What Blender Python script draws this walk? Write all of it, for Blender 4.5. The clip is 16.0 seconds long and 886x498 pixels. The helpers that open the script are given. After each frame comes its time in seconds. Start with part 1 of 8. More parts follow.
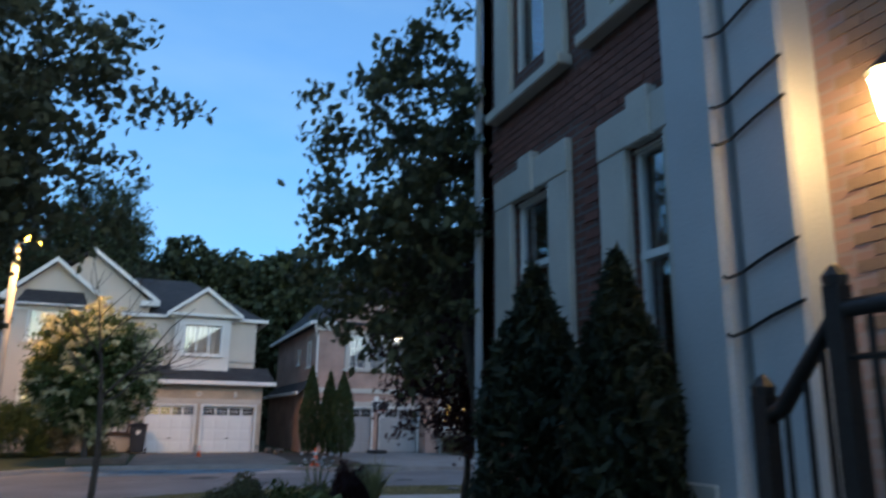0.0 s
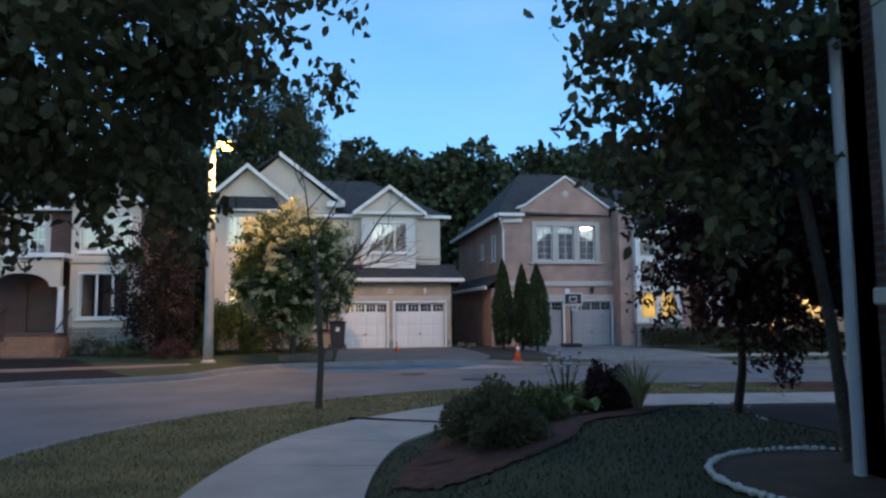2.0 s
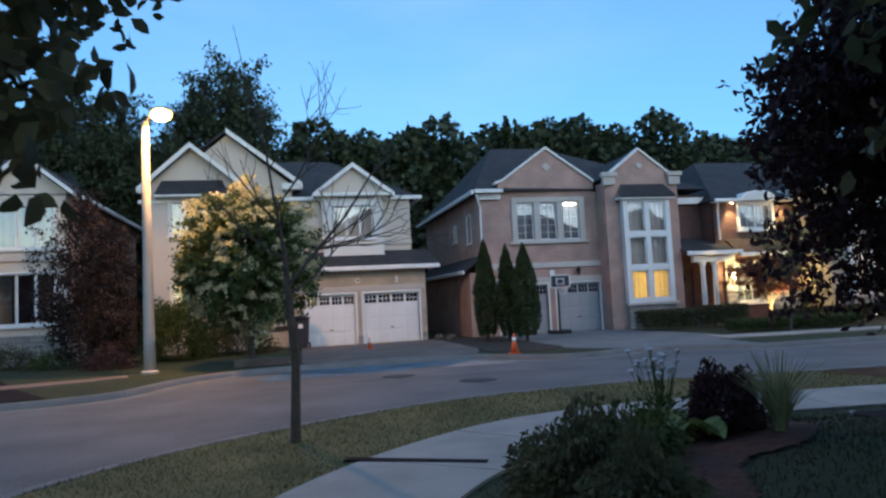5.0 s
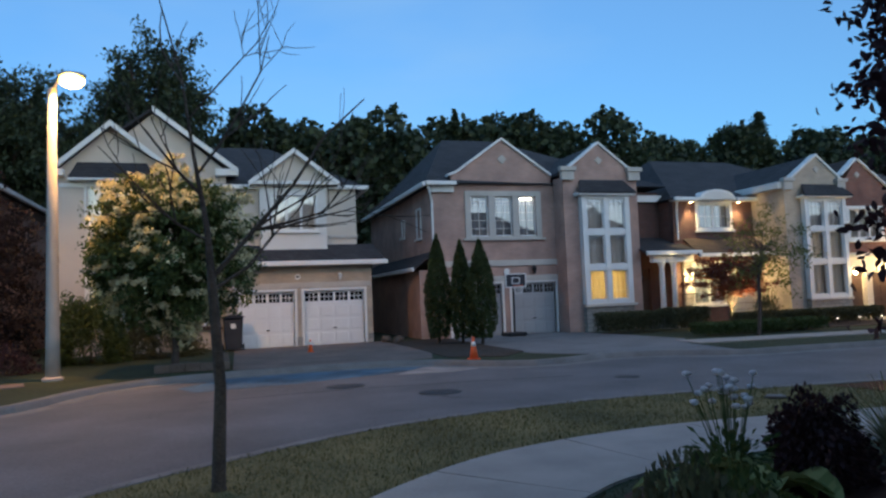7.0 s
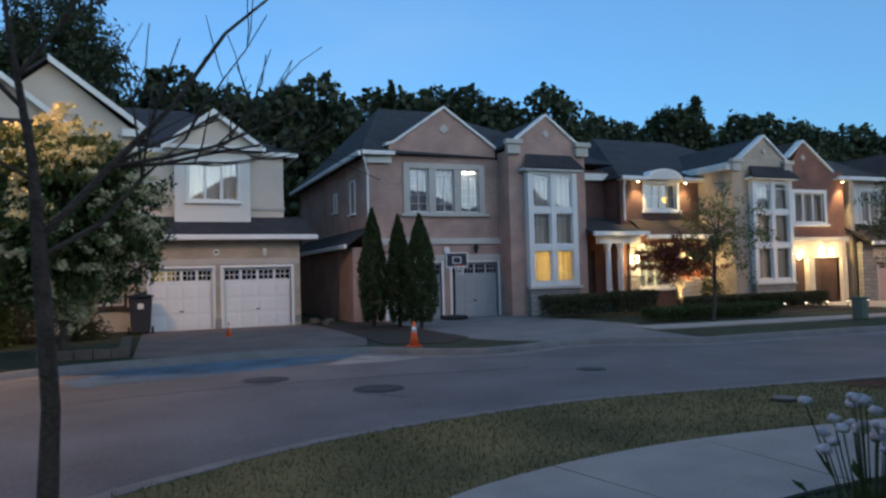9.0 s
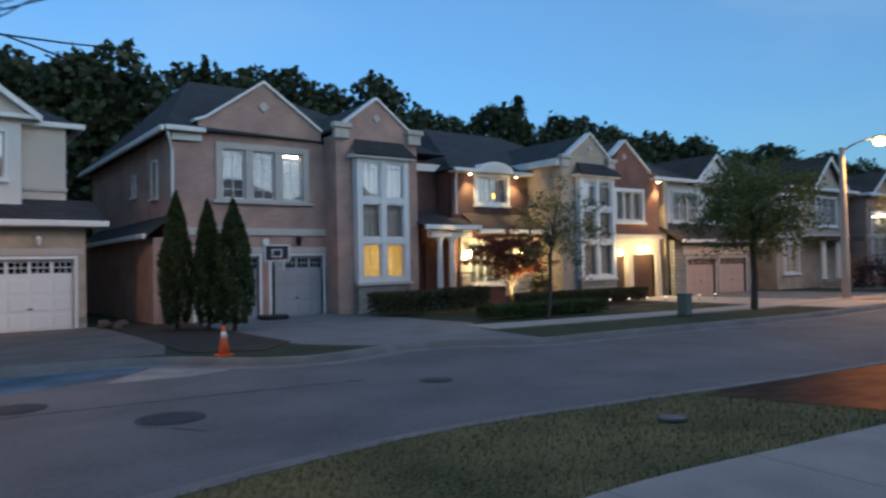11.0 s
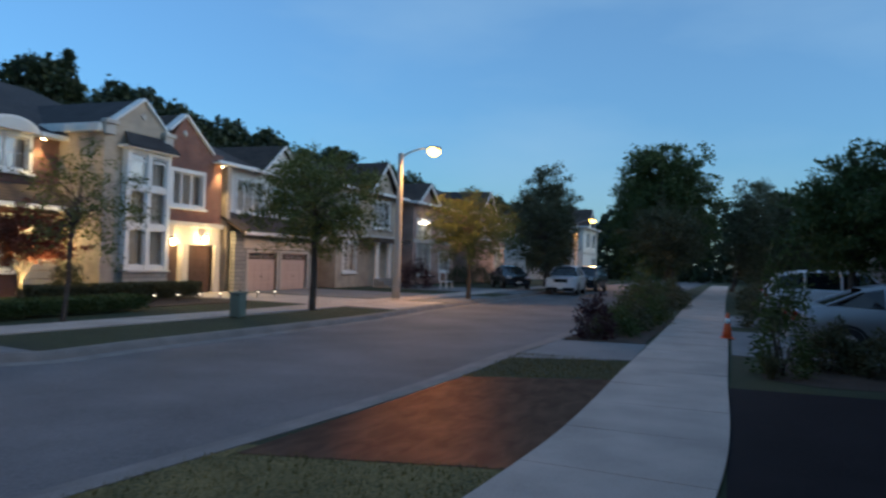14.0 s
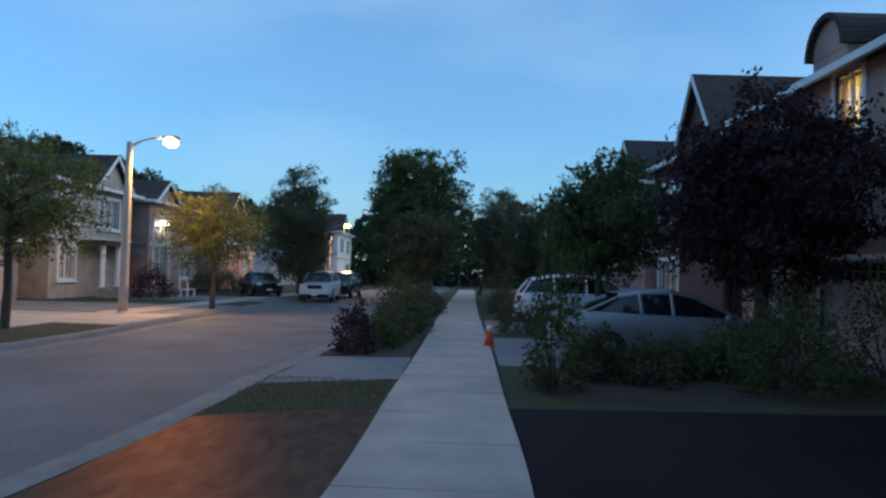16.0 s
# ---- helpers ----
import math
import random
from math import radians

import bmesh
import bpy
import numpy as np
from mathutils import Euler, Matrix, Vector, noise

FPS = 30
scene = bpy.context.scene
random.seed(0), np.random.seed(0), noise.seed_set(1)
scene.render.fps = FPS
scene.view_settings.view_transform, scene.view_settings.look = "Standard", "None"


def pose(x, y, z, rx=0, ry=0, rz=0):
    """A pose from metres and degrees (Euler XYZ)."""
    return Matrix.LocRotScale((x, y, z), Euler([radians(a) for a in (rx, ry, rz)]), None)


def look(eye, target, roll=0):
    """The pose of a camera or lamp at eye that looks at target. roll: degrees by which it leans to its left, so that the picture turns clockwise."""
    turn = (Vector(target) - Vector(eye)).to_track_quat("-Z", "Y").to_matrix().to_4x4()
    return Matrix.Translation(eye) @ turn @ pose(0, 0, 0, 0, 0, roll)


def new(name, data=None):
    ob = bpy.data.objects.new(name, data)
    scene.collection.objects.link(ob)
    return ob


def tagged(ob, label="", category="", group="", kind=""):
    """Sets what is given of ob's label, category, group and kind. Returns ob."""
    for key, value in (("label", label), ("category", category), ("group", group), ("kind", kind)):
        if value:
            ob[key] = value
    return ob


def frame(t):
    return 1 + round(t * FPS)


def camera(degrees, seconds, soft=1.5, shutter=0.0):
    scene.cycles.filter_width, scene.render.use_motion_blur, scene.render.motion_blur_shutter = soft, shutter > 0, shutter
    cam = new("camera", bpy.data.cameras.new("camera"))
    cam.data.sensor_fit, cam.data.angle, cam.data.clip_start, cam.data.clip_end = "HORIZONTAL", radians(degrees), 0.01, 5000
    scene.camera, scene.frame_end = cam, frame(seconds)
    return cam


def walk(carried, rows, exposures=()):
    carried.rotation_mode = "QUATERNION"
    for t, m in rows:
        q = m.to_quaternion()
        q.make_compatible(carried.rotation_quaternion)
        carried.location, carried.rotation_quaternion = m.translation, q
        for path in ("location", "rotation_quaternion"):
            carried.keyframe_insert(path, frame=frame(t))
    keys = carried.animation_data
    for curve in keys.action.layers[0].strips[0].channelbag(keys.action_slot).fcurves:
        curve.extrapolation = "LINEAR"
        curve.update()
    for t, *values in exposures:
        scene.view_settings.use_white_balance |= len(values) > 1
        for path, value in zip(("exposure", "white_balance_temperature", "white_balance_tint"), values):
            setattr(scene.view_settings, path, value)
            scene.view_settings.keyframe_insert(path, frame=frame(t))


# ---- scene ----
cam = camera(63.1, 16.0, soft=2.4, shutter=0.4)
METRES, EYE, TILT, LEAN, TURN = 17.0, 1.55, -0.85, 0.0, -21.5
ROWS = [
    (0.0, 0.0, 0.0, 0.0, -0.18, 14.22, -0.73),
    (0.5, -0.0228, 0.027, 0.0008, 5.13, 10.51, -1.08),
    (1.0, -0.0421, 0.052, -0.0003, 9.97, 7.79, -0.65),
    (1.5, -0.0611, 0.0806, 0.0002, 12.27, 6.42, -0.12),
    (2.0, -0.0803, 0.1082, 0.0012, 12.79, 5.95, 0.26),
    (2.5, -0.0956, 0.1384, 0.0027, 12.95, 5.89, 0.63),
    (3.0, -0.1121, 0.166, 0.0029, 13.09, 5.97, 0.82),
    (3.5, -0.1256, 0.1968, 0.0029, 12.65, 5.78, 1.42),
    (4.0, -0.1428, 0.2271, 0.0036, 11.71, 5.4, 2.12),
    (6.5, -0.201, 0.373, 0.0086, 5.64, 4.71, 2.39),
    (7.0, -0.2073, 0.4049, 0.0091, 4.45, 4.7, 2.19),
    (7.5, -0.2158, 0.4334, 0.0085, 2.92, 4.47, 2.15),
    (8.0, -0.2196, 0.4646, 0.0088, 1.23, 3.89, 2.08),
    (10.5, -0.2286, 0.6229, 0.0114, -9.26, 1.64, 1.0),
    (11.0, -0.2225, 0.6523, 0.0126, -15.17, 2.22, 1.46),
    (11.5, -0.2114, 0.6793, 0.0132, -20.67, 2.53, 1.28),
    (12.0, -0.1982, 0.7047, 0.0152, -26.87, 2.55, 0.24),
    (12.5, -0.1776, 0.7262, 0.0171, -32.06, 2.76, -0.8),
    (13.0, -0.1573, 0.7481, 0.0179, -36.97, 2.81, -1.36),
    (13.5, -0.1349, 0.7685, 0.0175, -42.15, 2.21, -1.38),
    (14.0, -0.1129, 0.7897, 0.0182, -48.59, 1.45, -1.24),
    (14.5, -0.0906, 0.8068, 0.0185, -55.54, 1.21, -1.07),
    (15.0, -0.0686, 0.8242, 0.019, -61.59, 1.49, -0.93),
    (15.5, -0.0473, 0.8398, 0.0191, -65.69, 1.88, -0.91),
    (16.0, -0.0219, 0.8523, 0.0196, -68.03, 2.23, -0.84),
]
EXPOSURES = [(0.0, 2.2), (0.5, 2.0), (1.0, 1.95), (2.0, 2.25), (3.0, 2.35), (4.0, 2.35), (6.5, 2.0), (8.0, 1.9), (11.0, 1.85), (13.0, 1.75), (15.0, 2.1), (16.0, 2.2)]
walk(cam, [(t, pose(0, 0, EYE, TILT, LEAN, TURN) @ pose(METRES * x, METRES * y, METRES * z, 90 + pitch, roll, yaw)) for t, x, y, z, yaw, pitch, roll in ROWS], EXPOSURES)

# ---- sky and large lights ----
SUN_UP, SUN_ROT = 4.2, 185.0
world = bpy.data.worlds.new("dusk_sky")
scene.world = world
world.use_nodes = True
wn, wl = world.node_tree.nodes, world.node_tree.links
wn.clear()
sky = wn.new("ShaderNodeTexSky")
sky.sky_type = 'NISHITA'
sky.sun_disc = False
sky.sun_elevation = radians(SUN_UP)
sky.sun_rotation = radians(SUN_ROT)
sky.air_density, sky.dust_density, sky.ozone_density = 1.0, 0.6, 4.0
wcoord = wn.new("ShaderNodeTexCoord")
wmap = wn.new("ShaderNodeMapping")
wmap.inputs["Scale"].default_value = (1.0, 1.0, 3.0)
cloud = wn.new("ShaderNodeTexNoise")
cloud.inputs["Scale"].default_value = 2.2
cloud.inputs["Detail"].default_value = 5
cramp = wn.new("ShaderNodeValToRGB")
cramp.color_ramp.elements[0].position = 0.45
cramp.color_ramp.elements[0].color = (0.27, 0.27, 0.27, 1)
cramp.color_ramp.elements[1].position = 0.8
cramp.color_ramp.elements[1].color = (0.58, 0.58, 0.58, 1)
tint = wn.new("ShaderNodeMixRGB")
tint.blend_type = 'MULTIPLY'
tint.inputs[0].default_value = 1.0
tint.inputs[2].default_value = (0.72, 0.96, 1.08, 1)
cmix = wn.new("ShaderNodeMixRGB")
cmix.inputs[2].default_value = (0.92, 1.5, 2.08, 1)
bg = wn.new("ShaderNodeBackground")
bg.inputs["Strength"].default_value = 0.105
wout = wn.new("ShaderNodeOutputWorld")
wl.new(wcoord.outputs["Generated"], wmap.inputs["Vector"])
wl.new(wmap.outputs["Vector"], cloud.inputs["Vector"])
wl.new(cloud.outputs["Fac"], cramp.inputs["Fac"])
wl.new(sky.outputs["Color"], tint.inputs[1])
wl.new(tint.outputs["Color"], cmix.inputs[1])
wl.new(cramp.outputs["Color"], cmix.inputs[0])
wl.new(cmix.outputs["Color"], bg.inputs["Color"])
wl.new(bg.outputs["Background"], wout.inputs["Surface"])

glow = bpy.data.lights.new("afterglow", 'SUN')
glow.energy, glow.color, glow.angle = 0.2, (1.0, 0.95, 0.96), radians(60)
new("afterglow", glow).matrix_world = look((16, -30, 14), (0, 0, 0))

HPS = (1.0, 0.5, 0.15)
WARM = (1.0, 0.72, 0.32)


def point_lamp(name, x, y, z, watts, colour, size=0.08):
    d = bpy.data.lights.new(name, 'POINT')
    d.energy, d.color, d.shadow_soft_size = watts, colour, size
    ob = new(name, d)
    ob.location = (x, y, z)
    return ob


def spot_lamp(name, eye, target, watts, colour, angle, size=0.06):
    d = bpy.data.lights.new(name, 'SPOT')
    d.energy, d.color, d.shadow_soft_size = watts, colour, size
    d.spot_size, d.spot_blend = radians(angle), 0.6
    ob = new(name, d)
    ob.matrix_world = look(eye, target)
    return ob


# ---- materials ----
def mat(name, colour, rough=0.8, metal=0.0, vary=0.25, scale=4.0, fine=60.0, bump=0.15, dark=None, spec=0.5):
    m = bpy.data.materials.new(name)
    m.use_nodes = True
    n, l = m.node_tree.nodes, m.node_tree.links
    b = n["Principled BSDF"]
    b.inputs["Roughness"].default_value = rough
    b.inputs["Metallic"].default_value = metal
    b.inputs["Specular IOR Level"].default_value = spec
    tc = n.new("ShaderNodeTexCoord")
    n1, n2 = n.new("ShaderNodeTexNoise"), n.new("ShaderNodeTexNoise")
    n1.inputs["Scale"].default_value, n1.inputs["Detail"].default_value = scale, 4
    n2.inputs["Scale"].default_value, n2.inputs["Detail"].default_value = fine, 3
    l.new(tc.outputs["Object"], n1.inputs["Vector"])
    l.new(tc.outputs["Object"], n2.inputs["Vector"])
    add = n.new("ShaderNodeMath")
    add.operation = 'MULTIPLY_ADD'
    add.inputs[1].default_value = 0.5
    half = n.new("ShaderNodeMath")
    half.operation = 'MULTIPLY'
    half.inputs[1].default_value = 0.5
    l.new(n2.outputs["Fac"], half.inputs[0])
    l.new(n1.outputs["Fac"], add.inputs[0])
    l.new(half.outputs[0], add.inputs[2])
    r = n.new("ShaderNodeValToRGB")
    lo = dark if dark else tuple(c * (1 - vary) for c in colour)
    hi = tuple(min(1, c * (1 + vary)) for c in colour)
    r.color_ramp.elements[0].position, r.color_ramp.elements[1].position = 0.36, 0.64
    r.color_ramp.elements[0].color, r.color_ramp.elements[1].color = (*lo, 1), (*hi, 1)
    l.new(add.outputs[0], r.inputs["Fac"])
    l.new(r.outputs["Color"], b.inputs["Base Color"])
    if bump:
        bp = n.new("ShaderNodeBump")
        bp.inputs["Strength"].default_value, bp.inputs["Distance"].default_value = bump, 0.02
        l.new(n2.outputs["Fac"], bp.inputs["Height"])
        l.new(bp.outputs["Normal"], b.inputs["Normal"])
    return m


def brick_mat(name, c1, c2, mortar, w=0.22, h=0.075, rough=0.85, gap=0.012, bump=0.5):
    """Coursed brick on walls that run along x or y."""
    m = bpy.data.materials.new(name)
    m.use_nodes = True
    n, l = m.node_tree.nodes, m.node_tree.links
    b = n["Principled BSDF"]
    b.inputs["Roughness"].default_value = rough
    tc, sep, comb = n.new("ShaderNodeTexCoord"), n.new("ShaderNodeSeparateXYZ"), n.new("ShaderNodeCombineXYZ")
    s = n.new("ShaderNodeMath")
    l.new(tc.outputs["Object"], sep.inputs[0])
    l.new(sep.outputs[0], s.inputs[0])
    l.new(sep.outputs[1], s.inputs[1])
    l.new(s.outputs[0], comb.inputs[0])
    l.new(sep.outputs[2], comb.inputs[1])
    t = n.new("ShaderNodeTexBrick")
    t.inputs["Scale"].default_value = 1.0
    t.inputs["Brick Width"].default_value, t.inputs["Row Height"].default_value = w, h
    t.inputs["Mortar Size"].default_value = gap
    t.inputs["Color1"].default_value, t.inputs["Color2"].default_value = (*c1, 1), (*c2, 1)
    t.inputs["Mortar"].default_value = (*mortar, 1)
    l.new(comb.outputs[0], t.inputs["Vector"])
    no = n.new("ShaderNodeTexNoise")
    no.inputs["Scale"].default_value, no.inputs["Detail"].default_value = 1.3, 6
    l.new(tc.outputs["Object"], no.inputs["Vector"])
    ramp = n.new("ShaderNodeValToRGB")
    ramp.color_ramp.elements[0].position, ramp.color_ramp.elements[1].position = 0.3, 0.7
    ramp.color_ramp.elements[0].color, ramp.color_ramp.elements[1].color = (0.72, 0.72, 0.74, 1), (1.1, 1.08, 1.05, 1)
    l.new(no.outputs["Fac"], ramp.inputs[0])
    mul = n.new("ShaderNodeMixRGB")
    mul.blend_type = 'MULTIPLY'
    mul.inputs[0].default_value = 1.0
    l.new(t.outputs["Color"], mul.inputs[1])
    l.new(ramp.outputs[0], mul.inputs[2])
    l.new(mul.outputs[0], b.inputs["Base Color"])
    bp = n.new("ShaderNodeBump")
    bp.inputs["Strength"].default_value, bp.inputs["Distance"].default_value = bump, 0.01
    bp.invert = True
    l.new(t.outputs["Fac"], bp.inputs["Height"])
    l.new(bp.outputs["Normal"], b.inputs["Normal"])
    return m


def glow_mat(name, colour, strength):
    m = bpy.data.materials.new(name)
    m.use_nodes = True
    b = m.node_tree.nodes["Principled BSDF"]
    b.inputs["Base Color"].default_value = (0.9, 0.85, 0.75, 1)
    b.inputs["Emission Color"].default_value = (*colour, 1)
    b.inputs["Emission Strength"].default_value = strength
    return m


def leaf_mat(name, c1, c2, through_light=0.25):
    """Leaves that differ one by one and let a little light through."""
    m = bpy.data.materials.new(name)
    m.use_nodes = True
    n, l = m.node_tree.nodes, m.node_tree.links
    b = n["Principled BSDF"]
    b.inputs["Roughness"].default_value = 0.6
    b.inputs["Specular IOR Level"].default_value = 0.3
    g = n.new("ShaderNodeNewGeometry")
    r = n.new("ShaderNodeValToRGB")
    r.color_ramp.elements[0].color, r.color_ramp.elements[1].color = (*c1, 1), (*c2, 1)
    l.new(g.outputs["Random Per Island"], r.inputs[0])
    l.new(r.outputs[0], b.inputs["Base Color"])
    tr = n.new("ShaderNodeBsdfTranslucent")
    l.new(r.outputs[0], tr.inputs["Color"])
    mx = n.new("ShaderNodeMixShader")
    mx.inputs[0].default_value = through_light
    l.new(b.outputs[0], mx.inputs[1])
    l.new(tr.outputs[0], mx.inputs[2])
    l.new(mx.outputs[0], n["Material Output"].inputs["Surface"])
    return m


def glass_mat(name, tint_colour=(0.9, 0.95, 1.0)):
    m = bpy.data.materials.new(name)
    m.use_nodes = True
    b = m.node_tree.nodes["Principled BSDF"]
    b.inputs["Base Color"].default_value = (*tint_colour, 1)
    b.inputs["Roughness"].default_value = 0.02
    b.inputs["Transmission Weight"].default_value = 1.0
    b.inputs["IOR"].default_value = 2.0
    return m


def curtain_mat(name, colour):
    m = bpy.data.materials.new(name)
    m.use_nodes = True
    n, l = m.node_tree.nodes, m.node_tree.links
    d, t, x = n.new("ShaderNodeBsdfDiffuse"), n.new("ShaderNodeBsdfTranslucent"), n.new("ShaderNodeMixShader")
    d.inputs["Color"].default_value = t.inputs["Color"].default_value = (*colour, 1)
    x.inputs[0].default_value = 0.45
    l.new(d.outputs[0], x.inputs[1])
    l.new(t.outputs[0], x.inputs[2])
    l.new(x.outputs[0], n["Material Output"].inputs["Surface"])
    return m


def sealer_mat(name):
    """Brushed driveway sealer: a brown film with patchy, streaked gloss, reddened like the lamp's glint."""
    m = bpy.data.materials.new(name)
    m.use_nodes = True
    n, l = m.node_tree.nodes, m.node_tree.links
    n.remove(n["Principled BSDF"])
    tc, mp = n.new("ShaderNodeTexCoord"), n.new("ShaderNodeMapping")
    mp.inputs["Scale"].default_value = (1.0, 2.6, 1.0)
    mp.inputs["Rotation"].default_value = (0, 0, 0.35)
    l.new(tc.outputs["Object"], mp.inputs["Vector"])
    streak, grain = n.new("ShaderNodeTexNoise"), n.new("ShaderNodeTexNoise")
    streak.inputs["Scale"].default_value, streak.inputs["Detail"].default_value, streak.inputs["Distortion"].default_value = 2.0, 6, 0.6
    grain.inputs["Scale"].default_value, grain.inputs["Detail"].default_value = 70, 3
    l.new(mp.outputs["Vector"], streak.inputs["Vector"])
    l.new(tc.outputs["Object"], grain.inputs["Vector"])
    col, shine, rough = n.new("ShaderNodeValToRGB"), n.new("ShaderNodeMapRange"), n.new("ShaderNodeMapRange")
    col.color_ramp.elements[0].position, col.color_ramp.elements[1].position = 0.35, 0.65
    col.color_ramp.elements[0].color, col.color_ramp.elements[1].color = (0.03, 0.016, 0.014, 1), (0.054, 0.026, 0.019, 1)
    l.new(streak.outputs["Fac"], col.inputs["Fac"])
    for node, lo, hi in ((shine, 0.085, 0.125), (rough, 0.34, 0.3)):
        node.inputs["From Min"].default_value, node.inputs["From Max"].default_value = 0.38, 0.66
        node.inputs["To Min"].default_value, node.inputs["To Max"].default_value = lo, hi
        l.new(streak.outputs["Fac"], node.inputs["Value"])
    bp = n.new("ShaderNodeBump")
    bp.inputs["Strength"].default_value, bp.inputs["Distance"].default_value = 0.35, 0.02
    l.new(grain.outputs["Fac"], bp.inputs["Height"])
    d, g, mx = n.new("ShaderNodeBsdfDiffuse"), n.new("ShaderNodeBsdfGlossy"), n.new("ShaderNodeMixShader")
    # orange gloss tint paints in the warm colour of the street lamp's reflection
    g.inputs["Color"].default_value = (1.0, 0.62, 0.42, 1)
    l.new(col.outputs["Color"], d.inputs["Color"])
    l.new(rough.outputs["Result"], g.inputs["Roughness"])
    l.new(bp.outputs["Normal"], d.inputs["Normal"])
    l.new(bp.outputs["Normal"], g.inputs["Normal"])
    l.new(shine.outputs["Result"], mx.inputs[0])
    l.new(d.outputs[0], mx.inputs[1])
    l.new(g.outputs[0], mx.inputs[2])
    l.new(mx.outputs[0], n["Material Output"].inputs["Surface"])
    return m


ASPHALT = mat("asphalt_road", (0.131, 0.125, 0.128), 0.8, vary=0.4, scale=0.5, fine=45, bump=0.35)
SEALED = sealer_mat("sealed_asphalt")
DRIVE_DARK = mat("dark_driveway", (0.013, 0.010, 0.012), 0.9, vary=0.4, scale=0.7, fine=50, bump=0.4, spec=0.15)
DRIVE_BROWN = mat("brown_driveway", (0.17, 0.125, 0.108), 0.85, vary=0.35, scale=0.9, fine=30, bump=0.4)
DRIVE_GREY = mat("grey_driveway", (0.17, 0.17, 0.175), 0.8, vary=0.25, scale=0.8, fine=30, bump=0.3)
CONCRETE = mat("sidewalk_concrete", (0.40, 0.345, 0.308), 0.85, vary=0.22, scale=1.2, fine=70, bump=0.25)
PALE_PATCH = mat("pale_dusty_asphalt", (0.27, 0.25, 0.24), 0.9, vary=0.35, scale=1.6, fine=30, bump=0.3)
WALL_STONE = mat("brown_grey_wall_stone", (0.11, 0.085, 0.068), 0.9, vary=0.3, scale=3, fine=40, bump=0.5)
KERB = mat("kerb_concrete", (0.19, 0.177, 0.168), 0.85, vary=0.3, scale=1.5, fine=60, bump=0.3)
VERGE_TURF = mat("dry_verge_turf", (0.2, 0.15, 0.055), 0.95, scale=0.9, fine=24, bump=0.8, dark=(0.045, 0.05, 0.014))
BLUE_PATCH = mat("bluish_asphalt_patch", (0.075, 0.15, 0.22), 0.75, scale=1.1, fine=30, bump=0.3, dark=(0.035, 0.045, 0.06))
GRASS_SOIL = mat("lawn_turf", (0.024, 0.034, 0.010), 0.95, vary=0.45, scale=0.7, fine=30, bump=0.8)
SOIL = mat("garden_soil", (0.05, 0.032, 0.022), 0.95, vary=0.4, scale=3, fine=40, bump=0.8)
MULCH = mat("red_mulch", (0.075, 0.024, 0.015), 0.95, vary=0.4, scale=5, fine=45, bump=0.9)
BRICK_RED = brick_mat("red_brown_brick", (0.17, 0.065, 0.045), (0.12, 0.045, 0.035), (0.14, 0.11, 0.1))
BRICK_ORANGE = brick_mat("orange_red_brick", (0.30, 0.11, 0.07), (0.22, 0.08, 0.05), (0.22, 0.16, 0.14))
BRICK_TAN = brick_mat("tan_pink_brick", (0.50, 0.31, 0.25), (0.43, 0.265, 0.215), (0.44, 0.33, 0.285))
BRICK_BEIGE = brick_mat("beige_brick", (0.52, 0.43, 0.33), (0.45, 0.37, 0.28), (0.48, 0.41, 0.34))
def piece_mat(name, c1, c2):
    """Bricks that differ one by one."""
    m = mat(name, c1, 0.85, vary=0.2, scale=6, fine=70, bump=0.4)
    n, l = m.node_tree.nodes, m.node_tree.links
    b = n["Principled BSDF"]
    src = b.inputs["Base Color"].links[0].from_socket
    o, r, x = n.new("ShaderNodeObjectInfo"), n.new("ShaderNodeValToRGB"), n.new("ShaderNodeMixRGB")
    r.color_ramp.elements[0].color, r.color_ramp.elements[1].color = (*c1, 1), (*c2, 1)
    l.new(o.outputs["Random"], r.inputs[0])
    x.inputs[0].default_value = 0.6
    l.new(src, x.inputs[1])
    l.new(r.outputs[0], x.inputs[2])
    l.new(x.outputs[0], b.inputs["Base Color"])
    return m


BRICK_PIECE = piece_mat("loose_red_brick", (0.19, 0.07, 0.05), (0.11, 0.045, 0.036))
BRICK_PIECE_TAN = piece_mat("loose_tan_brick", (0.34, 0.22, 0.15), (0.24, 0.155, 0.11))
STONE_GREY = brick_mat("grey_cut_stone", (0.36, 0.34, 0.30), (0.27, 0.26, 0.245), (0.20, 0.19, 0.18), 0.42, 0.17, gap=0.015)
STUCCO = mat("cream_stucco", (0.60, 0.53, 0.45), 0.9, vary=0.08, scale=0.8, fine=90, bump=0.3)
STUCCO_PALE = mat("pale_stucco", (0.68, 0.66, 0.62), 0.9, vary=0.07, scale=0.9, fine=90, bump=0.25)
TRIM = mat("white_trim_paint", (0.76, 0.75, 0.72), 0.55, vary=0.06, scale=2, fine=40, bump=0.08)
COLUMN_PAINT = mat("grey_white_column_paint", (0.46, 0.46, 0.47), 0.7, vary=0.08, scale=2, fine=50, bump=0.15)
STONE_TRIM = mat("cast_stone_trim", (0.52, 0.48, 0.43), 0.85, vary=0.1, scale=2, fine=60, bump=0.25)
DOOR_WHITE = mat("white_garage_paint", (0.80, 0.79, 0.78), 0.45, vary=0.05, scale=1.2, fine=30, bump=0.06)
DOOR_GREY = mat("grey_garage_paint", (0.34, 0.35, 0.36), 0.5, vary=0.07, scale=1.2, fine=30, bump=0.06)
DOOR_PINK = mat("beige_garage_paint", (0.55, 0.40, 0.33), 0.5, vary=0.07, scale=1.2, fine=30, bump=0.06)
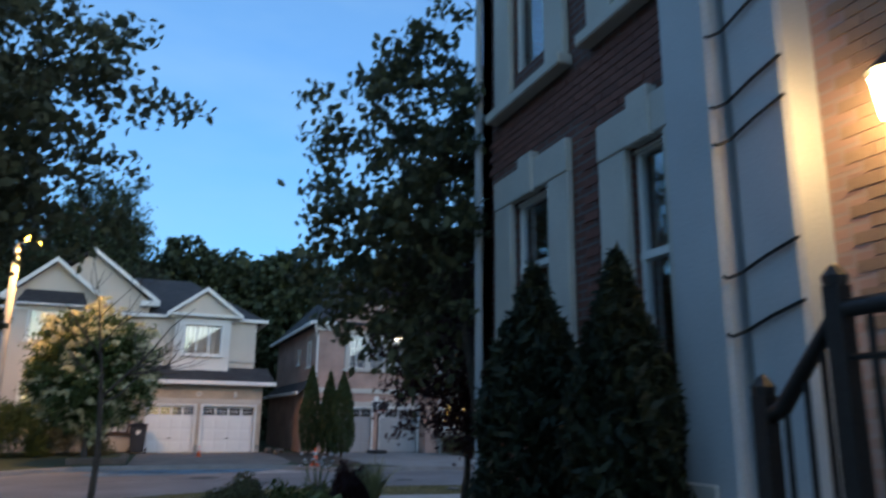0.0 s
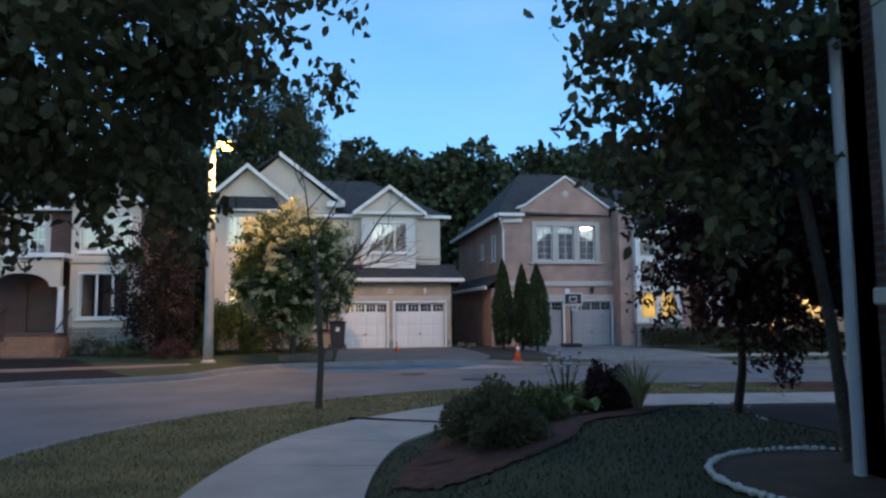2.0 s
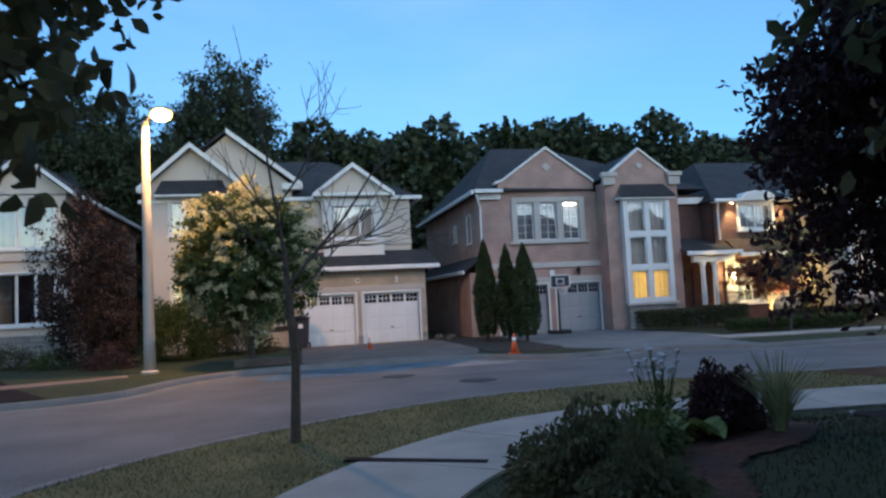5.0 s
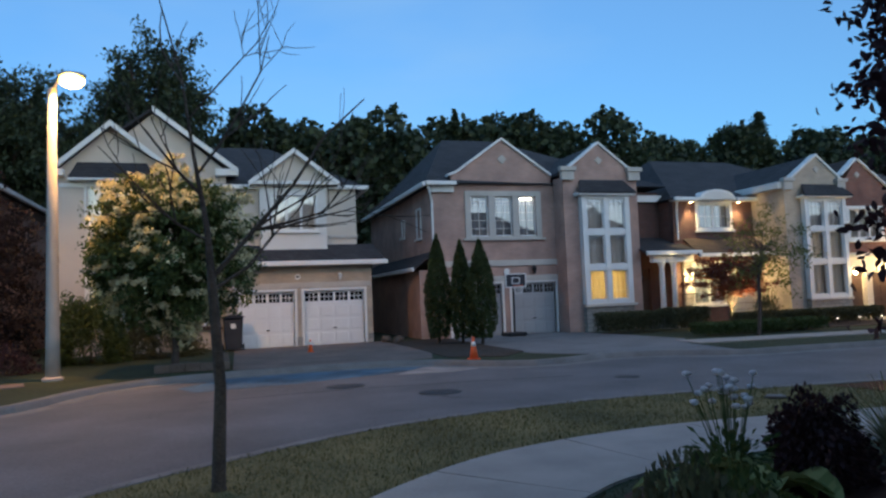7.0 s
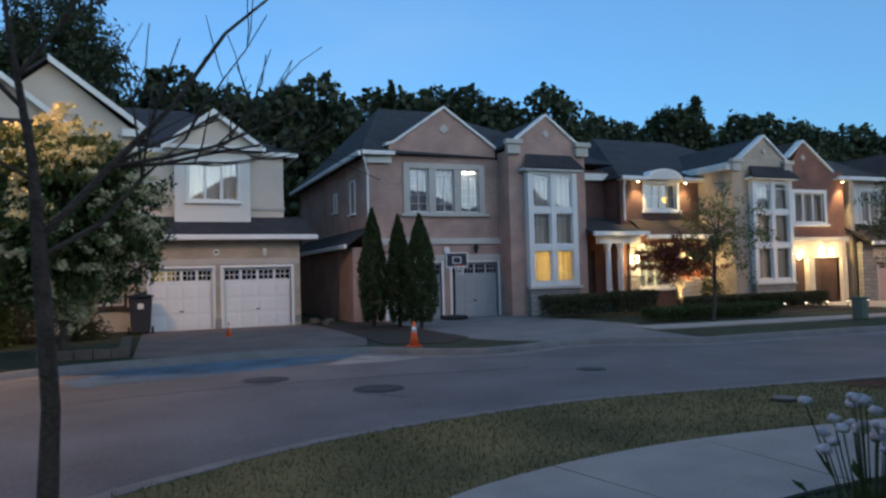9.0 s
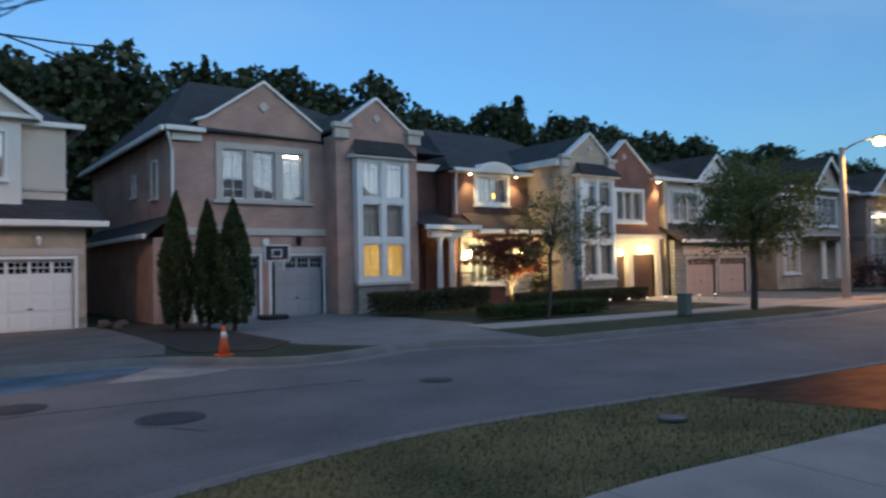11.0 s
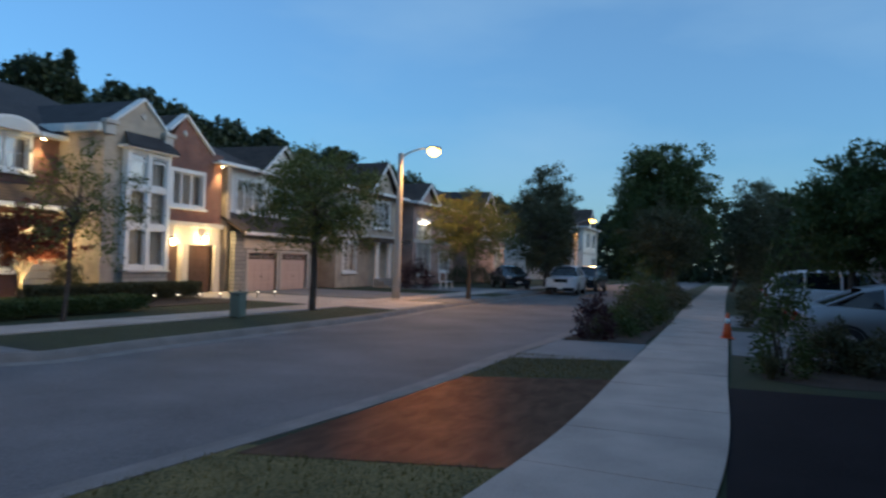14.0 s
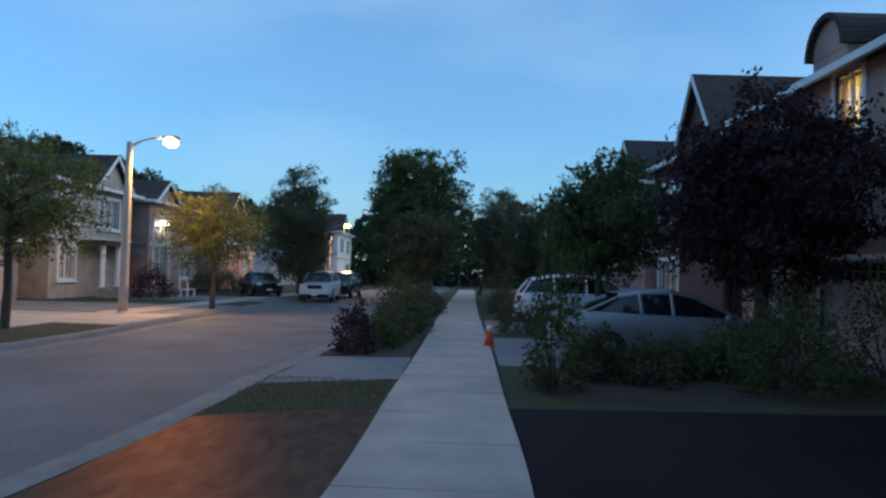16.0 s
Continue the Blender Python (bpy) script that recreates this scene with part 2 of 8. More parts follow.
WOOD_DARK = mat("dark_stained_wood", (0.075, 0.04, 0.028), 0.5, vary=0.35, scale=2, fine=30, bump=0.2)
SHINGLE = brick_mat("dark_asphalt_shingle", (0.055, 0.053, 0.057), (0.038, 0.037, 0.042), (0.02, 0.02, 0.022), 0.3, 0.11, 0.95, 0.01, 0.7)
SHINGLE_BROWN = brick_mat("brown_asphalt_shingle", (0.085, 0.06, 0.05), (0.06, 0.045, 0.038), (0.03, 0.024, 0.02), 0.3, 0.11, 0.95, 0.01, 0.7)
METAL_DARK = mat("black_iron", (0.02, 0.02, 0.022), 0.45, 0.3, vary=0.3, scale=8, fine=60, bump=0.1)
METAL_GREY = mat("galvanised_steel", (0.40, 0.40, 0.40), 0.5, 0.7, vary=0.15, scale=4, fine=50, bump=0.1)
POLE_CONC = mat("pole_concrete", (0.40, 0.37, 0.33), 0.8, vary=0.14, scale=2, fine=70, bump=0.25)
BARK = mat("tree_bark", (0.07, 0.055, 0.045), 0.95, vary=0.4, scale=6, fine=35, bump=0.9)
TERRACOTTA = mat("terracotta_step", (0.30, 0.15, 0.09), 0.8, vary=0.25, scale=3, fine=40, bump=0.3)
PLASTIC_DARK = mat("dark_blue_plastic", (0.016, 0.018, 0.028), 0.5, vary=0.25, scale=5, fine=40, bump=0.1)
PLASTIC_GREEN = mat("utility_green", (0.12, 0.17, 0.14), 0.6, vary=0.15, scale=4, fine=40, bump=0.1)
ORANGE = mat("orange_cone_plastic", (0.75, 0.12, 0.03), 0.5, vary=0.12, scale=6, fine=40, bump=0.05)
WHITE_BAND = mat("white_reflective_band", (0.78, 0.78, 0.76), 0.35, vary=0.05, scale=6, fine=40, bump=0)
RUBBER = mat("tyre_rubber", (0.018, 0.018, 0.019), 0.8, vary=0.2, scale=8, fine=60, bump=0.2)
PAINT_SILVER = mat("silver_car_paint", (0.30, 0.31, 0.33), 0.3, 0.5, vary=0.05, scale=2, fine=40, bump=0)
PAINT_WHITE = mat("white_car_paint", (0.74, 0.76, 0.80), 0.25, vary=0.04, scale=2, fine=40, bump=0)
PAINT_BLACK = mat("black_car_paint", (0.015, 0.016, 0.02), 0.22, vary=0.1, scale=2, fine=40, bump=0)
CAR_GLASS = mat("dark_car_glass", (0.012, 0.014, 0.018), 0.06, vary=0.1, scale=3, fine=30, bump=0, spec=0.8)
RED_LENS = mat("red_tail_lens", (0.35, 0.02, 0.02), 0.2, vary=0.1, scale=9, fine=40, bump=0)
CLEAR_LENS = mat("clear_head_lens", (0.75, 0.78, 0.8), 0.12, vary=0.05, scale=9, fine=40, bump=0)
PEBBLE = mat("white_edging_stone", (0.5, 0.49, 0.47), 0.8, vary=0.15, scale=9, fine=50, bump=0.3)
IRON_LID = mat("cast_iron_lid", (0.05, 0.045, 0.045), 0.6, 0.4, vary=0.3, scale=10, fine=60, bump=0.5)
GLASS = glass_mat("window_glass")
CURTAIN = curtain_mat("pale_curtain", (0.72, 0.72, 0.68))
BLIND = curtain_mat("grey_blind", (0.42, 0.45, 0.48))
CURTAIN_WARM = curtain_mat("yellow_curtain", (0.80, 0.66, 0.32))
LAMP_HPS = glow_mat("sodium_lamp_glow", (1.0, 0.5, 0.05), 6.0)
LAMP_WARM = glow_mat("porch_lamp_glow", WARM, 14.0)
LAMP_DIM = glow_mat("garden_lamp_glow", (1.0, 0.85, 0.62), 1.0)
LAMP_PALE = glow_mat("pale_lamp_glow", (1.0, 0.85, 0.62), 6.0)
LEAF_DARK = leaf_mat("dark_leaf", (0.052, 0.056, 0.032), (0.115, 0.122, 0.062), 0.32)
LEAF_MID = leaf_mat("mid_green_leaf", (0.04, 0.066, 0.02), (0.095, 0.13, 0.04))
LEAF_LIGHT = leaf_mat("light_green_leaf", (0.08, 0.10, 0.028), (0.18, 0.19, 0.055))
LEAF_PALE = leaf_mat("pale_grass_leaf", (0.16, 0.17, 0.08), (0.34, 0.34, 0.18), 0.25)
LEAF_PURPLE = leaf_mat("purple_leaf", (0.034, 0.017, 0.022), (0.07, 0.032, 0.038))
# plum purple blackened so that the colour carries the shade between two houses
LEAF_GLOOM = leaf_mat("shaded_plum_leaf", (0.010, 0.007, 0.007), (0.028, 0.014, 0.013), 0.1)
LEAF_RED = leaf_mat("red_maple_leaf", (0.10, 0.028, 0.018), (0.20, 0.06, 0.03))
LEAF_FOREST = leaf_mat("forest_leaf", (0.02, 0.032, 0.016), (0.055, 0.075, 0.034), 0.15)
# cedar green darkened to include the shade of eaves and crowns
LEAF_SHADE = leaf_mat("shaded_cedar_leaf", (0.010, 0.016, 0.010), (0.026, 0.036, 0.019), 0.1)
LEAF_HOSTA = leaf_mat("broad_hosta_leaf", (0.13, 0.17, 0.05), (0.3, 0.32, 0.13), 0.3)
SEED_PALE = mat("pale_flower_head", (0.58, 0.55, 0.58), 0.9, vary=0.25, scale=20, fine=90, bump=0.3)
LEAF_CEDAR = leaf_mat("cedar_leaf", (0.03, 0.055, 0.02), (0.07, 0.10, 0.035))
BLOSSOM = leaf_mat("cream_blossom", (0.45, 0.42, 0.24), (0.70, 0.66, 0.42))
GRASS_BLADE = leaf_mat("grass_blade", (0.022, 0.023, 0.006), (0.046, 0.044, 0.014), 0.2)
DRY_BLADE = leaf_mat("dry_grass_blade", (0.06, 0.065, 0.018), (0.19, 0.155, 0.055), 0.3)


# ---- mesh tools ----
class Mesh:
    """Corners and faces gathered for one part, in world places."""

    def __init__(self):
        self.v, self.f = [], []

    def face(self, pts):
        k = len(self.v)
        self.v += [tuple(p) for p in pts]
        self.f.append(tuple(range(k, k + len(pts))))
        return self

    def box(self, x0, x1, y0, y1, z0, z1):
        x0, x1 = sorted((x0, x1))
        y0, y1 = sorted((y0, y1))
        k = len(self.v)
        self.v += [(x0, y0, z0), (x1, y0, z0), (x1, y1, z0), (x0, y1, z0), (x0, y0, z1), (x1, y0, z1), (x1, y1, z1), (x0, y1, z1)]
        self.f += [(k, k + 3, k + 2, k + 1), (k + 4, k + 5, k + 6, k + 7), (k, k + 1, k + 5, k + 4), (k + 1, k + 2, k + 6, k + 5), (k + 2, k + 3, k + 7, k + 6), (k + 3, k, k + 4, k + 7)]
        return self

    def prism(self, poly, shift):
        """A closed solid from a flat outline and the way along which it is drawn out."""
        k, n = len(self.v), len(poly)
        self.v += [tuple(p) for p in poly] + [tuple(a + b for a, b in zip(p, shift)) for p in poly]
        self.f += [tuple(range(k + n - 1, k - 1, -1)), tuple(range(k + n, k + 2 * n))]
        self.f += [(k + i, k + (i + 1) % n, k + n + (i + 1) % n, k + n + i) for i in range(n)]
        return self

    def tube(self, pts, radii, sides=8, cap=True):
        k = len(self.v)
        pts = [Vector(p) for p in pts]
        for i, p in enumerate(pts):
            d = (pts[min(i + 1, len(pts) - 1)] - pts[max(i - 1, 0)]).normalized()
            a = d.cross(Vector((0.31, 0.2, 0.93)) if abs(d.z) < 0.8 else Vector((1, 0.1, 0))).normalized()
            b = d.cross(a)
            r = radii[i] if isinstance(radii, (list, tuple)) else radii
            self.v += [tuple(p + r * (math.cos(2 * math.pi * j / sides) * a + math.sin(2 * math.pi * j / sides) * b)) for j in range(sides)]
        for i in range(len(pts) - 1):
            for j in range(sides):
                q, s = k + i * sides, (j + 1) % sides
                self.f.append((q + j, q + s, q + sides + s, q + sides + j))
        if cap:
            self.f.append(tuple(range(k + sides - 1, k - 1, -1)))
            self.f.append(tuple(range(k + (len(pts) - 1) * sides, k + len(pts) * sides)))
        return self

    def lathe(self, x, y, profile, sides=20):
        """A turned solid about an upright axis; profile: radius and height."""
        return self.tube([(x, y, z) for _, z in profile], [max(r, 0.001) for r, _ in profile], sides)

    def blob(self, x, y, z, rx, ry, rz, rough=0.15, seed=0, rings=8, sides=12):
        k = len(self.v)
        for i in range(rings + 1):
            for j in range(sides):
                a, b = math.pi * i / rings, 2 * math.pi * j / sides
                d = Vector((math.sin(a) * math.cos(b), math.sin(a) * math.sin(b), math.cos(a)))
                q = 1 + rough * noise.noise(d * 1.7 + Vector((seed * 3.1, 0, 0)))
                self.v.append((x + rx * d.x * q, y + ry * d.y * q, z + rz * d.z * q))
        for i in range(rings):
            for j in range(sides):
                s = (j + 1) % sides
                self.f.append((k + i * sides + j, k + (i + 1) * sides + j, k + (i + 1) * sides + s, k + i * sides + s))
        return self


def base_of(ob):
    p = Vector((0, 0, 0))
    while ob:
        p += ob.location
        ob = ob.parent
    return p


def link_mesh(name, m, material, parent=None, bevel=0.0, smooth=False, loc=None):
    o = base_of(parent) if loc is None else Vector(loc)
    d = bpy.data.meshes.new(name)
    v = np.array(m.v, dtype=float) - np.array(o)
    d.from_pydata(v.tolist(), [], m.f)
    if bevel or not smooth:
        b = bmesh.new()
        b.from_mesh(d)
        bmesh.ops.remove_doubles(b, verts=b.verts, dist=0.0004) if smooth else None
        bmesh.ops.recalc_face_normals(b, faces=b.faces)
        if bevel:
            bmesh.ops.bevel(b, geom=list(b.edges), offset=bevel, segments=1, affect='EDGES', clamp_overlap=True)
        b.to_mesh(d)
        b.free()
    if smooth:
        d.polygons.foreach_set("use_smooth", [True] * len(d.polygons))
    d.materials.append(material)
    ob = new(name, d)
    if parent:
        ob.parent = parent
    else:
        ob.location = o
    return ob


def part(name, m, material, parent, label="", bevel=0.0, smooth=False):
    ob = link_mesh(name, m, material, parent, bevel, smooth)
    return tagged(ob, label) if label else ob


def thing(name, x, y, z, label, category, group="", kind=""):
    ob = new(name)
    ob.location = (x, y, z)
    return tagged(ob, label, category, group, kind)


def structure(name, m, material, label, category, bevel=0.0):
    return tagged(link_mesh(name, m, material, None, bevel, loc=(0, 0, 0)), label, category, kind="structure")


def leaves_object(name, centres, size, material, parent=None, seed=0, droop=0.3, width=0.5, loc=(0, 0, 0), fine=False):
    """Many small folded leaves, one island each, about the given centres (an n x 3 array)."""
    rng = np.random.default_rng(seed)
    n = len(centres)
    d = rng.normal(size=(n, 3))
    d[:, 2] -= droop
    d /= np.linalg.norm(d, axis=1)[:, None]
    s = np.cross(d, rng.normal(size=(n, 3)))
    s /= np.linalg.norm(s, axis=1)[:, None] + 1e-9
    up = np.cross(s, d)
    L = size * rng.uniform(0.6, 1.35, size=(n, 1))
    c = np.asarray(centres, dtype=float)
    k = 6 if fine else 4
    if fine:
        w1, w2 = s * L * width * 0.46, s * L * width * 0.36
        v = np.stack([c - d * L * 0.5, c - d * L * 0.16 + w1 + up * L * 0.1, c + d * L * 0.2 + w2 + up * L * 0.09, c + d * L * 0.5 - up * L * 0.08, c + d * L * 0.2 - w2 + up * L * 0.09, c - d * L * 0.16 - w1 + up * L * 0.1], axis=1).reshape(-1, 3)
    else:
        v = np.stack([c - d * L * 0.5, c + s * L * width * 0.5 + up * L * 0.12, c + d * L * 0.5, c - s * L * width * 0.5 + up * L * 0.12], axis=1).reshape(-1, 3)
    o = base_of(parent) if parent else Vector(loc)
    v = v - np.array(o)
    me = bpy.data.meshes.new(name)
    me.vertices.add(len(v))
    me.vertices.foreach_set("co", v.ravel())
    me.loops.add(k * n)
    me.loops.foreach_set("vertex_index", np.arange(k * n, dtype=np.int32))
    me.polygons.add(n)
    me.polygons.foreach_set("loop_start", np.arange(0, k * n, k, dtype=np.int32))
    me.update(calc_edges=True)
    me.materials.append(material)
    ob = new(name, me)
    if parent:
        ob.parent = parent
    else:
        ob.location = o
    return ob


# a wall's frame: u along the wall, d outwards, z up
def spot(face, plane, u, d, z):
    return {"-y": (u, plane - d, z), "+y": (u, plane + d, z), "-x": (plane - d, u, z), "+x": (plane + d, u, z)}[face]


def fbox(m, face, plane, u0, u1, d0, d1, z0, z1):
    a, b = spot(face, plane, u0, d0, z0), spot(face, plane, u1, d1, z1)
    return m.box(a[0], b[0], a[1], b[1], min(a[2], b[2]), max(a[2], b[2]))


def wall(parent, name, face, plane, u0, u1, z0, z1, material, openings=(), thick=0.25, gable=None, label=""):
    """A wall with real openings (u0, u1, z0, z1); gable: outline points (u, z) that stand on its top."""
    m = Mesh()
    us = sorted({u0, u1, *[min(max(c, u0), u1) for o in openings for c in o[:2]]})
    zs = sorted({z0, z1, *[min(max(c, z0), z1) for o in openings for c in o[2:4]]})

    def solid(i, k):
        if not (0 <= i < len(us) - 1 and 0 <= k < len(zs) - 1):
            return False
        u, z = (us[i] + us[i + 1]) / 2, (zs[k] + zs[k + 1]) / 2
        return not any(o[0] < u < o[1] and o[2] < z < o[3] for o in openings)

    at = {}

    def corner(i, k, d):
        if (i, k, d) not in at:
            at[i, k, d] = len(m.v)
            m.v.append(spot(face, plane, us[i], -d * thick, zs[k]))
        return at[i, k, d]

    for i in range(len(us) - 1):
        for k in range(len(zs) - 1):
            if not solid(i, k):
                continue
            for d in (0, 1):
                m.f.append((corner(i, k, d), corner(i + 1, k, d), corner(i + 1, k + 1, d), corner(i, k + 1, d)))
            for a, b, (p, q) in ((i - 1, k, ((i, k), (i, k + 1))), (i + 1, k, ((i + 1, k), (i + 1, k + 1))), (i, k - 1, ((i, k), (i + 1, k))), (i, k + 1, ((i, k + 1), (i + 1, k + 1)))):
                if not solid(a, b):
                    m.f.append((corner(*p, 0), corner(*q, 0), corner(*q, 1), corner(*p, 1)))
    if gable:
        p0, p1 = spot(face, plane, 0, 0, 0), spot(face, plane, 0, -thick, 0)
        m.prism([spot(face, plane, u, 0, z) for u, z in gable], tuple(b - a for a, b in zip(p0, p1)))
    return part(name, m, material, parent, label)


def window(parent, face, plane, u0, u1, z0, z1, cols=2, rows=2, casing=0.12, trim=None, glass_rows=1, curtain=None, arch=False, sill=True, bars=True, depth=0.05):
    """A window in an opening: casing, sash, panes, glazing bars, sill and what hangs behind it."""
    trim = trim or TRIM
    m = Mesh()
    c = casing
    if c > 0:
        fbox(m, face, plane, u0 - c, u0, -0.06, depth, z0, z1)
        fbox(m, face, plane, u1, u1 + c, -0.06, depth, z0, z1)
        fbox(m, face, plane, u0 - c, u1 + c, -0.06, depth + 0.01, z1, z1 + c)
        fbox(m, face, plane, u0 - c, u1 + c, -0.06, depth, z0 - c * 0.6, z0)
    else:
        fbox(m, face, plane, u0, u1, -0.12, -0.02, z1 - 0.03, z1)
    w = part("window", m, trim, parent, bevel=0.006)
    if sill:
        m = Mesh()
        fbox(m, face, plane, u0 - c - 0.06, u1 + c + 0.06, 0.0, depth + 0.08, z0 - c * 0.6 - 0.09, z0 - c * 0.6 - 0.002)
        part("sill", m, trim, w, bevel=0.01)
    m = Mesh()
    f = 0.045
    step = (u1 - u0) / cols
    for i in range(cols):
        a, b = u0 + i * step, u0 + (i + 1) * step
        fbox(m, face, plane, a, a + f, -0.12, -0.05, z0, z1)
        fbox(m, face, plane, b - f, b, -0.12, -0.05, z0, z1)
        fbox(m, face, plane, a + f, b - f, -0.12, -0.05, z0, z0 + f)
        fbox(m, face, plane, a + f, b - f, -0.12, -0.05, z1 - f, z1)
        if arch:
            zs, steps = z1 - (step / 2 - f) * 0.6, 8
            cx, r = (a + b) / 2, step / 2 - f
            for s in (-1, 1):
                arc = [(cx + s * r * math.cos(q * math.pi / 2 / steps), zs + 0.6 * r * math.sin(q * math.pi / 2 / steps)) for q in range(steps + 1)]
                pts = arc + [(cx + s * r, z1 - f)]
                p0, p1 = spot(face, plane, 0, -0.115, 0), spot(face, plane, 0, -0.055, 0)
                m.prism([spot(face, plane, u, -0.115, z) for u, z in pts], tuple(q - p for p, q in zip(p0, p1)))
            fbox(m, face, plane, a + f, b - f, -0.1, -0.055, zs - 0.03, zs + 0.02)
    part("window_frame", m, TRIM, w)
    if bars:
        m = Mesh()
        for i in range(cols):
            a, b = u0 + i * step + f, u0 + (i + 1) * step - f
            for k in range(1, rows):
                z = z0 + (z1 - z0) * k / rows
                fbox(m, face, plane, a, b, -0.10, -0.06, z - 0.011, z + 0.011)
            mid = (a + b) / 2
            fbox(m, face, plane, mid - 0.011, mid + 0.011, -0.1, -0.06, z0 + f, z1 - f)
        part("glazing_bar", m, TRIM, w)
    for i in range(cols):
        m = Mesh()
        fbox(m, face, plane, u0 + i * step + f - 0.01, u0 + (i + 1) * step - f + 0.01, -0.09, -0.082, z0 + 0.02, z1 - 0.02)
        part("pane", m, GLASS, w).visible_shadow = False
    if curtain:
        m = Mesh()
        n = max(8, int((u1 - u0) * 14))
        for i in range(n):
            a, b = u0 + (u1 - u0) * i / n, u0 + (u1 - u0) * (i + 1) / n
            da, db = -0.24 + 0.02 * math.cos(i * 2.1), -0.24 + 0.02 * math.cos((i + 1) * 2.1)
            m.face([spot(face, plane, a, da, z0), spot(face, plane, b, db, z0), spot(face, plane, b, db, z1), spot(face, plane, a, da, z1)])
        part("curtain", m, curtain, w)
    return w


def slab_roof(parent, name, outline, material, thick=0.1):
    """A sloping roof plane of some thickness over a flat outline in space."""
    m = Mesh()
    m.prism(outline, (0, 0, -thick))
    return part(name, m, material, parent)


def hip_roof(parent, x0, x1, y0, y1, z0, z1, rx0, rx1, ry, material, fascia=True, name="roof"):
    m = Mesh()
    A, B, C, D = (x0, y0, z0), (x1, y0, z0), (x1, y1, z0), (x0, y1, z0)
    P, Q = (rx0, ry, z1), (rx1, ry, z1)
    for poly in ([A, B, Q, P], [B, C, Q], [C, D, P, Q], [D, A, P]):
        m.face(poly)
    m.face([D, C, B, A])
    r = part(name, m, material, parent)
    if fascia:
        m = Mesh()
        m.box(x0 - 0.03, x1 + 0.03, y0 - 0.12, y0 - 0.004, z0 - 0.15, z0 + 0.02)
        m.box(x0 - 0.12, x0 - 0.004, y0 - 0.12, y1 + 0.1, z0 - 0.15, z0 + 0.02)
        m.box(x1 + 0.004, x1 + 0.12, y0 - 0.12, y1 + 0.1, z0 - 0.15, z0 + 0.02)
        part("gutter", m, TRIM, r, "white gutter and fascia", bevel=0.02)
    return r


def rake_boards(parent, pts, y0, y1, width=0.2, material=None):
    """White barge boards along a front gable, from outline points (x, z), between two depths."""
    m = Mesh()
    for (xa, za), (xb, zb) in zip(pts, pts[1:]):
        m.prism([(xa, y0, za - width), (xb, y0, zb - width), (xb, y0, zb), (xa, y0, za)], (0, y1 - y0, 0))
    return part("barge_board", m, material or TRIM, parent)


def gable_roof(parent, xl, zl, xp, zp, xr, zr, yf, yb, material, over=0.12):
    """Two roof planes behind a front gable."""
    m = Mesh()
    t = 0.1
    m.prism([(xl, yf - over, zl + t), (xp, yf - over, zp + t), (xp, yf - over, zp), (xl, yf - over, zl)], (0, yb - yf + over, 0))
    m.prism([(xp, yf - over, zp + t), (xr, yf - over, zr + t), (xr, yf - over, zr), (xp, yf - over, zp)], (0, yb - yf + over, 0))
    return part("roof", m, material, parent)


def garage_door(parent, face, plane, u0, u1, z1, material, panes=4, z0=0.0, lights=True, frame_mat=None):
    """A sectional door: four rows of raised panels, a top row of small lights, frame and handle."""
    m = Mesh()
    fbox(m, face, plane, u0, u1, -0.16, -0.10, z0, z1)
    d = part("garage_door", m, material, parent)
    rows = 4
    hgt = (z1 - z0) / rows
    step = (u1 - u0) / panes
    for k in range(rows):
        for i in range(panes):
            a, b = u0 + i * step + 0.05, u0 + (i + 1) * step - 0.05
            za, zb = z0 + k * hgt + 0.06, z0 + (k + 1) * hgt - 0.06
            if k == rows - 1 and lights:
                m = Mesh()
                fbox(m, face, plane, a, b, -0.10, -0.085, za + 0.06, zb - 0.02)
                g = part("door_light", m, CAR_GLASS, d, "dark small-paned garage light")
                m = Mesh()
                for q in (1, 2):
                    x = a + (b - a) * q / 3
                    fbox(m, face, plane, x - 0.012, x + 0.012, -0.086, -0.078, za + 0.06, zb - 0.02)
                zm = (za + zb) / 2 + 0.02
                fbox(m, face, plane, a, b, -0.086, -0.078, zm - 0.012, zm + 0.012)
                part("glazing_bar", m, material, g)
            else:
                m = Mesh()
                fbox(m, face, plane, a, b, -0.10, -0.082, za, zb)
                part("door_panel", m, material, d, bevel=0.012)
    m = Mesh()
    um = (u0 + u1) / 2
    fbox(m, face, plane, um - 0.07, um + 0.07, -0.085, -0.05, z0 + 0.62, z0 + 0.66)
    part("handle", m, METAL_DARK, d, "black lift handle")
    m = Mesh()
    fbox(m, face, plane, u0 - 0.1, u0, -0.12, 0.03, z0, z1 + 0.1)
    fbox(m, face, plane, u1, u1 + 0.1, -0.12, 0.03, z0, z1 + 0.1)
    fbox(m, face, plane, u0, u1, -0.12, 0.03, z1, z1 + 0.1)
    part("door_frame", m, frame_mat or TRIM, d)
    return d


def downspout(parent, pts):
    return part("downspout", Mesh().tube(pts, 0.045, 6), TRIM, parent, "white downspout")


def band(parent, name, face, plane, u0, u1, z0, z1, d=0.06, material=None, bevel=0.012):
    m = Mesh()
    fbox(m, face, plane, u0, u1, 0, d, z0, z1)
    return part(name, m, material or STONE_TRIM, parent, bevel=bevel)


def diamond(parent, x, y, z, r=0.2):
    m = Mesh()
    m.prism([(x, y, z - r), (x + r, y, z), (x, y, z + r), (x - r, y, z)], (0, -0.05, 0))
    return part("medallion", m, STONE_TRIM, parent, "small cast stone medallion", bevel=0.01)


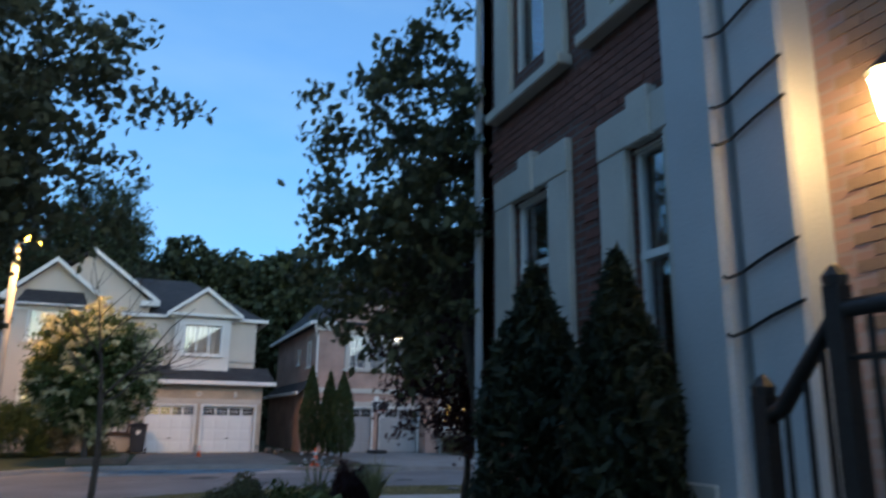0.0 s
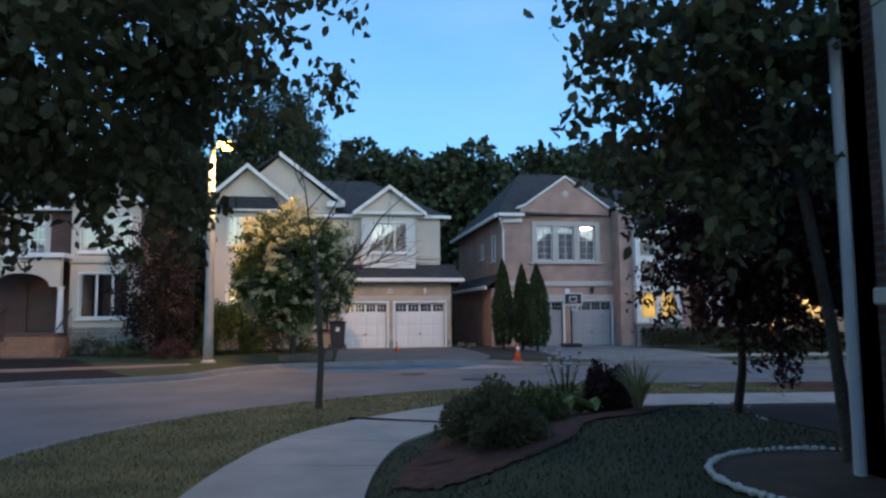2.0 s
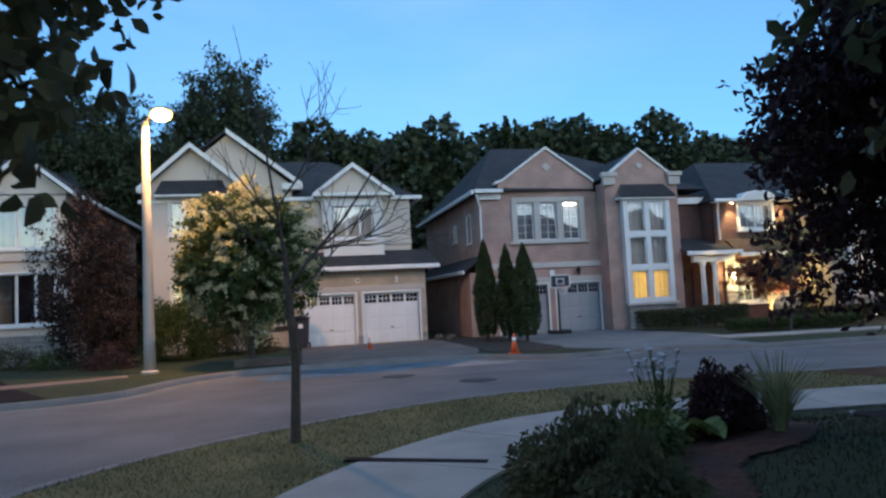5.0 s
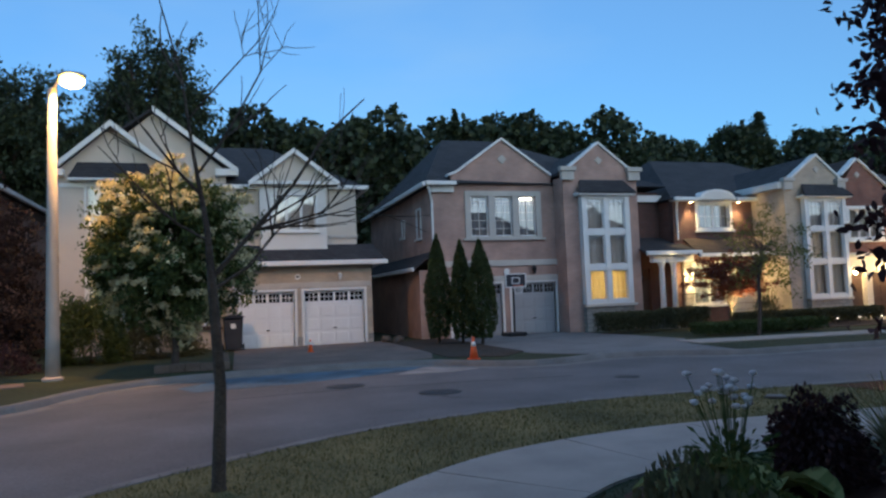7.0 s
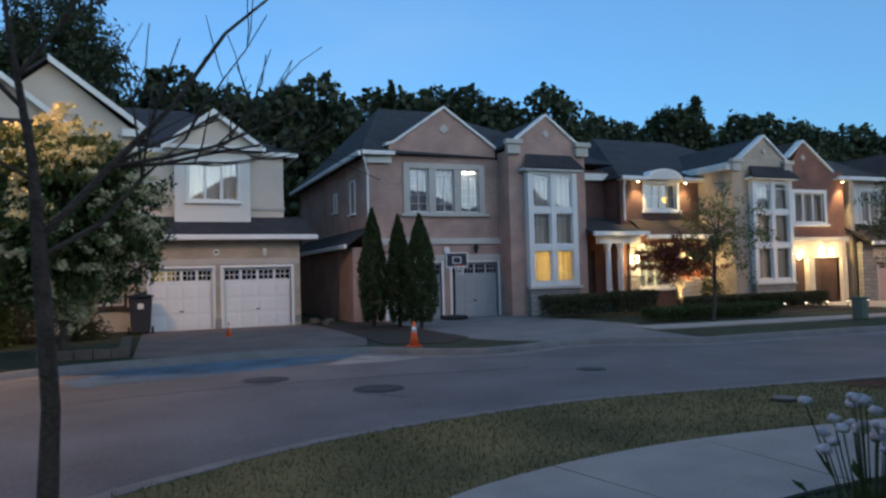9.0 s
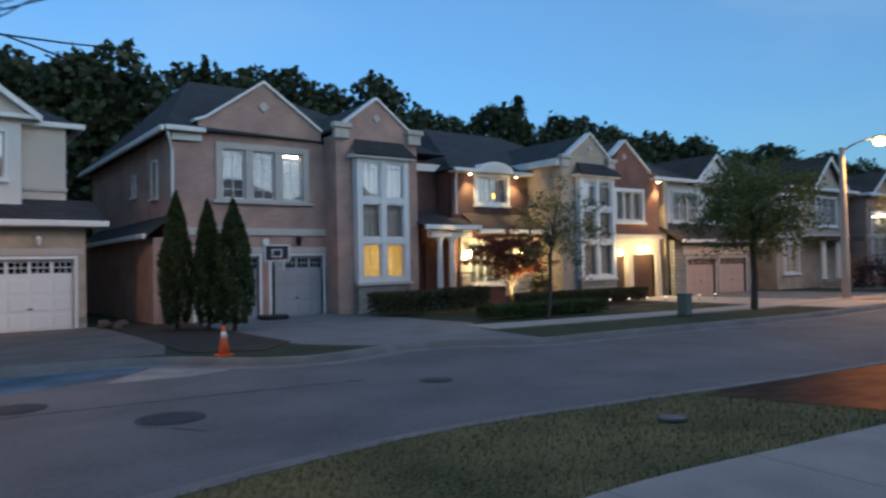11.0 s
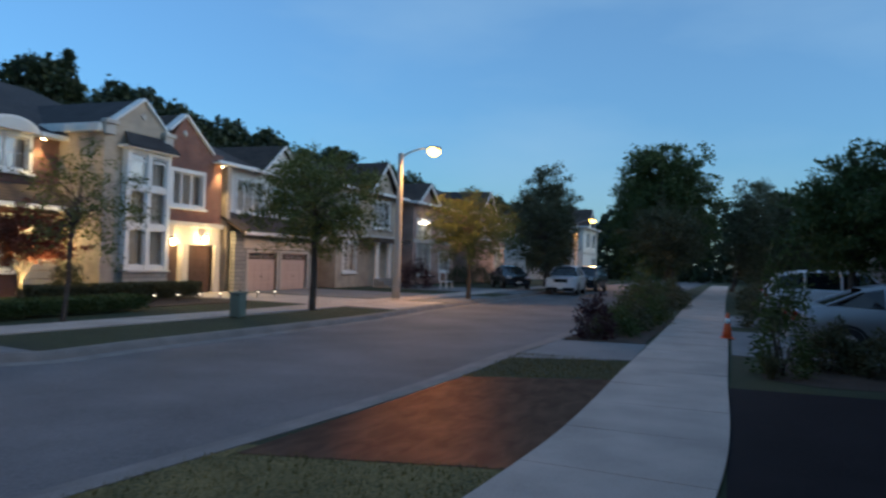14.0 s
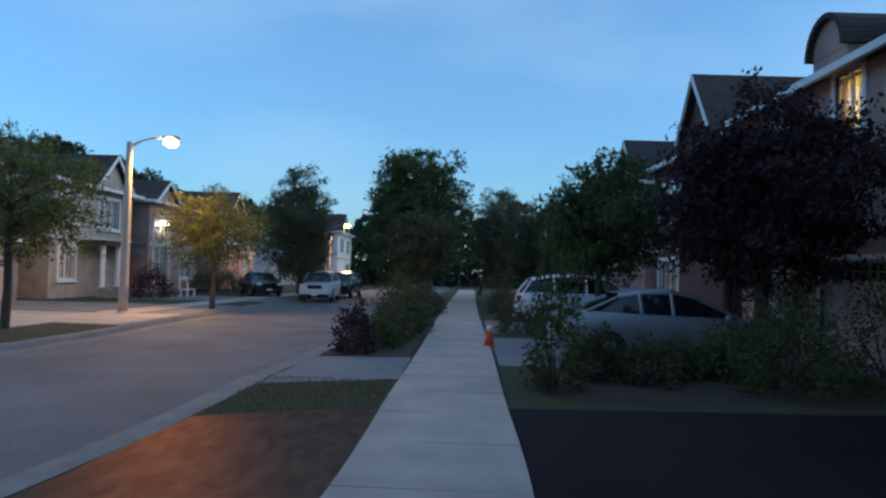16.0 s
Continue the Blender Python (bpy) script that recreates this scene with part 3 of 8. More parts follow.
def sconce(x, y, z, face, label, watts=30, colour=WARM, glow=None):
    """A wall lantern: plate, arm, cage, glass and its lamp."""
    dx, dy = {"-y": (0, -1), "+y": (0, 1), "-x": (-1, 0), "+x": (1, 0)}[face]
    t = thing("wall_lantern", x, y, z, label, "wall lamp")
    m = Mesh().box(x - 0.05, x + 0.05, y - 0.05, y + 0.05, z - 0.08, z + 0.08)
    part("back_plate", m, METAL_DARK, t, bevel=0.01)
    cx, cy = x + dx * 0.18, y + dy * 0.18
    part("arm", Mesh().tube([(x, y, z + 0.04), (x + dx * 0.1, y + dy * 0.1, z + 0.2), (cx, cy, z + 0.17)], 0.012, 6), METAL_DARK, t)
    part("glass_shade", Mesh().lathe(cx, cy, [(0.05, z - 0.14), (0.085, z + 0.08), (0.06, z + 0.11)], 8), glow or LAMP_WARM, t, "glowing lantern glass", smooth=True)
    part("cap", Mesh().lathe(cx, cy, [(0.11, z + 0.11), (0.05, z + 0.17), (0.01, z + 0.2)], 8), METAL_DARK, t)
    if watts:
        point_lamp("lantern_light", cx + dx * 0.14, cy + dy * 0.14, z - 0.02, watts, colour)
    return t


# ---- ground, road, kerbs, sidewalks ----
def smooth_line(pts, step=0.6):
    """A line that glides through the given points (x, y)."""
    out = []
    p = [Vector((2 * pts[0][0] - pts[1][0], 2 * pts[0][1] - pts[1][1]))] + [Vector(q) for q in pts] + [Vector((2 * pts[-1][0] - pts[-2][0], 2 * pts[-1][1] - pts[-2][1]))]
    for a, b, c, d in zip(p, p[1:], p[2:], p[3:]):
        n = max(1, int((c - b).length / step)) if (c - b).length < 12 else 4
        for i in range(n):
            t = i / n
            out.append(0.5 * ((2 * b) + (c - a) * t + (2 * a - 5 * b + 4 * c - d) * t * t + (3 * b - a - 3 * c + d) * t * t * t))
    out.append(p[-2])
    return out


NEAR_KERB = smooth_line([(-5.2, -60), (-5.1, -20), (-4.9, 0), (-4.7, 6), (-4.4, 9.5), (-3.6, 12.4), (-2.3, 14.3), (-0.7, 15.6), (1.3, 16.75), (3.5, 17.25), (5.1, 17.35), (7.1, 17.1), (10, 16.7), (12.9, 16.43), (16.9, 16.3), (19, 16.1), (30, 15.6), (60, 14.4), (120, 11.5)])
FAR_KERB = smooth_line([(-13, -60), (-12.8, -20), (-12.5, 6), (-11.5, 14), (-10.0, 18.6), (-7.9, 20.9), (-5.5, 21.6), (-4.4, 22.3), (-3.7, 24.1), (-2.6, 25.5), (-0.8, 26.2), (1.5, 26.4), (3.9, 26.2), (5.0, 25.3), (5.7, 24.4), (6.5, 23.95), (7.5, 24.1), (8.6, 24.5), (10.2, 24.2), (11.7, 23.1), (13.5, 23.0), (22, 22.4), (30, 22.5), (60, 21.9), (120, 20.0)])

m = Mesh()
m.face([(-600, -600, -0.17), (600, -600, -0.17), (600, 600, -0.17), (-600, 600, -0.17)])
structure("ground", m, GRASS_SOIL, "flat dark turf reaching the horizon", "ground")
m = Mesh()
m.prism([(p.x, p.y, -0.12) for p in NEAR_KERB] + [(p.x, p.y, -0.12) for p in reversed(FAR_KERB)], (0, 0, -0.1))
structure("road", m, ASPHALT, "worn grey asphalt residential road bending at an elbow", "road")
m = Mesh()
m.prism([(p.x, p.y, 0) for p in NEAR_KERB] + [(120, -60, 0)], (0, 0, -0.16))
structure("lawn", m, GRASS_SOIL, "dark mown lawn of the corner plots", "lawn")
m = Mesh()
m.prism([(p.x, p.y, 0) for p in FAR_KERB] + [(120, 75, 0), (-60, 75, 0), (-60, -60, 0)], (0, 0, -0.16))
structure("lawn", m, GRASS_SOIL, "dark lawns and plots across the street", "lawn")


def kerb(line, side):
    """A low concrete kerb with a sloped road face, and a gutter strip at its foot."""
    m, g = Mesh(), Mesh()
    norms = []
    for i in range(len(line)):
        d = (line[min(i + 1, len(line) - 1)] - line[max(i - 1, 0)]).normalized()
        norms.append(Vector((-d.y, d.x)) * side)
    for q, outline in ((m, [(0.0, 0.012), (0.16, 0.012), (0.2, -0.04), (0.24, -0.13), (0.0, -0.13)]), (g, [(0.24, -0.114), (0.62, -0.116), (0.62, -0.14), (0.24, -0.14)])):
        n = len(outline)
        for p, na in zip(line, norms):
            q.v += [(p.x + na.x * o, p.y + na.y * o, z) for o, z in outline]
        for k in range(0, n * (len(line) - 1), n):
            q.f += [(k + i, k + (i + 1) % n, k + n + (i + 1) % n, k + n + i) for i in range(n)]
    structure("kerb", m, KERB, "worn concrete kerb along the road", "kerb")
    structure("gutter_strip", g, KERB, "concrete gutter strip beside the kerb", "gutter")


kerb([p for p in NEAR_KERB if -30 < p.y < 40 and p.x < 70], 1)
kerb([p for p in FAR_KERB if -30 < p.y < 40 and p.x < 70], -1)


def flat(name, pts, material, label, category, z=0.014, thick=0.1):
    m = Mesh()
    m.prism([(x, y, z) for x, y in pts], (0, 0, -thick))
    return structure(name, m, material, label, category)


flat("driveway", [(-0.5, 26.5), (4.6, 26.3), (5.2, 28.4), (5.2, 35.3), (-0.3, 35.3)], DRIVE_BROWN, "brown-grey worn asphalt driveway before a white double garage", "driveway")
flat("road_patch", [(-1.3, 23.3), (0.6, 23.6), (2.5, 24.2), (3.4, 24.6), (4.3, 25.7), (3.9, 26.0), (1.5, 26.2), (-0.5, 26.1), (-0.9, 25.2), (-1.7, 24.3)], BLUE_PATCH, "bluish patched asphalt at the foot of a driveway", "road patch", -0.117, 0.02)
flat("road_patch", [(3.0, 23.9), (4.4, 23.8), (5.3, 24.2), (5.0, 24.9), (4.3, 25.6), (3.6, 24.7)], PALE_PATCH, "pale dusty worn patch of road beside a traffic cone", "road patch", -0.116, 0.02)
flat("sidewalk_far", [(-14, 23.4), (-9.1, 24.0), (-6.3, 25.0), (-4.9, 25.7), (-5.1, 26.5), (-6.6, 26.0), (-9.7, 25.2), (-14, 24.8)], DRIVE_BROWN, "brown-grey path crossing a dark driveway", "sidewalk", 0.024)
flat("driveway", [(7.3, 25.9), (8.2, 24.5), (10.2, 24.2), (11.7, 23.15), (12.1, 25.6), (13.3, 27.5), (13.0, 34.7), (7.7, 34.7), (7.2, 28)], DRIVE_GREY, "grey paved driveway before a grey double garage", "driveway")
flat("driveway", [(24.6, 22.55), (29.4, 22.6), (29.0, 32.4), (25.1, 32.4)], CONCRETE, "pale concrete driveway beside a brick house", "driveway", 0.022)
flat("driveway", [(29.8, 22.6), (36, 22.55), (35.4, 31.9), (29.7, 31.9)], DRIVE_GREY, "grey driveway before a beige double garage", "driveway")
flat("driveway", [(40.0, 22.5), (46, 22.4), (45.4, 31), (40, 31)], DRIVE_GREY, "grey driveway of a far house", "driveway")
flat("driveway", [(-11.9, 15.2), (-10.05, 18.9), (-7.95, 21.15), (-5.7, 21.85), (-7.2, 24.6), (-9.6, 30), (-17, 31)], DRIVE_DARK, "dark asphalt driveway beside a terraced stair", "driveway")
flat("driveway", [(8.8, 14.5), (13.9, 14.28), (12.98, 16.42), (8.2, 16.8)], SEALED, "freshly sealed dark driveway apron glinting under a lamp", "driveway", 0.01)
flat("driveway", [(16.2, 14.36), (19.1, 14.3), (18.9, 16.12), (15.4, 16.34)], DRIVE_GREY, "grey driveway apron", "driveway", 0.01)
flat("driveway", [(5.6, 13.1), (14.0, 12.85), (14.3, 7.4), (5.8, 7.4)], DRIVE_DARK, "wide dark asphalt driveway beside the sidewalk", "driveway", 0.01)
flat("driveway", [(18.2, 12.65), (24.0, 12.5), (24.0, 5.2), (18.3, 5.2)], DRIVE_GREY, "grey driveway under a silver car", "driveway", 0.01)
flat("driveway", [(25.6, 12.5), (31, 12.3), (31, 5.2), (25.6, 5.2)], DRIVE_GREY, "grey driveway under a white car", "driveway", 0.01)
flat("garden_bed", [(19.1, 14.35), (27, 14.1), (27, 15.75), (19.0, 16.05)], SOIL, "roadside planting bed", "garden bed", 0.02)
flat("garden_bed", [(14.9, 7.5), (18.1, 7.5), (18.1, 12.2), (15.2, 12.3), (14.8, 11.6), (14.9, 10.2), (14.7, 9.1)], SOIL, "dark planting bed between two driveways", "garden bed", 0.004)
flat("garden_bed", [(5.0, 26.2), (6.3, 25.4), (7.4, 26.6), (7.4, 28.5), (7.6, 34.6), (5.35, 34.6)], SOIL, "narrow soil bed between two driveways", "garden bed", 0.02)
flat("garden_bed", [(17, 28.6), (24.6, 28.0), (24.6, 31.5), (17, 32.5)], SOIL, "planting bed before a lit brick house", "garden bed", 0.02)


def ease(t):
    t = min(max(t, 0.0), 1.0)
    return t * t * (3 - 2 * t)


WALK_LINE = smooth_line([(1.0, -22), (0.1, -3), (-0.5, 2), (-1.02, 6), (-1.12, 8.2), (-0.66, 10.7), (0.1, 12.1), (1.4, 13.4), (2.6, 14.05), (4.5, 14.3), (7, 14.05), (10.35, 13.72), (15, 13.6), (22, 13.4), (40, 13.0), (80, 11.7)], 0.3)
NEAR_WALK = [(p.x, p.y) for p in WALK_LINE if -6 < p.y and p.x < 8][::2]


def lawn_z(x, y):
    """The lawn before the corner house swells up from the sidewalk towards the wall."""
    d = math.sqrt(min((x - a) ** 2 + (y - b) ** 2 for a, b in NEAR_WALK)) - 0.85
    near = min(NEAR_WALK, key=lambda q: (x - q[0]) ** 2 + (y - q[1]) ** 2)
    side = x > near[0] if y < 9 else (x > near[0] and y < near[1])
    return 0.3 * ease(d / 2.4) * ease((5.75 - x) / 0.6) * ease((y - 3.0) / 2.0) if side and d > 0 else 0.0


m = Mesh()
nx, ny = 34, 56
for j in range(ny + 1):
    for i in range(nx + 1):
        x, y = -1.2 + 7.0 * i / nx, 2.6 + 11.2 * j / ny
        m.v.append((x, y, lawn_z(x, y) - 0.006))
for j in range(ny):
    for i in range(nx):
        k = j * (nx + 1) + i
        if max(m.v[q][2] for q in (k, k + 1, k + nx + 1, k + nx + 2)) > -0.004:
            m.f.append((k, k + 1, k + nx + 2, k + nx + 1))
structure("lawn_mound", m, GRASS_SOIL, "gently raised dark lawn before the corner house", "lawn")
BED = smooth_line([(-0.05, 8.75), (0.25, 9.9), (0.75, 11.0), (1.6, 12.2), (2.6, 12.95), (3.5, 12.7), (3.9, 11.7), (3.3, 10.8), (2.4, 10.4), (1.8, 9.4), (1.0, 8.8), (0.3, 8.5), (-0.05, 8.75)], 0.15)


def in_bed(x, y):
    odd = False
    for a, b in zip(BED, BED[1:]):
        if (a.y > y) != (b.y > y) and x < a.x + (y - a.y) * (b.x - a.x) / (b.y - a.y):
            odd = not odd
    return odd


m = Mesh()
for j in range(70):
    for i in range(62):
        x, y = -0.2 + 0.07 * i, 8.4 + 0.07 * j
        if in_bed(x + 0.035, y + 0.035):
            m.face([(a, b, lawn_z(a, b) + 0.016 + 0.02 * noise.noise(Vector((a * 9, b * 9, 0)))) for a, b in ((x, y), (x + 0.07, y), (x + 0.07, y + 0.07), (x, y + 0.07))])
structure("garden_bed", m, MULCH, "red mulched garden bed edging the sidewalk", "garden bed")
m = Mesh()
ring_pts = [(3.3 + 1.1 * math.cos(a * math.pi / 12), 7.05 + 1.1 * math.sin(a * math.pi / 12)) for a in range(24)]
m.v = [(x, y, lawn_z(x, y) + 0.02) for x, y in ring_pts] + [(3.3, 7.05, lawn_z(3.3, 7.05) + 0.05)]
m.f = [(i, (i + 1) % 24, 24) for i in range(24)]
structure("garden_bed", m, SOIL, "dark round garden bed with white edging", "garden bed")


def resample(line, n):
    d = [0.0]
    for p, q in zip(line, line[1:]):
        d.append(d[-1] + (q - p).length)
    out, k = [], 0
    for i in range(n):
        s = d[-1] * i / (n - 1)
        while k < len(d) - 2 and d[k + 1] < s:
            k += 1
        out.append(line[k].lerp(line[k + 1], (s - d[k]) / max(d[k + 1] - d[k], 1e-6)))
    return out


verge = resample([p for p in NEAR_KERB if p.y > -12 and p.x < 8.9], 60)
inner = resample([p for p in WALK_LINE if p.y > -12 and p.x < 9.2], 60)
m = Mesh()
m.v = [(p.x, p.y, 0.005) for p in verge] + [(p.x, p.y, 0.005) for p in inner]
m.f = [(i, i + 1, 61 + i, 60 + i) for i in range(59)]
structure("verge", m, VERGE_TURF, "dry yellowing mown grass verge along the kerb", "verge")


def sidewalk(line, width, label, step=1.52, until=300):
    """Concrete slabs, each a piece of its own with an open joint."""
    base = Mesh()
    for a, b in zip(line, line[1:]):
        na = Vector((-(b - a).y, (b - a).x)).normalized() * (width / 2 - 0.01)
        base.face([(a.x + na.x, a.y + na.y, 0.006), (a.x - na.x, a.y - na.y, 0.006), (b.x - na.x, b.y - na.y, 0.006), (b.x + na.x, b.y + na.y, 0.006)])
    root = structure("sidewalk", base, SOIL, label, "sidewalk")
    walked, cur, marks = 0.0, [line[0]], []
    for a, b in zip(line, line[1:]):
        d = (b - a).length
        while walked + d >= step:
            q = a + (b - a) * ((step - walked) / d)
            cur.append(q)
            marks.append(cur)
            cur, a, d, walked = [q], q, (b - q).length, 0.0
        walked += d
        cur.append(b)
    for run in marks[:until]:
        run = [p for i, p in enumerate(run) if i == 0 or (p - run[i - 1]).length > 0.02]
        if len(run) < 2:
            continue
        first, last = (run[1] - run[0]).normalized(), (run[-1] - run[-2]).normalized()
        run = [run[0] + first * 0.008] + run[1:-1] + [run[-1] - last * 0.008]
        left, right = [], []
        for i, p in enumerate(run):
            d = (run[min(i + 1, len(run) - 1)] - run[max(i - 1, 0)]).normalized()
            w = Vector((-d.y, d.x)) * width / 2
            left.append(p + w)
            right.append(p - w)
        tilt = random.uniform(-0.004, 0.004)
        m = Mesh()
        m.prism([(p.x, p.y, 0.028 + tilt) for p in right] + [(p.x, p.y, 0.028 - tilt) for p in reversed(left)], (0, 0, -0.09))
        part("slab", m, CONCRETE, root)


FAR_WALK = smooth_line([(12.4, 26.1), (22, 25.2), (30, 24.9), (60, 23.4)], 0.5)


# ---- houses ----
def house(name, x, y, label):
    return thing(name, x, y, 0, label, "house")


def shell(h, x0, x1, yf, yb, z1, material, front_too=False):
    """Back and side walls that close a house."""
    wall(h, "wall", "+y", yb, x0, x1, 0, z1, material)
    wall(h, "wall", "-x", x0, yf + 0.25, yb - 0.25, 0, z1, material)
    wall(h, "wall", "+x", x1, yf + 0.25, yb - 0.25, 0, z1, material)
    if front_too:
        wall(h, "wall", "-y", yf, x0, x1, 0, z1, material)


# the cream house with the white double garage
h1 = house("house", 0, 36, "cream stucco house with steep white-edged gables and white double garage")
Y, G = 36.4, 35.4
wall(h1, "garage_wall", "-y", G, -0.45, 5.0, 0, 3.1, BRICK_BEIGE, [(0.05, 2.02, 0, 2.1), (2.38, 4.68, 0, 2.1)])
garage_door(h1, "-y", G, 0.05, 2.02, 2.1, DOOR_WHITE)
garage_door(h1, "-y", G, 2.38, 4.68, 2.1, DOOR_WHITE)
wall(h1, "garage_side", "+x", 5.0, G + 0.25, 42, 0, 3.1, BRICK_BEIGE)
band(h1, "lintel", "-y", G, -0.4, 4.95, 2.22, 2.42, 0.04)
for u in (2.1, 4.8):
    band(h1, "stone_base", "-y", G, u, u + 0.2, 0, 0.35, 0.06, STONE_GREY)
slab_roof(h1, "lower_roof", [(-0.6, 34.95, 3.22), (5.5, 34.95, 3.22), (5.3, 36.42, 3.98), (-0.5, 36.42, 3.98)], SHINGLE)
m = Mesh().box(-0.6, 5.55, 34.83, 34.95, 3.06, 3.24)
part("gutter", m, TRIM, h1, "white gutter", bevel=0.02)
m = Mesh().box(-0.5, 5.3, 34.96, G + 0.02, 3.06, 3.1)
part("soffit", m, TRIM, h1)
wall(h1, "upper_wall", "-y", Y, -0.5, 4.65, 3.1, 6.35, STUCCO, [(0.87, 3.41, 3.85, 6.1)])
wall(h1, "upper_side", "+x", 4.65, Y + 0.25, 48, 0, 6.35, STUCCO)
band(h1, "belt_band", "-y", Y, 3.5, 4.68, 4.22, 4.34)
band(h1, "belt_band", "-y", Y, -0.45, 0.8, 4.22, 4.34)
wall(h1, "bay_box", "-y", 36.05, 0.87, 3.41, 3.85, 6.2, STUCCO_PALE, [(1.32, 2.98, 4.54, 5.92)], thick=0.3)
m = Mesh().box(0.87, 3.41, 36.0, 36.4, 3.72, 3.85)
part("bay_floor", m, STUCCO_PALE, h1)
window(h1, "-y", 36.05, 1.32, 2.98, 4.54, 5.92, 3, 3, 0.07, curtain=CURTAIN, bars=False)
wall(h1, "small_gable", "-y", 36.0, 0.7, 3.7, 6.35, 6.45, STUCCO, gable=[(0.7, 6.45), (3.7, 6.45), (2.18, 7.62)], thick=0.3)
gable_roof(h1, 0.5, 6.3, 2.18, 7.64, 3.88, 6.3, 36.0, 40, SHINGLE, 0.22)
rake_boards(h1, [(0.45, 6.44), (2.18, 7.78), (3.93, 6.44)], 35.74, 35.86, 0.2)
band(h1, "gable_foot", "-y", 36.0, 0.5, 3.85, 6.33, 6.47, 0.2, TRIM)
hip_roof(h1, -6.3, 5.05, 36.3, 48.3, 6.35, 9.1, -2.9, 1.6, 42.2, SHINGLE)
wall(h1, "big_gable", "-y", 36.5, -6.0, -0.35, 3.0, 6.95, STUCCO, gable=[(-5.5, 6.95), (-0.35, 6.95), (-2.95, 9.15)])
gable_roof(h1, -6.0, 6.9, -2.95, 9.22, 0.05, 6.85, 36.5, 43, SHINGLE, 0.28)
rake_boards(h1, [(-2.95, 9.36), (0.1, 6.98)], 36.08, 36.22, 0.22)
band(h1, "cornice_return", "-y", 36.5, -0.75, 0.1, 6.72, 6.98, 0.35, TRIM)
wall(h1, "front_wing", "-y", 36.2, -6.15, -1.95, 0, 6.85, STUCCO, [(-5.2, -3.4, 4.9, 6.35), (-5.2, -3.6, 1.2, 2.9)], gable=[(-6.15, 6.85), (-2.2, 6.85), (-4.35, 8.5)])
gable_roof(h1, -6.35, 6.75, -4.35, 8.55, -2.1, 6.7, 36.2, 41, SHINGLE, 0.28)
rake_boards(h1, [(-6.4, 6.82), (-4.35, 8.68), (-2.08, 6.8)], 35.78, 35.92, 0.22)
band(h1, "cornice_return", "-y", 36.2, -6.35, -5.9, 6.6, 6.84, 0.35, TRIM)
band(h1, "cornice_return", "-y", 36.2, -2.5, -2.05, 6.6, 6.84, 0.35, TRIM)
window(h1, "-y", 36.2, -5.2, -3.4, 4.9, 6.35, 2, 3, 0.08, curtain=CURTAIN)
window(h1, "-y", 36.2, -5.2, -3.6, 1.2, 2.9, 2, 3, 0.08, curtain=BLIND)
slab_roof(h1, "awning_roof", [(-5.75, 35.75, 6.5), (-2.9, 35.75, 6.5), (-3.15, 36.18, 7.15), (-5.5, 36.18, 7.15)], SHINGLE, 0.06)
band(h1, "awning_board", "-y", 36.2, -5.75, -2.9, 6.42, 6.5, 0.46, TRIM)
wall(h1, "porch_wall", "-y", 36.4, -1.95, -0.45, 0, 3.1, STUCCO, [(-1.7, -0.75, 0.9, 1.75)])
window(h1, "-y", 36.4, -1.7, -0.75, 0.9, 1.75, 2, 2, 0.1, trim=WOOD_DARK, curtain=BLIND)
shell(h1, -6.15, 4.64, 36.5, 48, 6.35, STUCCO)
h1.location.x -= 0.12
h1.scale = (1, 1, 0.98)
tagged(h1, group="houses across the street")
m = Mesh()
m.tube([(2.04, G, 2.6), (2.04, G - 0.05, 2.6)], 0.11, 14)
num = thing("house_number", 2.04, G, 2.6, "round white house number plate on the garage wall", "sign")
part("plate", m, TRIM, num)
m = Mesh().box(1.98, 2.1, G - 0.058, G - 0.052, 2.57, 2.63)
part("digits", m, METAL_DARK, num)
lt = thing("wall_lantern", 3.63, G, 2.6, "unlit white coach lantern on the garage wall", "wall lamp")
part("body", Mesh().lathe(3.63, G - 0.12, [(0.04, 2.46), (0.08, 2.62), (0.09, 2.66), (0.02, 2.74)], 8), TRIM, lt)
part("arm", Mesh().tube([(3.63, G, 2.55), (3.63, G - 0.12, 2.5)], 0.012, 6), METAL_DARK, lt)

# the tan brick house with the grey double garage
h2 = house("house", 11, 35, "tan brick house with twin stepped gables and a tall white bay")
Y = 34.8
wall(h2, "front_wall", "-y", Y, 7.3, 12.9, 0, 6.15, BRICK_TAN, [(7.95, 10.06, 0, 2.12), (10.5, 12.42, 0, 2.12), (8.86, 9.62, 4.05, 5.7), (9.9, 10.66, 4.05, 5.7), (10.94, 11.7, 4.05, 5.7)])
wall(h2, "gable_wall", "-y", Y, 8.1, 12.45, 6.15, 6.62, BRICK_TAN, gable=[(8.1, 6.62), (12.45, 6.62), (10.3, 8.06)])
rake_boards(h2, [(7.95, 6.62), (8.3, 6.74), (10.3, 8.16), (12.45, 6.66)], Y - 0.1, Y + 0.3, 0.1)
gable_roof(h2, 8.0, 6.45, 10.3, 8.0, 12.6, 6.45, Y + 0.3, 41, SHINGLE, 0)
diamond(h2, 10.3, Y, 7.25)
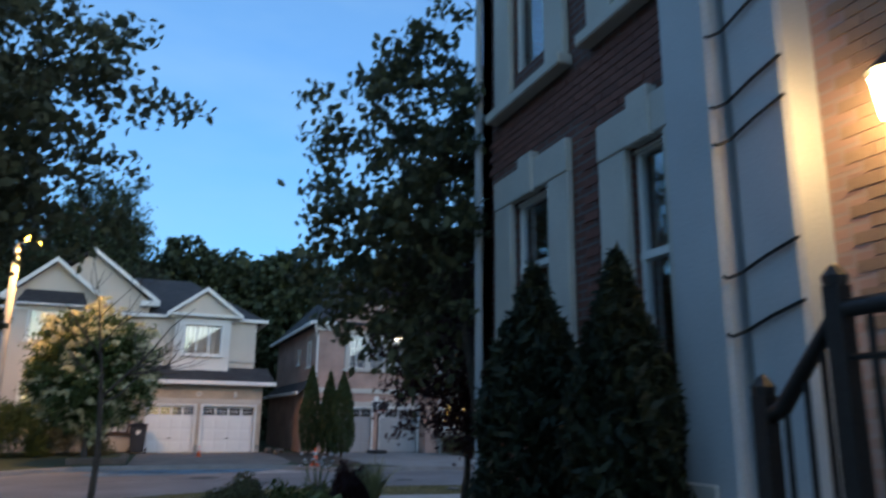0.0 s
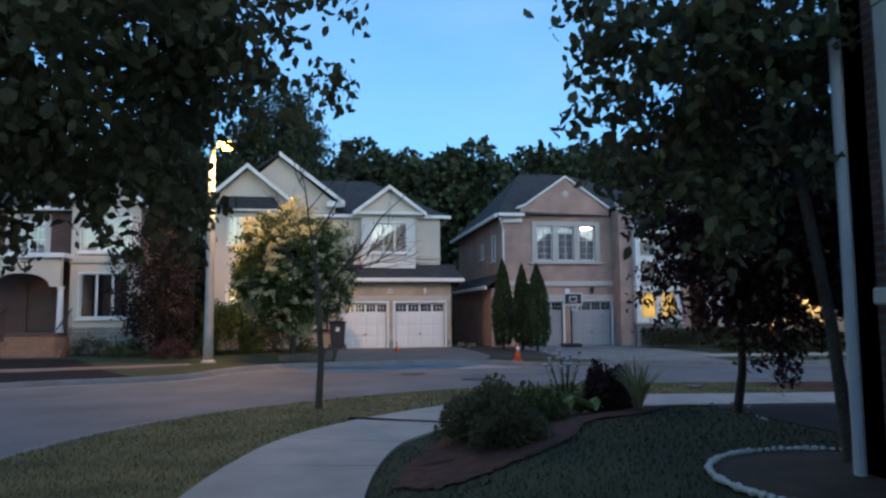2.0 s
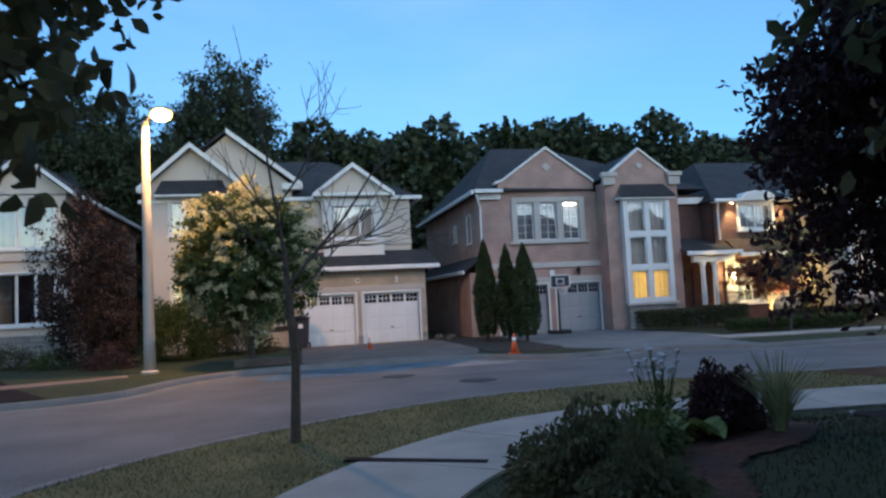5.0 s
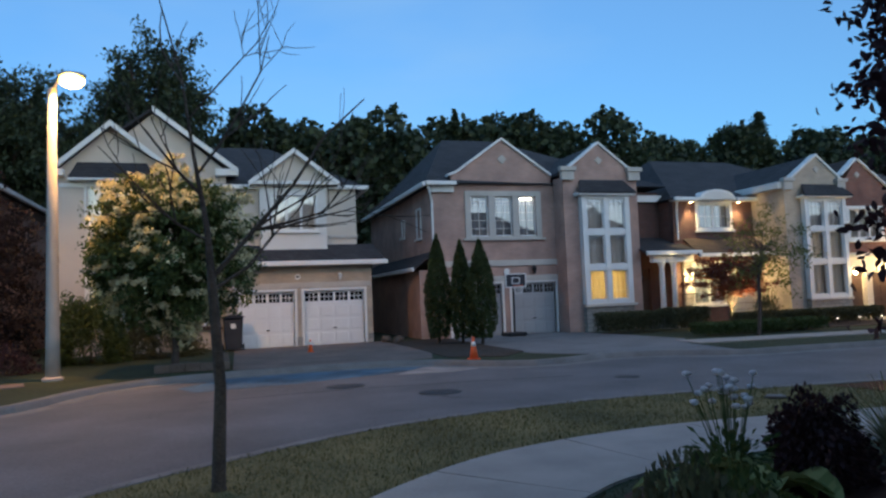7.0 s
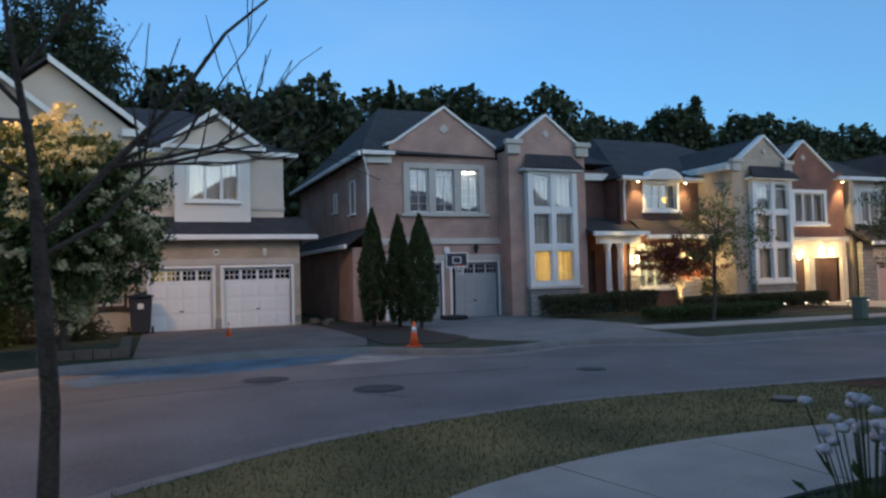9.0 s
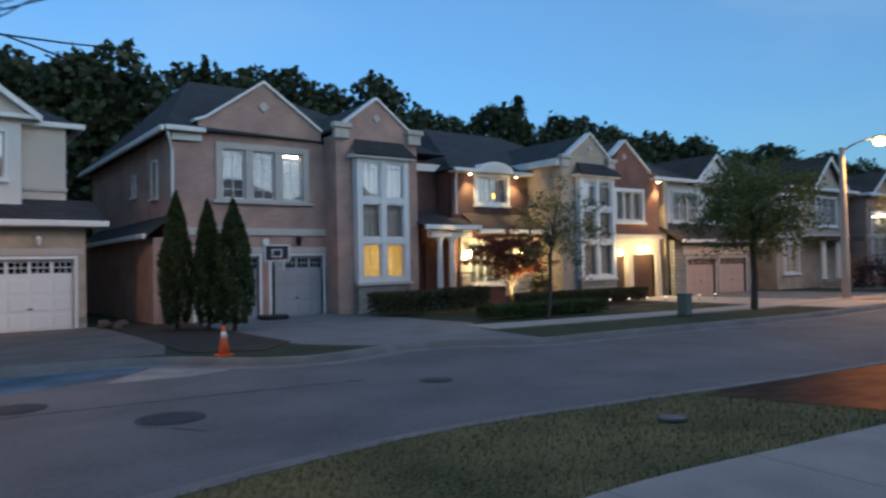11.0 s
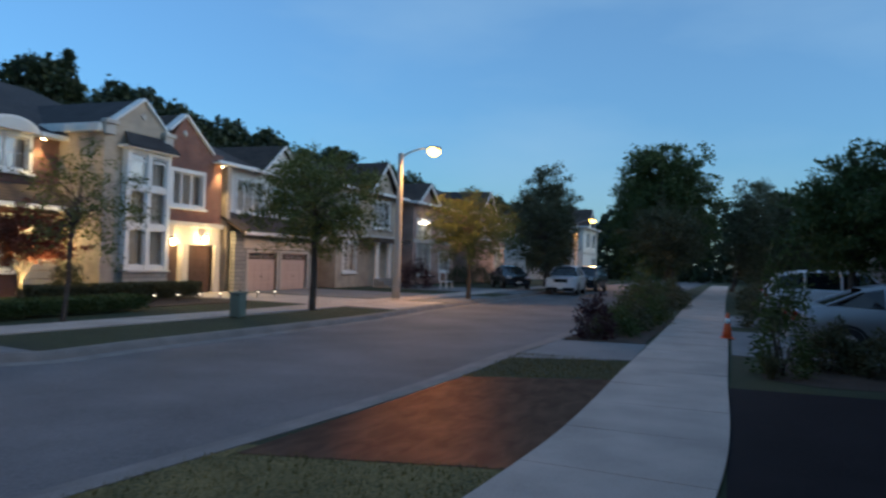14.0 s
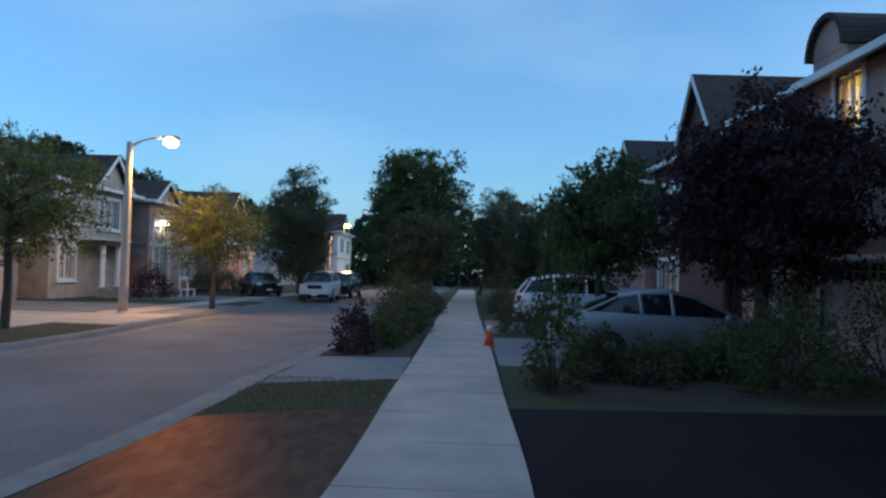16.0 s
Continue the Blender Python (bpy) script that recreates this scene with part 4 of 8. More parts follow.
# the window surround with its three lights
for u0, u1, z0, z1 in ((8.62, 8.86, 3.98, 5.92), (9.62, 9.9, 4.05, 5.7), (10.66, 10.94, 4.05, 5.7), (11.7, 11.94, 3.98, 5.92), (8.86, 11.7, 5.7, 5.92), (8.86, 11.7, 3.98, 4.05)):
    part("surround_stone", fbox(Mesh(), "-y", Y, u0, u1, 0, 0.07, z0, z1), STONE_TRIM, h2, bevel=0.01)
for k, u in enumerate((8.86, 9.9, 10.94)):
    window(h2, "-y", Y, u, u + 0.76, 4.05, 5.7, 1, 5, 0.0, curtain=BLIND, arch=True, sill=False)
band(h2, "sill", "-y", Y, 8.5, 12.06, 3.88, 3.98, 0.14)
band(h2, "belt_band", "-y", Y, 7.3, 12.88, 2.82, 3.06, 0.08)
band(h2, "garage_lintel", "-y", Y, 7.3, 12.88, 2.2, 2.42, 0.06)
garage_door(h2, "-y", Y, 7.95, 10.06, 2.12, DOOR_GREY)
garage_door(h2, "-y", Y, 10.5, 12.42, 2.12, DOOR_GREY)
band(h2, "cornice", "-y", Y, 7.2, 8.15, 5.85, 6.1, 0.16, TRIM)
m = Mesh().box(6.95, 8.2, Y - 0.45, Y - 0.32, 6.1, 6.26)
part("gutter", m, TRIM, h2, bevel=0.02)
wall(h2, "side_wall", "-x", 7.3, Y + 0.25, 47, 0, 6.15, BRICK_TAN, [(36.6, 37.2, 4.2, 5.4), (39.4, 39.8, 4.5, 5.2)])
window(h2, "-x", 7.3, 36.6, 37.2, 4.2, 5.4, 2, 1, 0.06, bars=False, curtain=BLIND)
window(h2, "-x", 7.3, 39.4, 39.8, 4.5, 5.2, 1, 1, 0.06, bars=False, curtain=BLIND)
wall(h2, "side_wall", "-x", 6.75, Y + 0.6, 46, 0, 2.75, BRICK_TAN)
wall(h2, "side_wall", "-y", Y + 0.35, 6.75, 7.3, 0, 2.75, BRICK_TAN)
slab_roof(h2, "skirt_roof", [(6.45, Y + 0.1, 2.85), (7.3, Y + 0.1, 3.5), (7.3, 46, 3.5), (6.45, 46, 2.85)], SHINGLE)
part("gutter", Mesh().box(6.36, 6.46, Y + 0.05, 46, 2.7, 2.86), TRIM, h2, bevel=0.02)
m = Mesh()
E0, E1 = (6.9, Y - 0.4, 6.2), (6.9, 47.4, 6.2)
P, Q = (9.6, 40.6, 9.35), (12.3, 40.6, 9.35)
for poly in ([E0, (18.2, Y + 0.2, 6.2), Q, P], [E0, P, E1], [E1, P, Q, (18.2, 47.4, 6.2)], [(18.2, Y + 0.2, 6.2), (18.2, 47.4, 6.2), Q]):
    m.face(poly)
m.face([E0, E1, (18.2, 47.4, 6.2), (18.2, Y + 0.2, 6.2)])
part("roof", m, SHINGLE, h2)
m = Mesh().box(6.8, 6.92, Y - 0.4, 47.4, 6.06, 6.24)
part("gutter", m, TRIM, h2, bevel=0.02)
downspout(h2, [(7.02, Y - 0.38, 6.05), (7.1, Y - 0.3, 5.8), (7.24, Y - 0.08, 5.5), (7.24, Y - 0.08, 3.5)])
downspout(h2, [(12.72, Y - 0.3, 6.1), (12.72, Y - 0.1, 5.6), (12.78, Y - 0.08, 0.2)])
B = 33.9
wall(h2, "bay_wing", "-y", B, 12.55, 15.95, 0, 6.75, BRICK_TAN, [(13.3, 15.3, 1.0, 5.6)], gable=[(12.75, 6.75), (15.75, 6.75), (14.2, 7.8)])
wall(h2, "bay_wing_side", "-x", 12.55, B + 0.25, Y, 0, 6.4, BRICK_TAN)
wall(h2, "bay_wing_side", "+x", 15.95, B + 0.25, 36.5, 0, 6.4, BRICK_TAN)
rake_boards(h2, [(12.6, 6.78), (12.85, 6.86), (14.2, 7.9), (15.55, 6.86), (15.85, 6.78)], B - 0.08, B + 0.3, 0.1)
gable_roof(h2, 12.5, 6.5, 14.2, 7.72, 15.95, 6.5, B + 0.3, 40, SHINGLE, 0)
diamond(h2, 14.2, B, 7.1, 0.17)
for u in (12.45, 15.5):
    band(h2, "cornice_block", "-y", B, u, u + 0.55, 6.25, 6.75, 0.16)
    band(h2, "cornice_cap", "-y", B, u - 0.08, u + 0.63, 6.62, 6.8, 0.24)
slab_roof(h2, "bay_roof", [(12.98, B - 0.5, 5.72), (15.6, B - 0.5, 5.72), (15.3, B - 0.02, 6.28), (13.3, B - 0.02, 6.28)], SHINGLE, 0.08)
band(h2, "bay_cornice", "-y", B, 13.0, 15.58, 5.58, 5.7, 0.48, TRIM)
# the tall white bay of six lights
bayf = B - 0.28
m = Mesh()
cols = ((13.2, 13.42), (14.18, 14.4), (15.15, 15.37))
for a, b in cols:
    fbox(m, "-y", bayf, a, b, -0.25, 0.02, 1.12, 5.58)
for z0, z1 in ((1.12, 1.28), (2.5, 2.72), (3.95, 4.17), (5.46, 5.58)):
    fbox(m, "-y", bayf, 13.42, 14.18, -0.25, 0.0, z0, z1)
    fbox(m, "-y", bayf, 14.4, 15.15, -0.25, 0.0, z0, z1)
m.box(13.2, 13.26, bayf + 0.25, B, 1.12, 5.58)
m.box(15.31, 15.37, bayf + 0.25, B, 1.12, 5.58)
part("bay_frame", m, TRIM, h2, "white painted bay frame")
band(h2, "sill", "-y", bayf, 13.1, 15.47, 1.0, 1.12, 0.1, STONE_TRIM)
m = Mesh().box(13.2, 15.37, bayf, B, 0.0, 1.0)
part("bay_base", m, STONE_GREY, h2)
for a in (13.42, 14.4):
    for z0, z1, c, ar in ((1.28, 2.5, CURTAIN_WARM, False), (2.72, 3.95, CURTAIN, False), (4.17, 5.46, CURTAIN, True)):
        window(h2, "-y", bayf, a, a + 0.76, z0, z1, 1, 1, 0.0, curtain=c, sill=False, bars=False, arch=ar)
m = Mesh()
m.box(13.3, 15.3, B + 1.6, B + 1.7, 0.9, 2.6)
m.box(13.2, 13.3, B + 0.05, B + 1.7, 0.9, 2.6)
m.box(15.3, 15.4, B + 0.05, B + 1.7, 0.9, 2.6)
m.box(13.2, 15.4, B + 0.05, B + 1.7, 2.56, 2.64)
m.box(13.2, 15.4, B + 0.05, B + 1.7, 0.86, 0.9)
part("lit_room", m, STUCCO, h2)
point_lamp("room_light", 14.3, B + 0.9, 1.9, 12, (1.0, 0.78, 0.4), 0.15)
tb = thing("transom_lamp", 11.3, Y + 0.3, 5.5, "lit pale ceiling light behind a window head", "lamp")
part("bulb", Mesh().box(11.08, 11.56, Y + 0.13, Y + 0.17, 5.5, 5.62), LAMP_PALE, tb)
# recess and porch
wall(h2, "recess_wall", "-y", 35.5, 15.95, 18.0, 0, 6.0, BRICK_RED, [(16.5, 17.4, 0.45, 2.55)])
band(h2, "cornice", "-y", 35.5, 15.95, 18.1, 5.55, 5.85, 0.2, TRIM)
m = Mesh().box(16.5, 17.4, 35.6, 35.66, 0.45, 2.55)
fd = part("front_door", m, WOOD_DARK, h2, "dark wooden front door", bevel=0.01)
part("door_light", Mesh().tube([(16.95, 35.6, 2.1), (16.95, 35.57, 2.1)], 0.16, 12), CAR_GLASS, fd)
slab_roof(h2, "porch_roof", [(15.9, 33.4, 3.2), (18.5, 33.4, 3.2), (18.3, 35.5, 3.95), (15.9, 35.5, 3.95)], SHINGLE)
part("gutter", Mesh().box(15.9, 18.55, 33.28, 33.4, 3.04, 3.22), TRIM, h2, bevel=0.02)
part("porch_beam", Mesh().box(16.3, 18.3, 33.55, 33.8, 2.75, 3.04), TRIM, h2, bevel=0.015)
for u in (16.78, 17.35):
    c = part("column", Mesh().lathe(u, 33.68, [(0.16, 0.5), (0.16, 0.6), (0.12, 0.66), (0.1, 2.55), (0.14, 2.66), (0.17, 2.75)], 14), TRIM, h2)
part("porch_floor", Mesh().box(15.95, 18.3, 33.3, 35.5, 0.0, 0.5), STONE_GREY, h2, bevel=0.02)
for k in range(2):
    part("step", Mesh().box(16.3, 17.9, 33.0 - 0.3 * k, 33.3 - 0.3 * k, 0, 0.34 - 0.17 * k), STONE_GREY, h2, bevel=0.015)
for k in range(9):
    x = 17.45 + k * 0.1
    part("baluster", Mesh().box(x, x + 0.018, 33.42, 33.44, 0.5, 1.35), METAL_DARK, h2)
part("hand_rail", Mesh().box(17.4, 18.3, 33.41, 33.45, 1.35, 1.39), METAL_DARK, h2)
shell(h2, 7.31, 18.0, 35.8, 47, 6.0, BRICK_TAN)
h2.scale = (1, 1, 0.984)
tagged(h2, group="houses across the street")
lt = thing("wall_lantern", 11.46, Y, 2.6, "unlit black coach lantern above the garage", "wall lamp")
part("body", Mesh().lathe(11.46, Y - 0.16, [(0.05, 2.42), (0.1, 2.62), (0.11, 2.66), (0.02, 2.78)], 8), METAL_DARK, lt)
part("arm", Mesh().tube([(11.46, Y - 0.05, 2.5), (11.46, Y - 0.16, 2.46)], 0.015, 6), METAL_DARK, lt)
num = thing("house_number", 10.28, Y, 2.6, "round white house number plate between two garage doors", "sign")
part("plate", Mesh().tube([(10.28, Y - 0.06, 2.56), (10.28, Y - 0.1, 2.56)], 0.12, 14), TRIM, num)

# the lit brick house
h3 = house("house", 23, 33.5, "two-storey brick and stone house lit by warm soffit and porch lamps")
Y = 34.5
wall(h3, "brick_front", "-y", Y, 18.05, 22.2, 0, 5.4, BRICK_RED, [(19.35, 20.95, 4.2, 5.25), (18.9, 20.6, 0.9, 2.6)])
window(h3, "-y", Y, 19.35, 20.95, 4.2, 5.25, 2, 2, 0.16, curtain=BLIND)
window(h3, "-y", Y, 18.9, 20.6, 0.9, 2.6, 2, 2, 0.12, curtain=BLIND)
m = Mesh()
arc = [(20.15 + 0.95 * math.cos(math.pi * i / 12), 5.42 + 0.46 * math.sin(math.pi * i / 12)) for i in range(13)]
m.prism([(x, Y - 0.35, z) for x, z in arc], (0, 1.6, 0))
part("dormer_arch", m, TRIM, h3, "white arched dormer head")
m = Mesh()
arc2 = [(20.15 + 0.8 * math.cos(math.pi * i / 12), 5.42 + 0.36 * math.sin(math.pi * i / 12)) for i in range(13)]
m.prism([(x, Y - 0.36, z) for x, z in arc2], (0, -0.01, 0))
part("dormer_face", m, STUCCO_PALE, h3)
for a, b in ((17.9, 19.2), (21.1, 22.2)):
    part("gutter", Mesh().box(a, b, Y - 0.45, Y - 0.33, 5.36, 5.52), TRIM, h3, bevel=0.02)
    part("soffit", Mesh().box(a, b, Y - 0.33, Y, 5.37, 5.42), TRIM, h3)
slab_roof(h3, "lower_roof", [(18.3, 33.2, 3.0), (22.15, 33.2, 3.0), (22.15, Y, 3.75), (18.5, Y, 3.75)], SHINGLE_BROWN)
part("gutter", Mesh().box(18.3, 22.15, 33.08, 33.2, 2.86, 3.02), TRIM, h3, bevel=0.02)
for a, b in ((18.35, 18.8), (20.75, 22.15)):
    for z in range(9):
        part("pier_stone", Mesh().box(a, b, Y - 0.14, Y - 0.004, 0.3 + z * 0.28, 0.56 + z * 0.28), STONE_TRIM, h3, "banded pale pier stone", bevel=0.02)
downspout(h3, [(18.1, Y - 0.3, 5.35), (18.2, Y - 0.08, 5.0), (18.2, Y - 0.08, 3.7)])
W = 32.5
wall(h3, "wing_side", "-x", 22.2, W + 0.25, Y + 0.2, 0, 6.0, BRICK_BEIGE)
part("gutter", Mesh().box(21.9, 22.2, W, Y + 3, 5.66, 5.95), TRIM, h3, bevel=0.02)
wall(h3, "wing_front", "-y", W, 22.2, 25.3, 0, 6.05, BRICK_BEIGE, [(23.15, 25.05, 0.95, 5.2)], gable=[(22.4, 6.05), (25.25, 6.05), (23.95, 7.08)])
rake_boards(h3, [(22.25, 6.05), (22.5, 6.14), (23.95, 7.18), (25.3, 6.1)], W - 0.1, W + 0.25, 0.1)
gable_roof(h3, 22.1, 5.85, 23.95, 7.02, 25.5, 5.85, W + 0.25, 38, SHINGLE, 0)
diamond(h3, 23.95, W, 6.5, 0.15)
for u in (22.1, 24.95):
    band(h3, "cornice_block", "-y", W, u, u + 0.45, 5.6, 6.05, 0.16)
    band(h3, "cornice_cap", "-y", W, u - 0.07, u + 0.52, 5.95, 6.1, 0.24)
slab_roof(h3, "bay_roof", [(22.8, W - 0.5, 5.36), (25.4, W - 0.5, 5.36), (25.15, W - 0.02, 5.85), (23.1, W - 0.02, 5.85)], SHINGLE, 0.08)
band(h3, "bay_cornice", "-y", W, 22.82, 25.38, 5.24, 5.34, 0.48, TRIM)
m = Mesh()
for a, b in ((23.0, 23.2), (24.0, 24.2), (25.0, 25.2)):
    fbox(m, "-y", W - 0.25, a, b, -0.22, 0.02, 0.95, 5.24)
for z0, z1 in ((0.95, 1.1), (2.4, 2.6), (3.8, 4.0), (5.1, 5.24)):
    fbox(m, "-y", W - 0.25, 23.2, 24.0, -0.22, 0, z0, z1)
    fbox(m, "-y", W - 0.25, 24.2, 25.0, -0.22, 0, z0, z1)
part("bay_frame", m, TRIM, h3, "white painted bay frame")
part("bay_base", Mesh().box(23.0, 25.2, W - 0.25, W, 0, 0.86), STONE_GREY, h3)
band(h3, "sill", "-y", W - 0.25, 22.95, 25.25, 0.86, 0.95, 0.08)
for a in (23.2, 24.2):
    for z0, z1, ar in ((1.1, 2.4, False), (2.6, 3.8, False), (4.0, 5.1, True)):
        window(h3, "-y", W - 0.25, a, a + 0.8, z0, z1, 1, 1, 0.0, curtain=CURTAIN, sill=False, bars=False, arch=ar)
wall(h3, "brick_wing", "-y", W, 25.3, 28.6, 2.75, 5.75, BRICK_ORANGE, [(25.6, 27.35, 3.5, 4.75)], gable=[(25.3, 5.75), (27.9, 5.75), (26.2, 6.98)])
rake_boards(h3, [(25.3, 6.35), (26.2, 7.08), (27.95, 5.78)], W - 0.1, W + 0.25, 0.1)
gable_roof(h3, 25.2, 6.1, 26.2, 6.95, 28.0, 5.65, W + 0.25, 38, SHINGLE_BROWN, 0)
diamond(h3, 26.2, W, 6.3, 0.15)
window(h3, "-y", W, 25.6, 27.35, 3.5, 4.75, 3, 2, 0.16, curtain=CURTAIN, bars=False)
part("gutter", Mesh().box(27.9, 29.0, W - 0.4, W - 0.28, 5.35, 5.5), TRIM, h3, bevel=0.02)
part("soffit", Mesh().box(27.95, 29.0, W - 0.28, W, 5.38, 5.43), TRIM, h3)
wall(h3, "stone_base_wall", "-y", W, 25.3, 28.6, 0, 2.75, STUCCO, [(25.35, 26.15, 0, 1.95), (26.6, 28.15, 0, 1.95)])
band(h3, "belt_band", "-y", W, 25.2, 28.7, 2.65, 2.85, 0.12)
garage_door(h3, "-y", W, 26.6, 28.15, 1.95, WOOD_DARK, 3, lights=False, frame_mat=STUCCO)
m = Mesh().box(25.35, 26.15, W + 0.1, W + 0.16, 0, 1.95)
part("side_door", m, WOOD_DARK, h3)
for u in (26.2, 28.2):
    for k in range(7):
        part("pier_block", Mesh().box(u, u + 0.36, W - 0.09, W - 0.003, 0.02 + k * 0.28, 0.28 + k * 0.28), STUCCO, h3, bevel=0.012)
wall(h3, "wall", "+x", 28.6, W + 0.25, 46, 0, 5.75, BRICK_ORANGE)
hip_roof(h3, 17.8, 28.9, Y - 0.35, 46.4, 5.45, 8.3, 20.8, 25.6, 40.2, SHINGLE, fascia=False)
shell(h3, 18.06, 28.58, Y, 46, 5.4, BRICK_ORANGE)
tagged(h3, group="houses across the street")
SOFFITS = [(18.85, Y, 5.3), (21.35, Y, 5.3), (28.35, W, 5.25)]
for x, y, z in SOFFITS:
    s = thing("soffit_light", x, y - 0.2, z + 0.06, "small round warm soffit downlight, lit", "lamp", "soffit lights of the brick house")
    part("trim_ring", Mesh().tube([(x, y - 0.2, z + 0.065), (x, y - 0.2, z + 0.02)], 0.08, 12), TRIM, s)
    part("lens", Mesh().tube([(x, y - 0.2, z + 0.02), (x, y - 0.2, z + 0.0)], 0.055, 12), LAMP_WARM, s, "glowing lens")
    spot_lamp("soffit_spot", (x, y - 0.22, z - 0.03), (x, y - 0.1, 3.0), 60, WARM, 80)
sconce(25.55, W, 2.05, "-y", "lit lantern between the door and the bay", 22)
sconce(27.4, W - 0.02, 2.2, "-y", "lit lantern over the dark garage door", 28)
sconce(18.6, Y - 0.14, 2.1, "-y", "lit lantern on a banded stone pier", 26)
sconce(21.4, Y - 0.12, 2.1, "-y", "lit lantern beside the red maple", 11)

# the pale house with the beige double garage
h4 = house("house", 32, 32, "pale house with brown roof and two beige garage doors")
Y = 32.0
wall(h4, "front_wall", "-y", Y, 29.0, 35.6, 0, 2.6, STONE_GREY, [(29.95, 32.2, 0, 1.75), (32.6, 34.9, 0, 1.75)])
garage_door(h4, "-y", Y, 29.95, 32.2, 1.75, DOOR_PINK, frame_mat=STUCCO)
garage_door(h4, "-y", Y, 32.6, 34.9, 1.75, DOOR_PINK, frame_mat=STUCCO)
band(h4, "door_surround", "-y", Y, 29.6, 35.3, 1.9, 2.35, 0.05, STUCCO)
slab_roof(h4, "lower_roof", [(28.9, 31.5, 2.6), (35.8, 31.5, 2.6), (35.6, 33.2, 3.5), (29.0, 33.2, 3.5)], SHINGLE_BROWN)
part("gutter", Mesh().box(28.9, 35.8, 31.38, 31.5, 2.46, 2.62), TRIM, h4, bevel=0.02)
wall(h4, "upper_wall", "-y", 33.2, 29.0, 35.6, 2.6, 5.6, STUCCO_PALE, [(30.6, 32.6, 3.6, 5.0), (33.4, 34.8, 3.6, 5.0)])
window(h4, "-y", 33.2, 30.6, 32.6, 3.6, 5.0, 3, 2, 0.1, curtain=CURTAIN)
window(h4, "-y", 33.2, 33.4, 34.8, 3.6, 5.0, 2, 2, 0.1, curtain=CURTAIN)
wall(h4, "front_gable", "-y", 32.95, 32.2, 35.4, 5.55, 5.6, STUCCO_PALE, gable=[(32.2, 5.6), (35.4, 5.6), (33.8, 6.9)])
gable_roof(h4, 31.9, 5.4, 33.8, 6.95, 35.7, 5.4, 32.95, 38, SHINGLE_BROWN, 0.2)
rake_boards(h4, [(31.9, 5.5), (33.8, 7.05), (35.7, 5.5)], 32.7, 32.8, 0.16)
hip_roof(h4, 28.75, 36.0, 32.8, 44.4, 5.6, 7.6, 30.8, 33.4, 38.5, SHINGLE_BROWN)
shell(h4, 29.0, 35.6, 32.25, 44, 5.6, BRICK_BEIGE)
tagged(h4, group="houses across the street")


def plain_house(x0, x1, yf, face, walls, roof, label, storeys=5.7, gables=(), windows=(), ridge=2.6, door=None, bay=None, depth=12, lit=()):
    """A two-storey house that fronts the street, with gables, windows and a hipped roof. face: -y or +y."""
    s = 1 if face == "-y" else -1
    yb = yf + s * depth
    h = house("house", (x0 + x1) / 2, yf, label)
    holes = [w[:4] for w in windows] + ([door[:4]] if door else [])
    wall(h, "front_wall", face, yf, x0, x1, 0, storeys, walls, holes)
    for w in windows:
        window(h, face, yf, *w[:4], cols=w[4], rows=w[5], casing=0.14, curtain=w[6], arch=w[7])
    if door:
        garage_door(h, face, yf, *door[:2], door[3], door[4], panes=4, frame_mat=TRIM)
    back = "+y" if face == "-y" else "-y"
    wall(h, "wall", back, yb, x0, x1, 0, storeys, walls)
    lo, hi = sorted((yf + s * 0.25, yb - s * 0.25))
    wall(h, "wall", "-x", x0, lo, hi, 0, storeys, walls)
    wall(h, "wall", "+x", x1, lo, hi, 0, storeys, walls)
    y0, y1 = sorted((yf - s * 0.4, yb + s * 0.4))
    hip_roof(h, x0 - 0.4, x1 + 0.4, y0, y1, storeys, storeys + ridge, x0 + 3, x1 - 3, (yf + yb) / 2, roof)
    if face == "+y":
        part("gutter", Mesh().box(x0 - 0.45, x1 + 0.45, yf + 0.4, yf + 0.52, storeys - 0.15, storeys + 0.02), TRIM, h)
    for a, b, zp in gables:
        c = (a + b) / 2
        wall(h, "gable_wall", face, yf - s * 0.1, a, b, storeys - 0.3, storeys, walls, gable=[(a, storeys), (b, storeys), (c, zp)])
        m = Mesh()
        for p, q in (((a - 0.25, storeys - 0.1), (c, zp + 0.1)), ((c, zp + 0.1), (b + 0.25, storeys - 0.1))):
            m.prism([(p[0], yf - s * 0.4, p[1] + 0.1), (q[0], yf - s * 0.4, q[1] + 0.1), (q[0], yf - s * 0.4, q[1]), (p[0], yf - s * 0.4, p[1])], (0, s * 5, 0))
        part("roof", m, roof, h)
        m = Mesh()
        for p, q in (((a - 0.27, storeys - 0.1), (c, zp + 0.12)), ((c, zp + 0.12), (b + 0.27, storeys - 0.1))):
            m.prism([(p[0], yf - s * 0.45, p[1] - 0.14), (q[0], yf - s * 0.45, q[1] - 0.14), (q[0], yf - s * 0.45, q[1] + 0.06), (p[0], yf - s * 0.45, p[1] + 0.06)], (0, s * 0.08, 0))
        part("barge_board", m, TRIM, h)
    band(h, "belt_band", face, yf, x0, x1, 2.75, 2.98, 0.07)
    return h


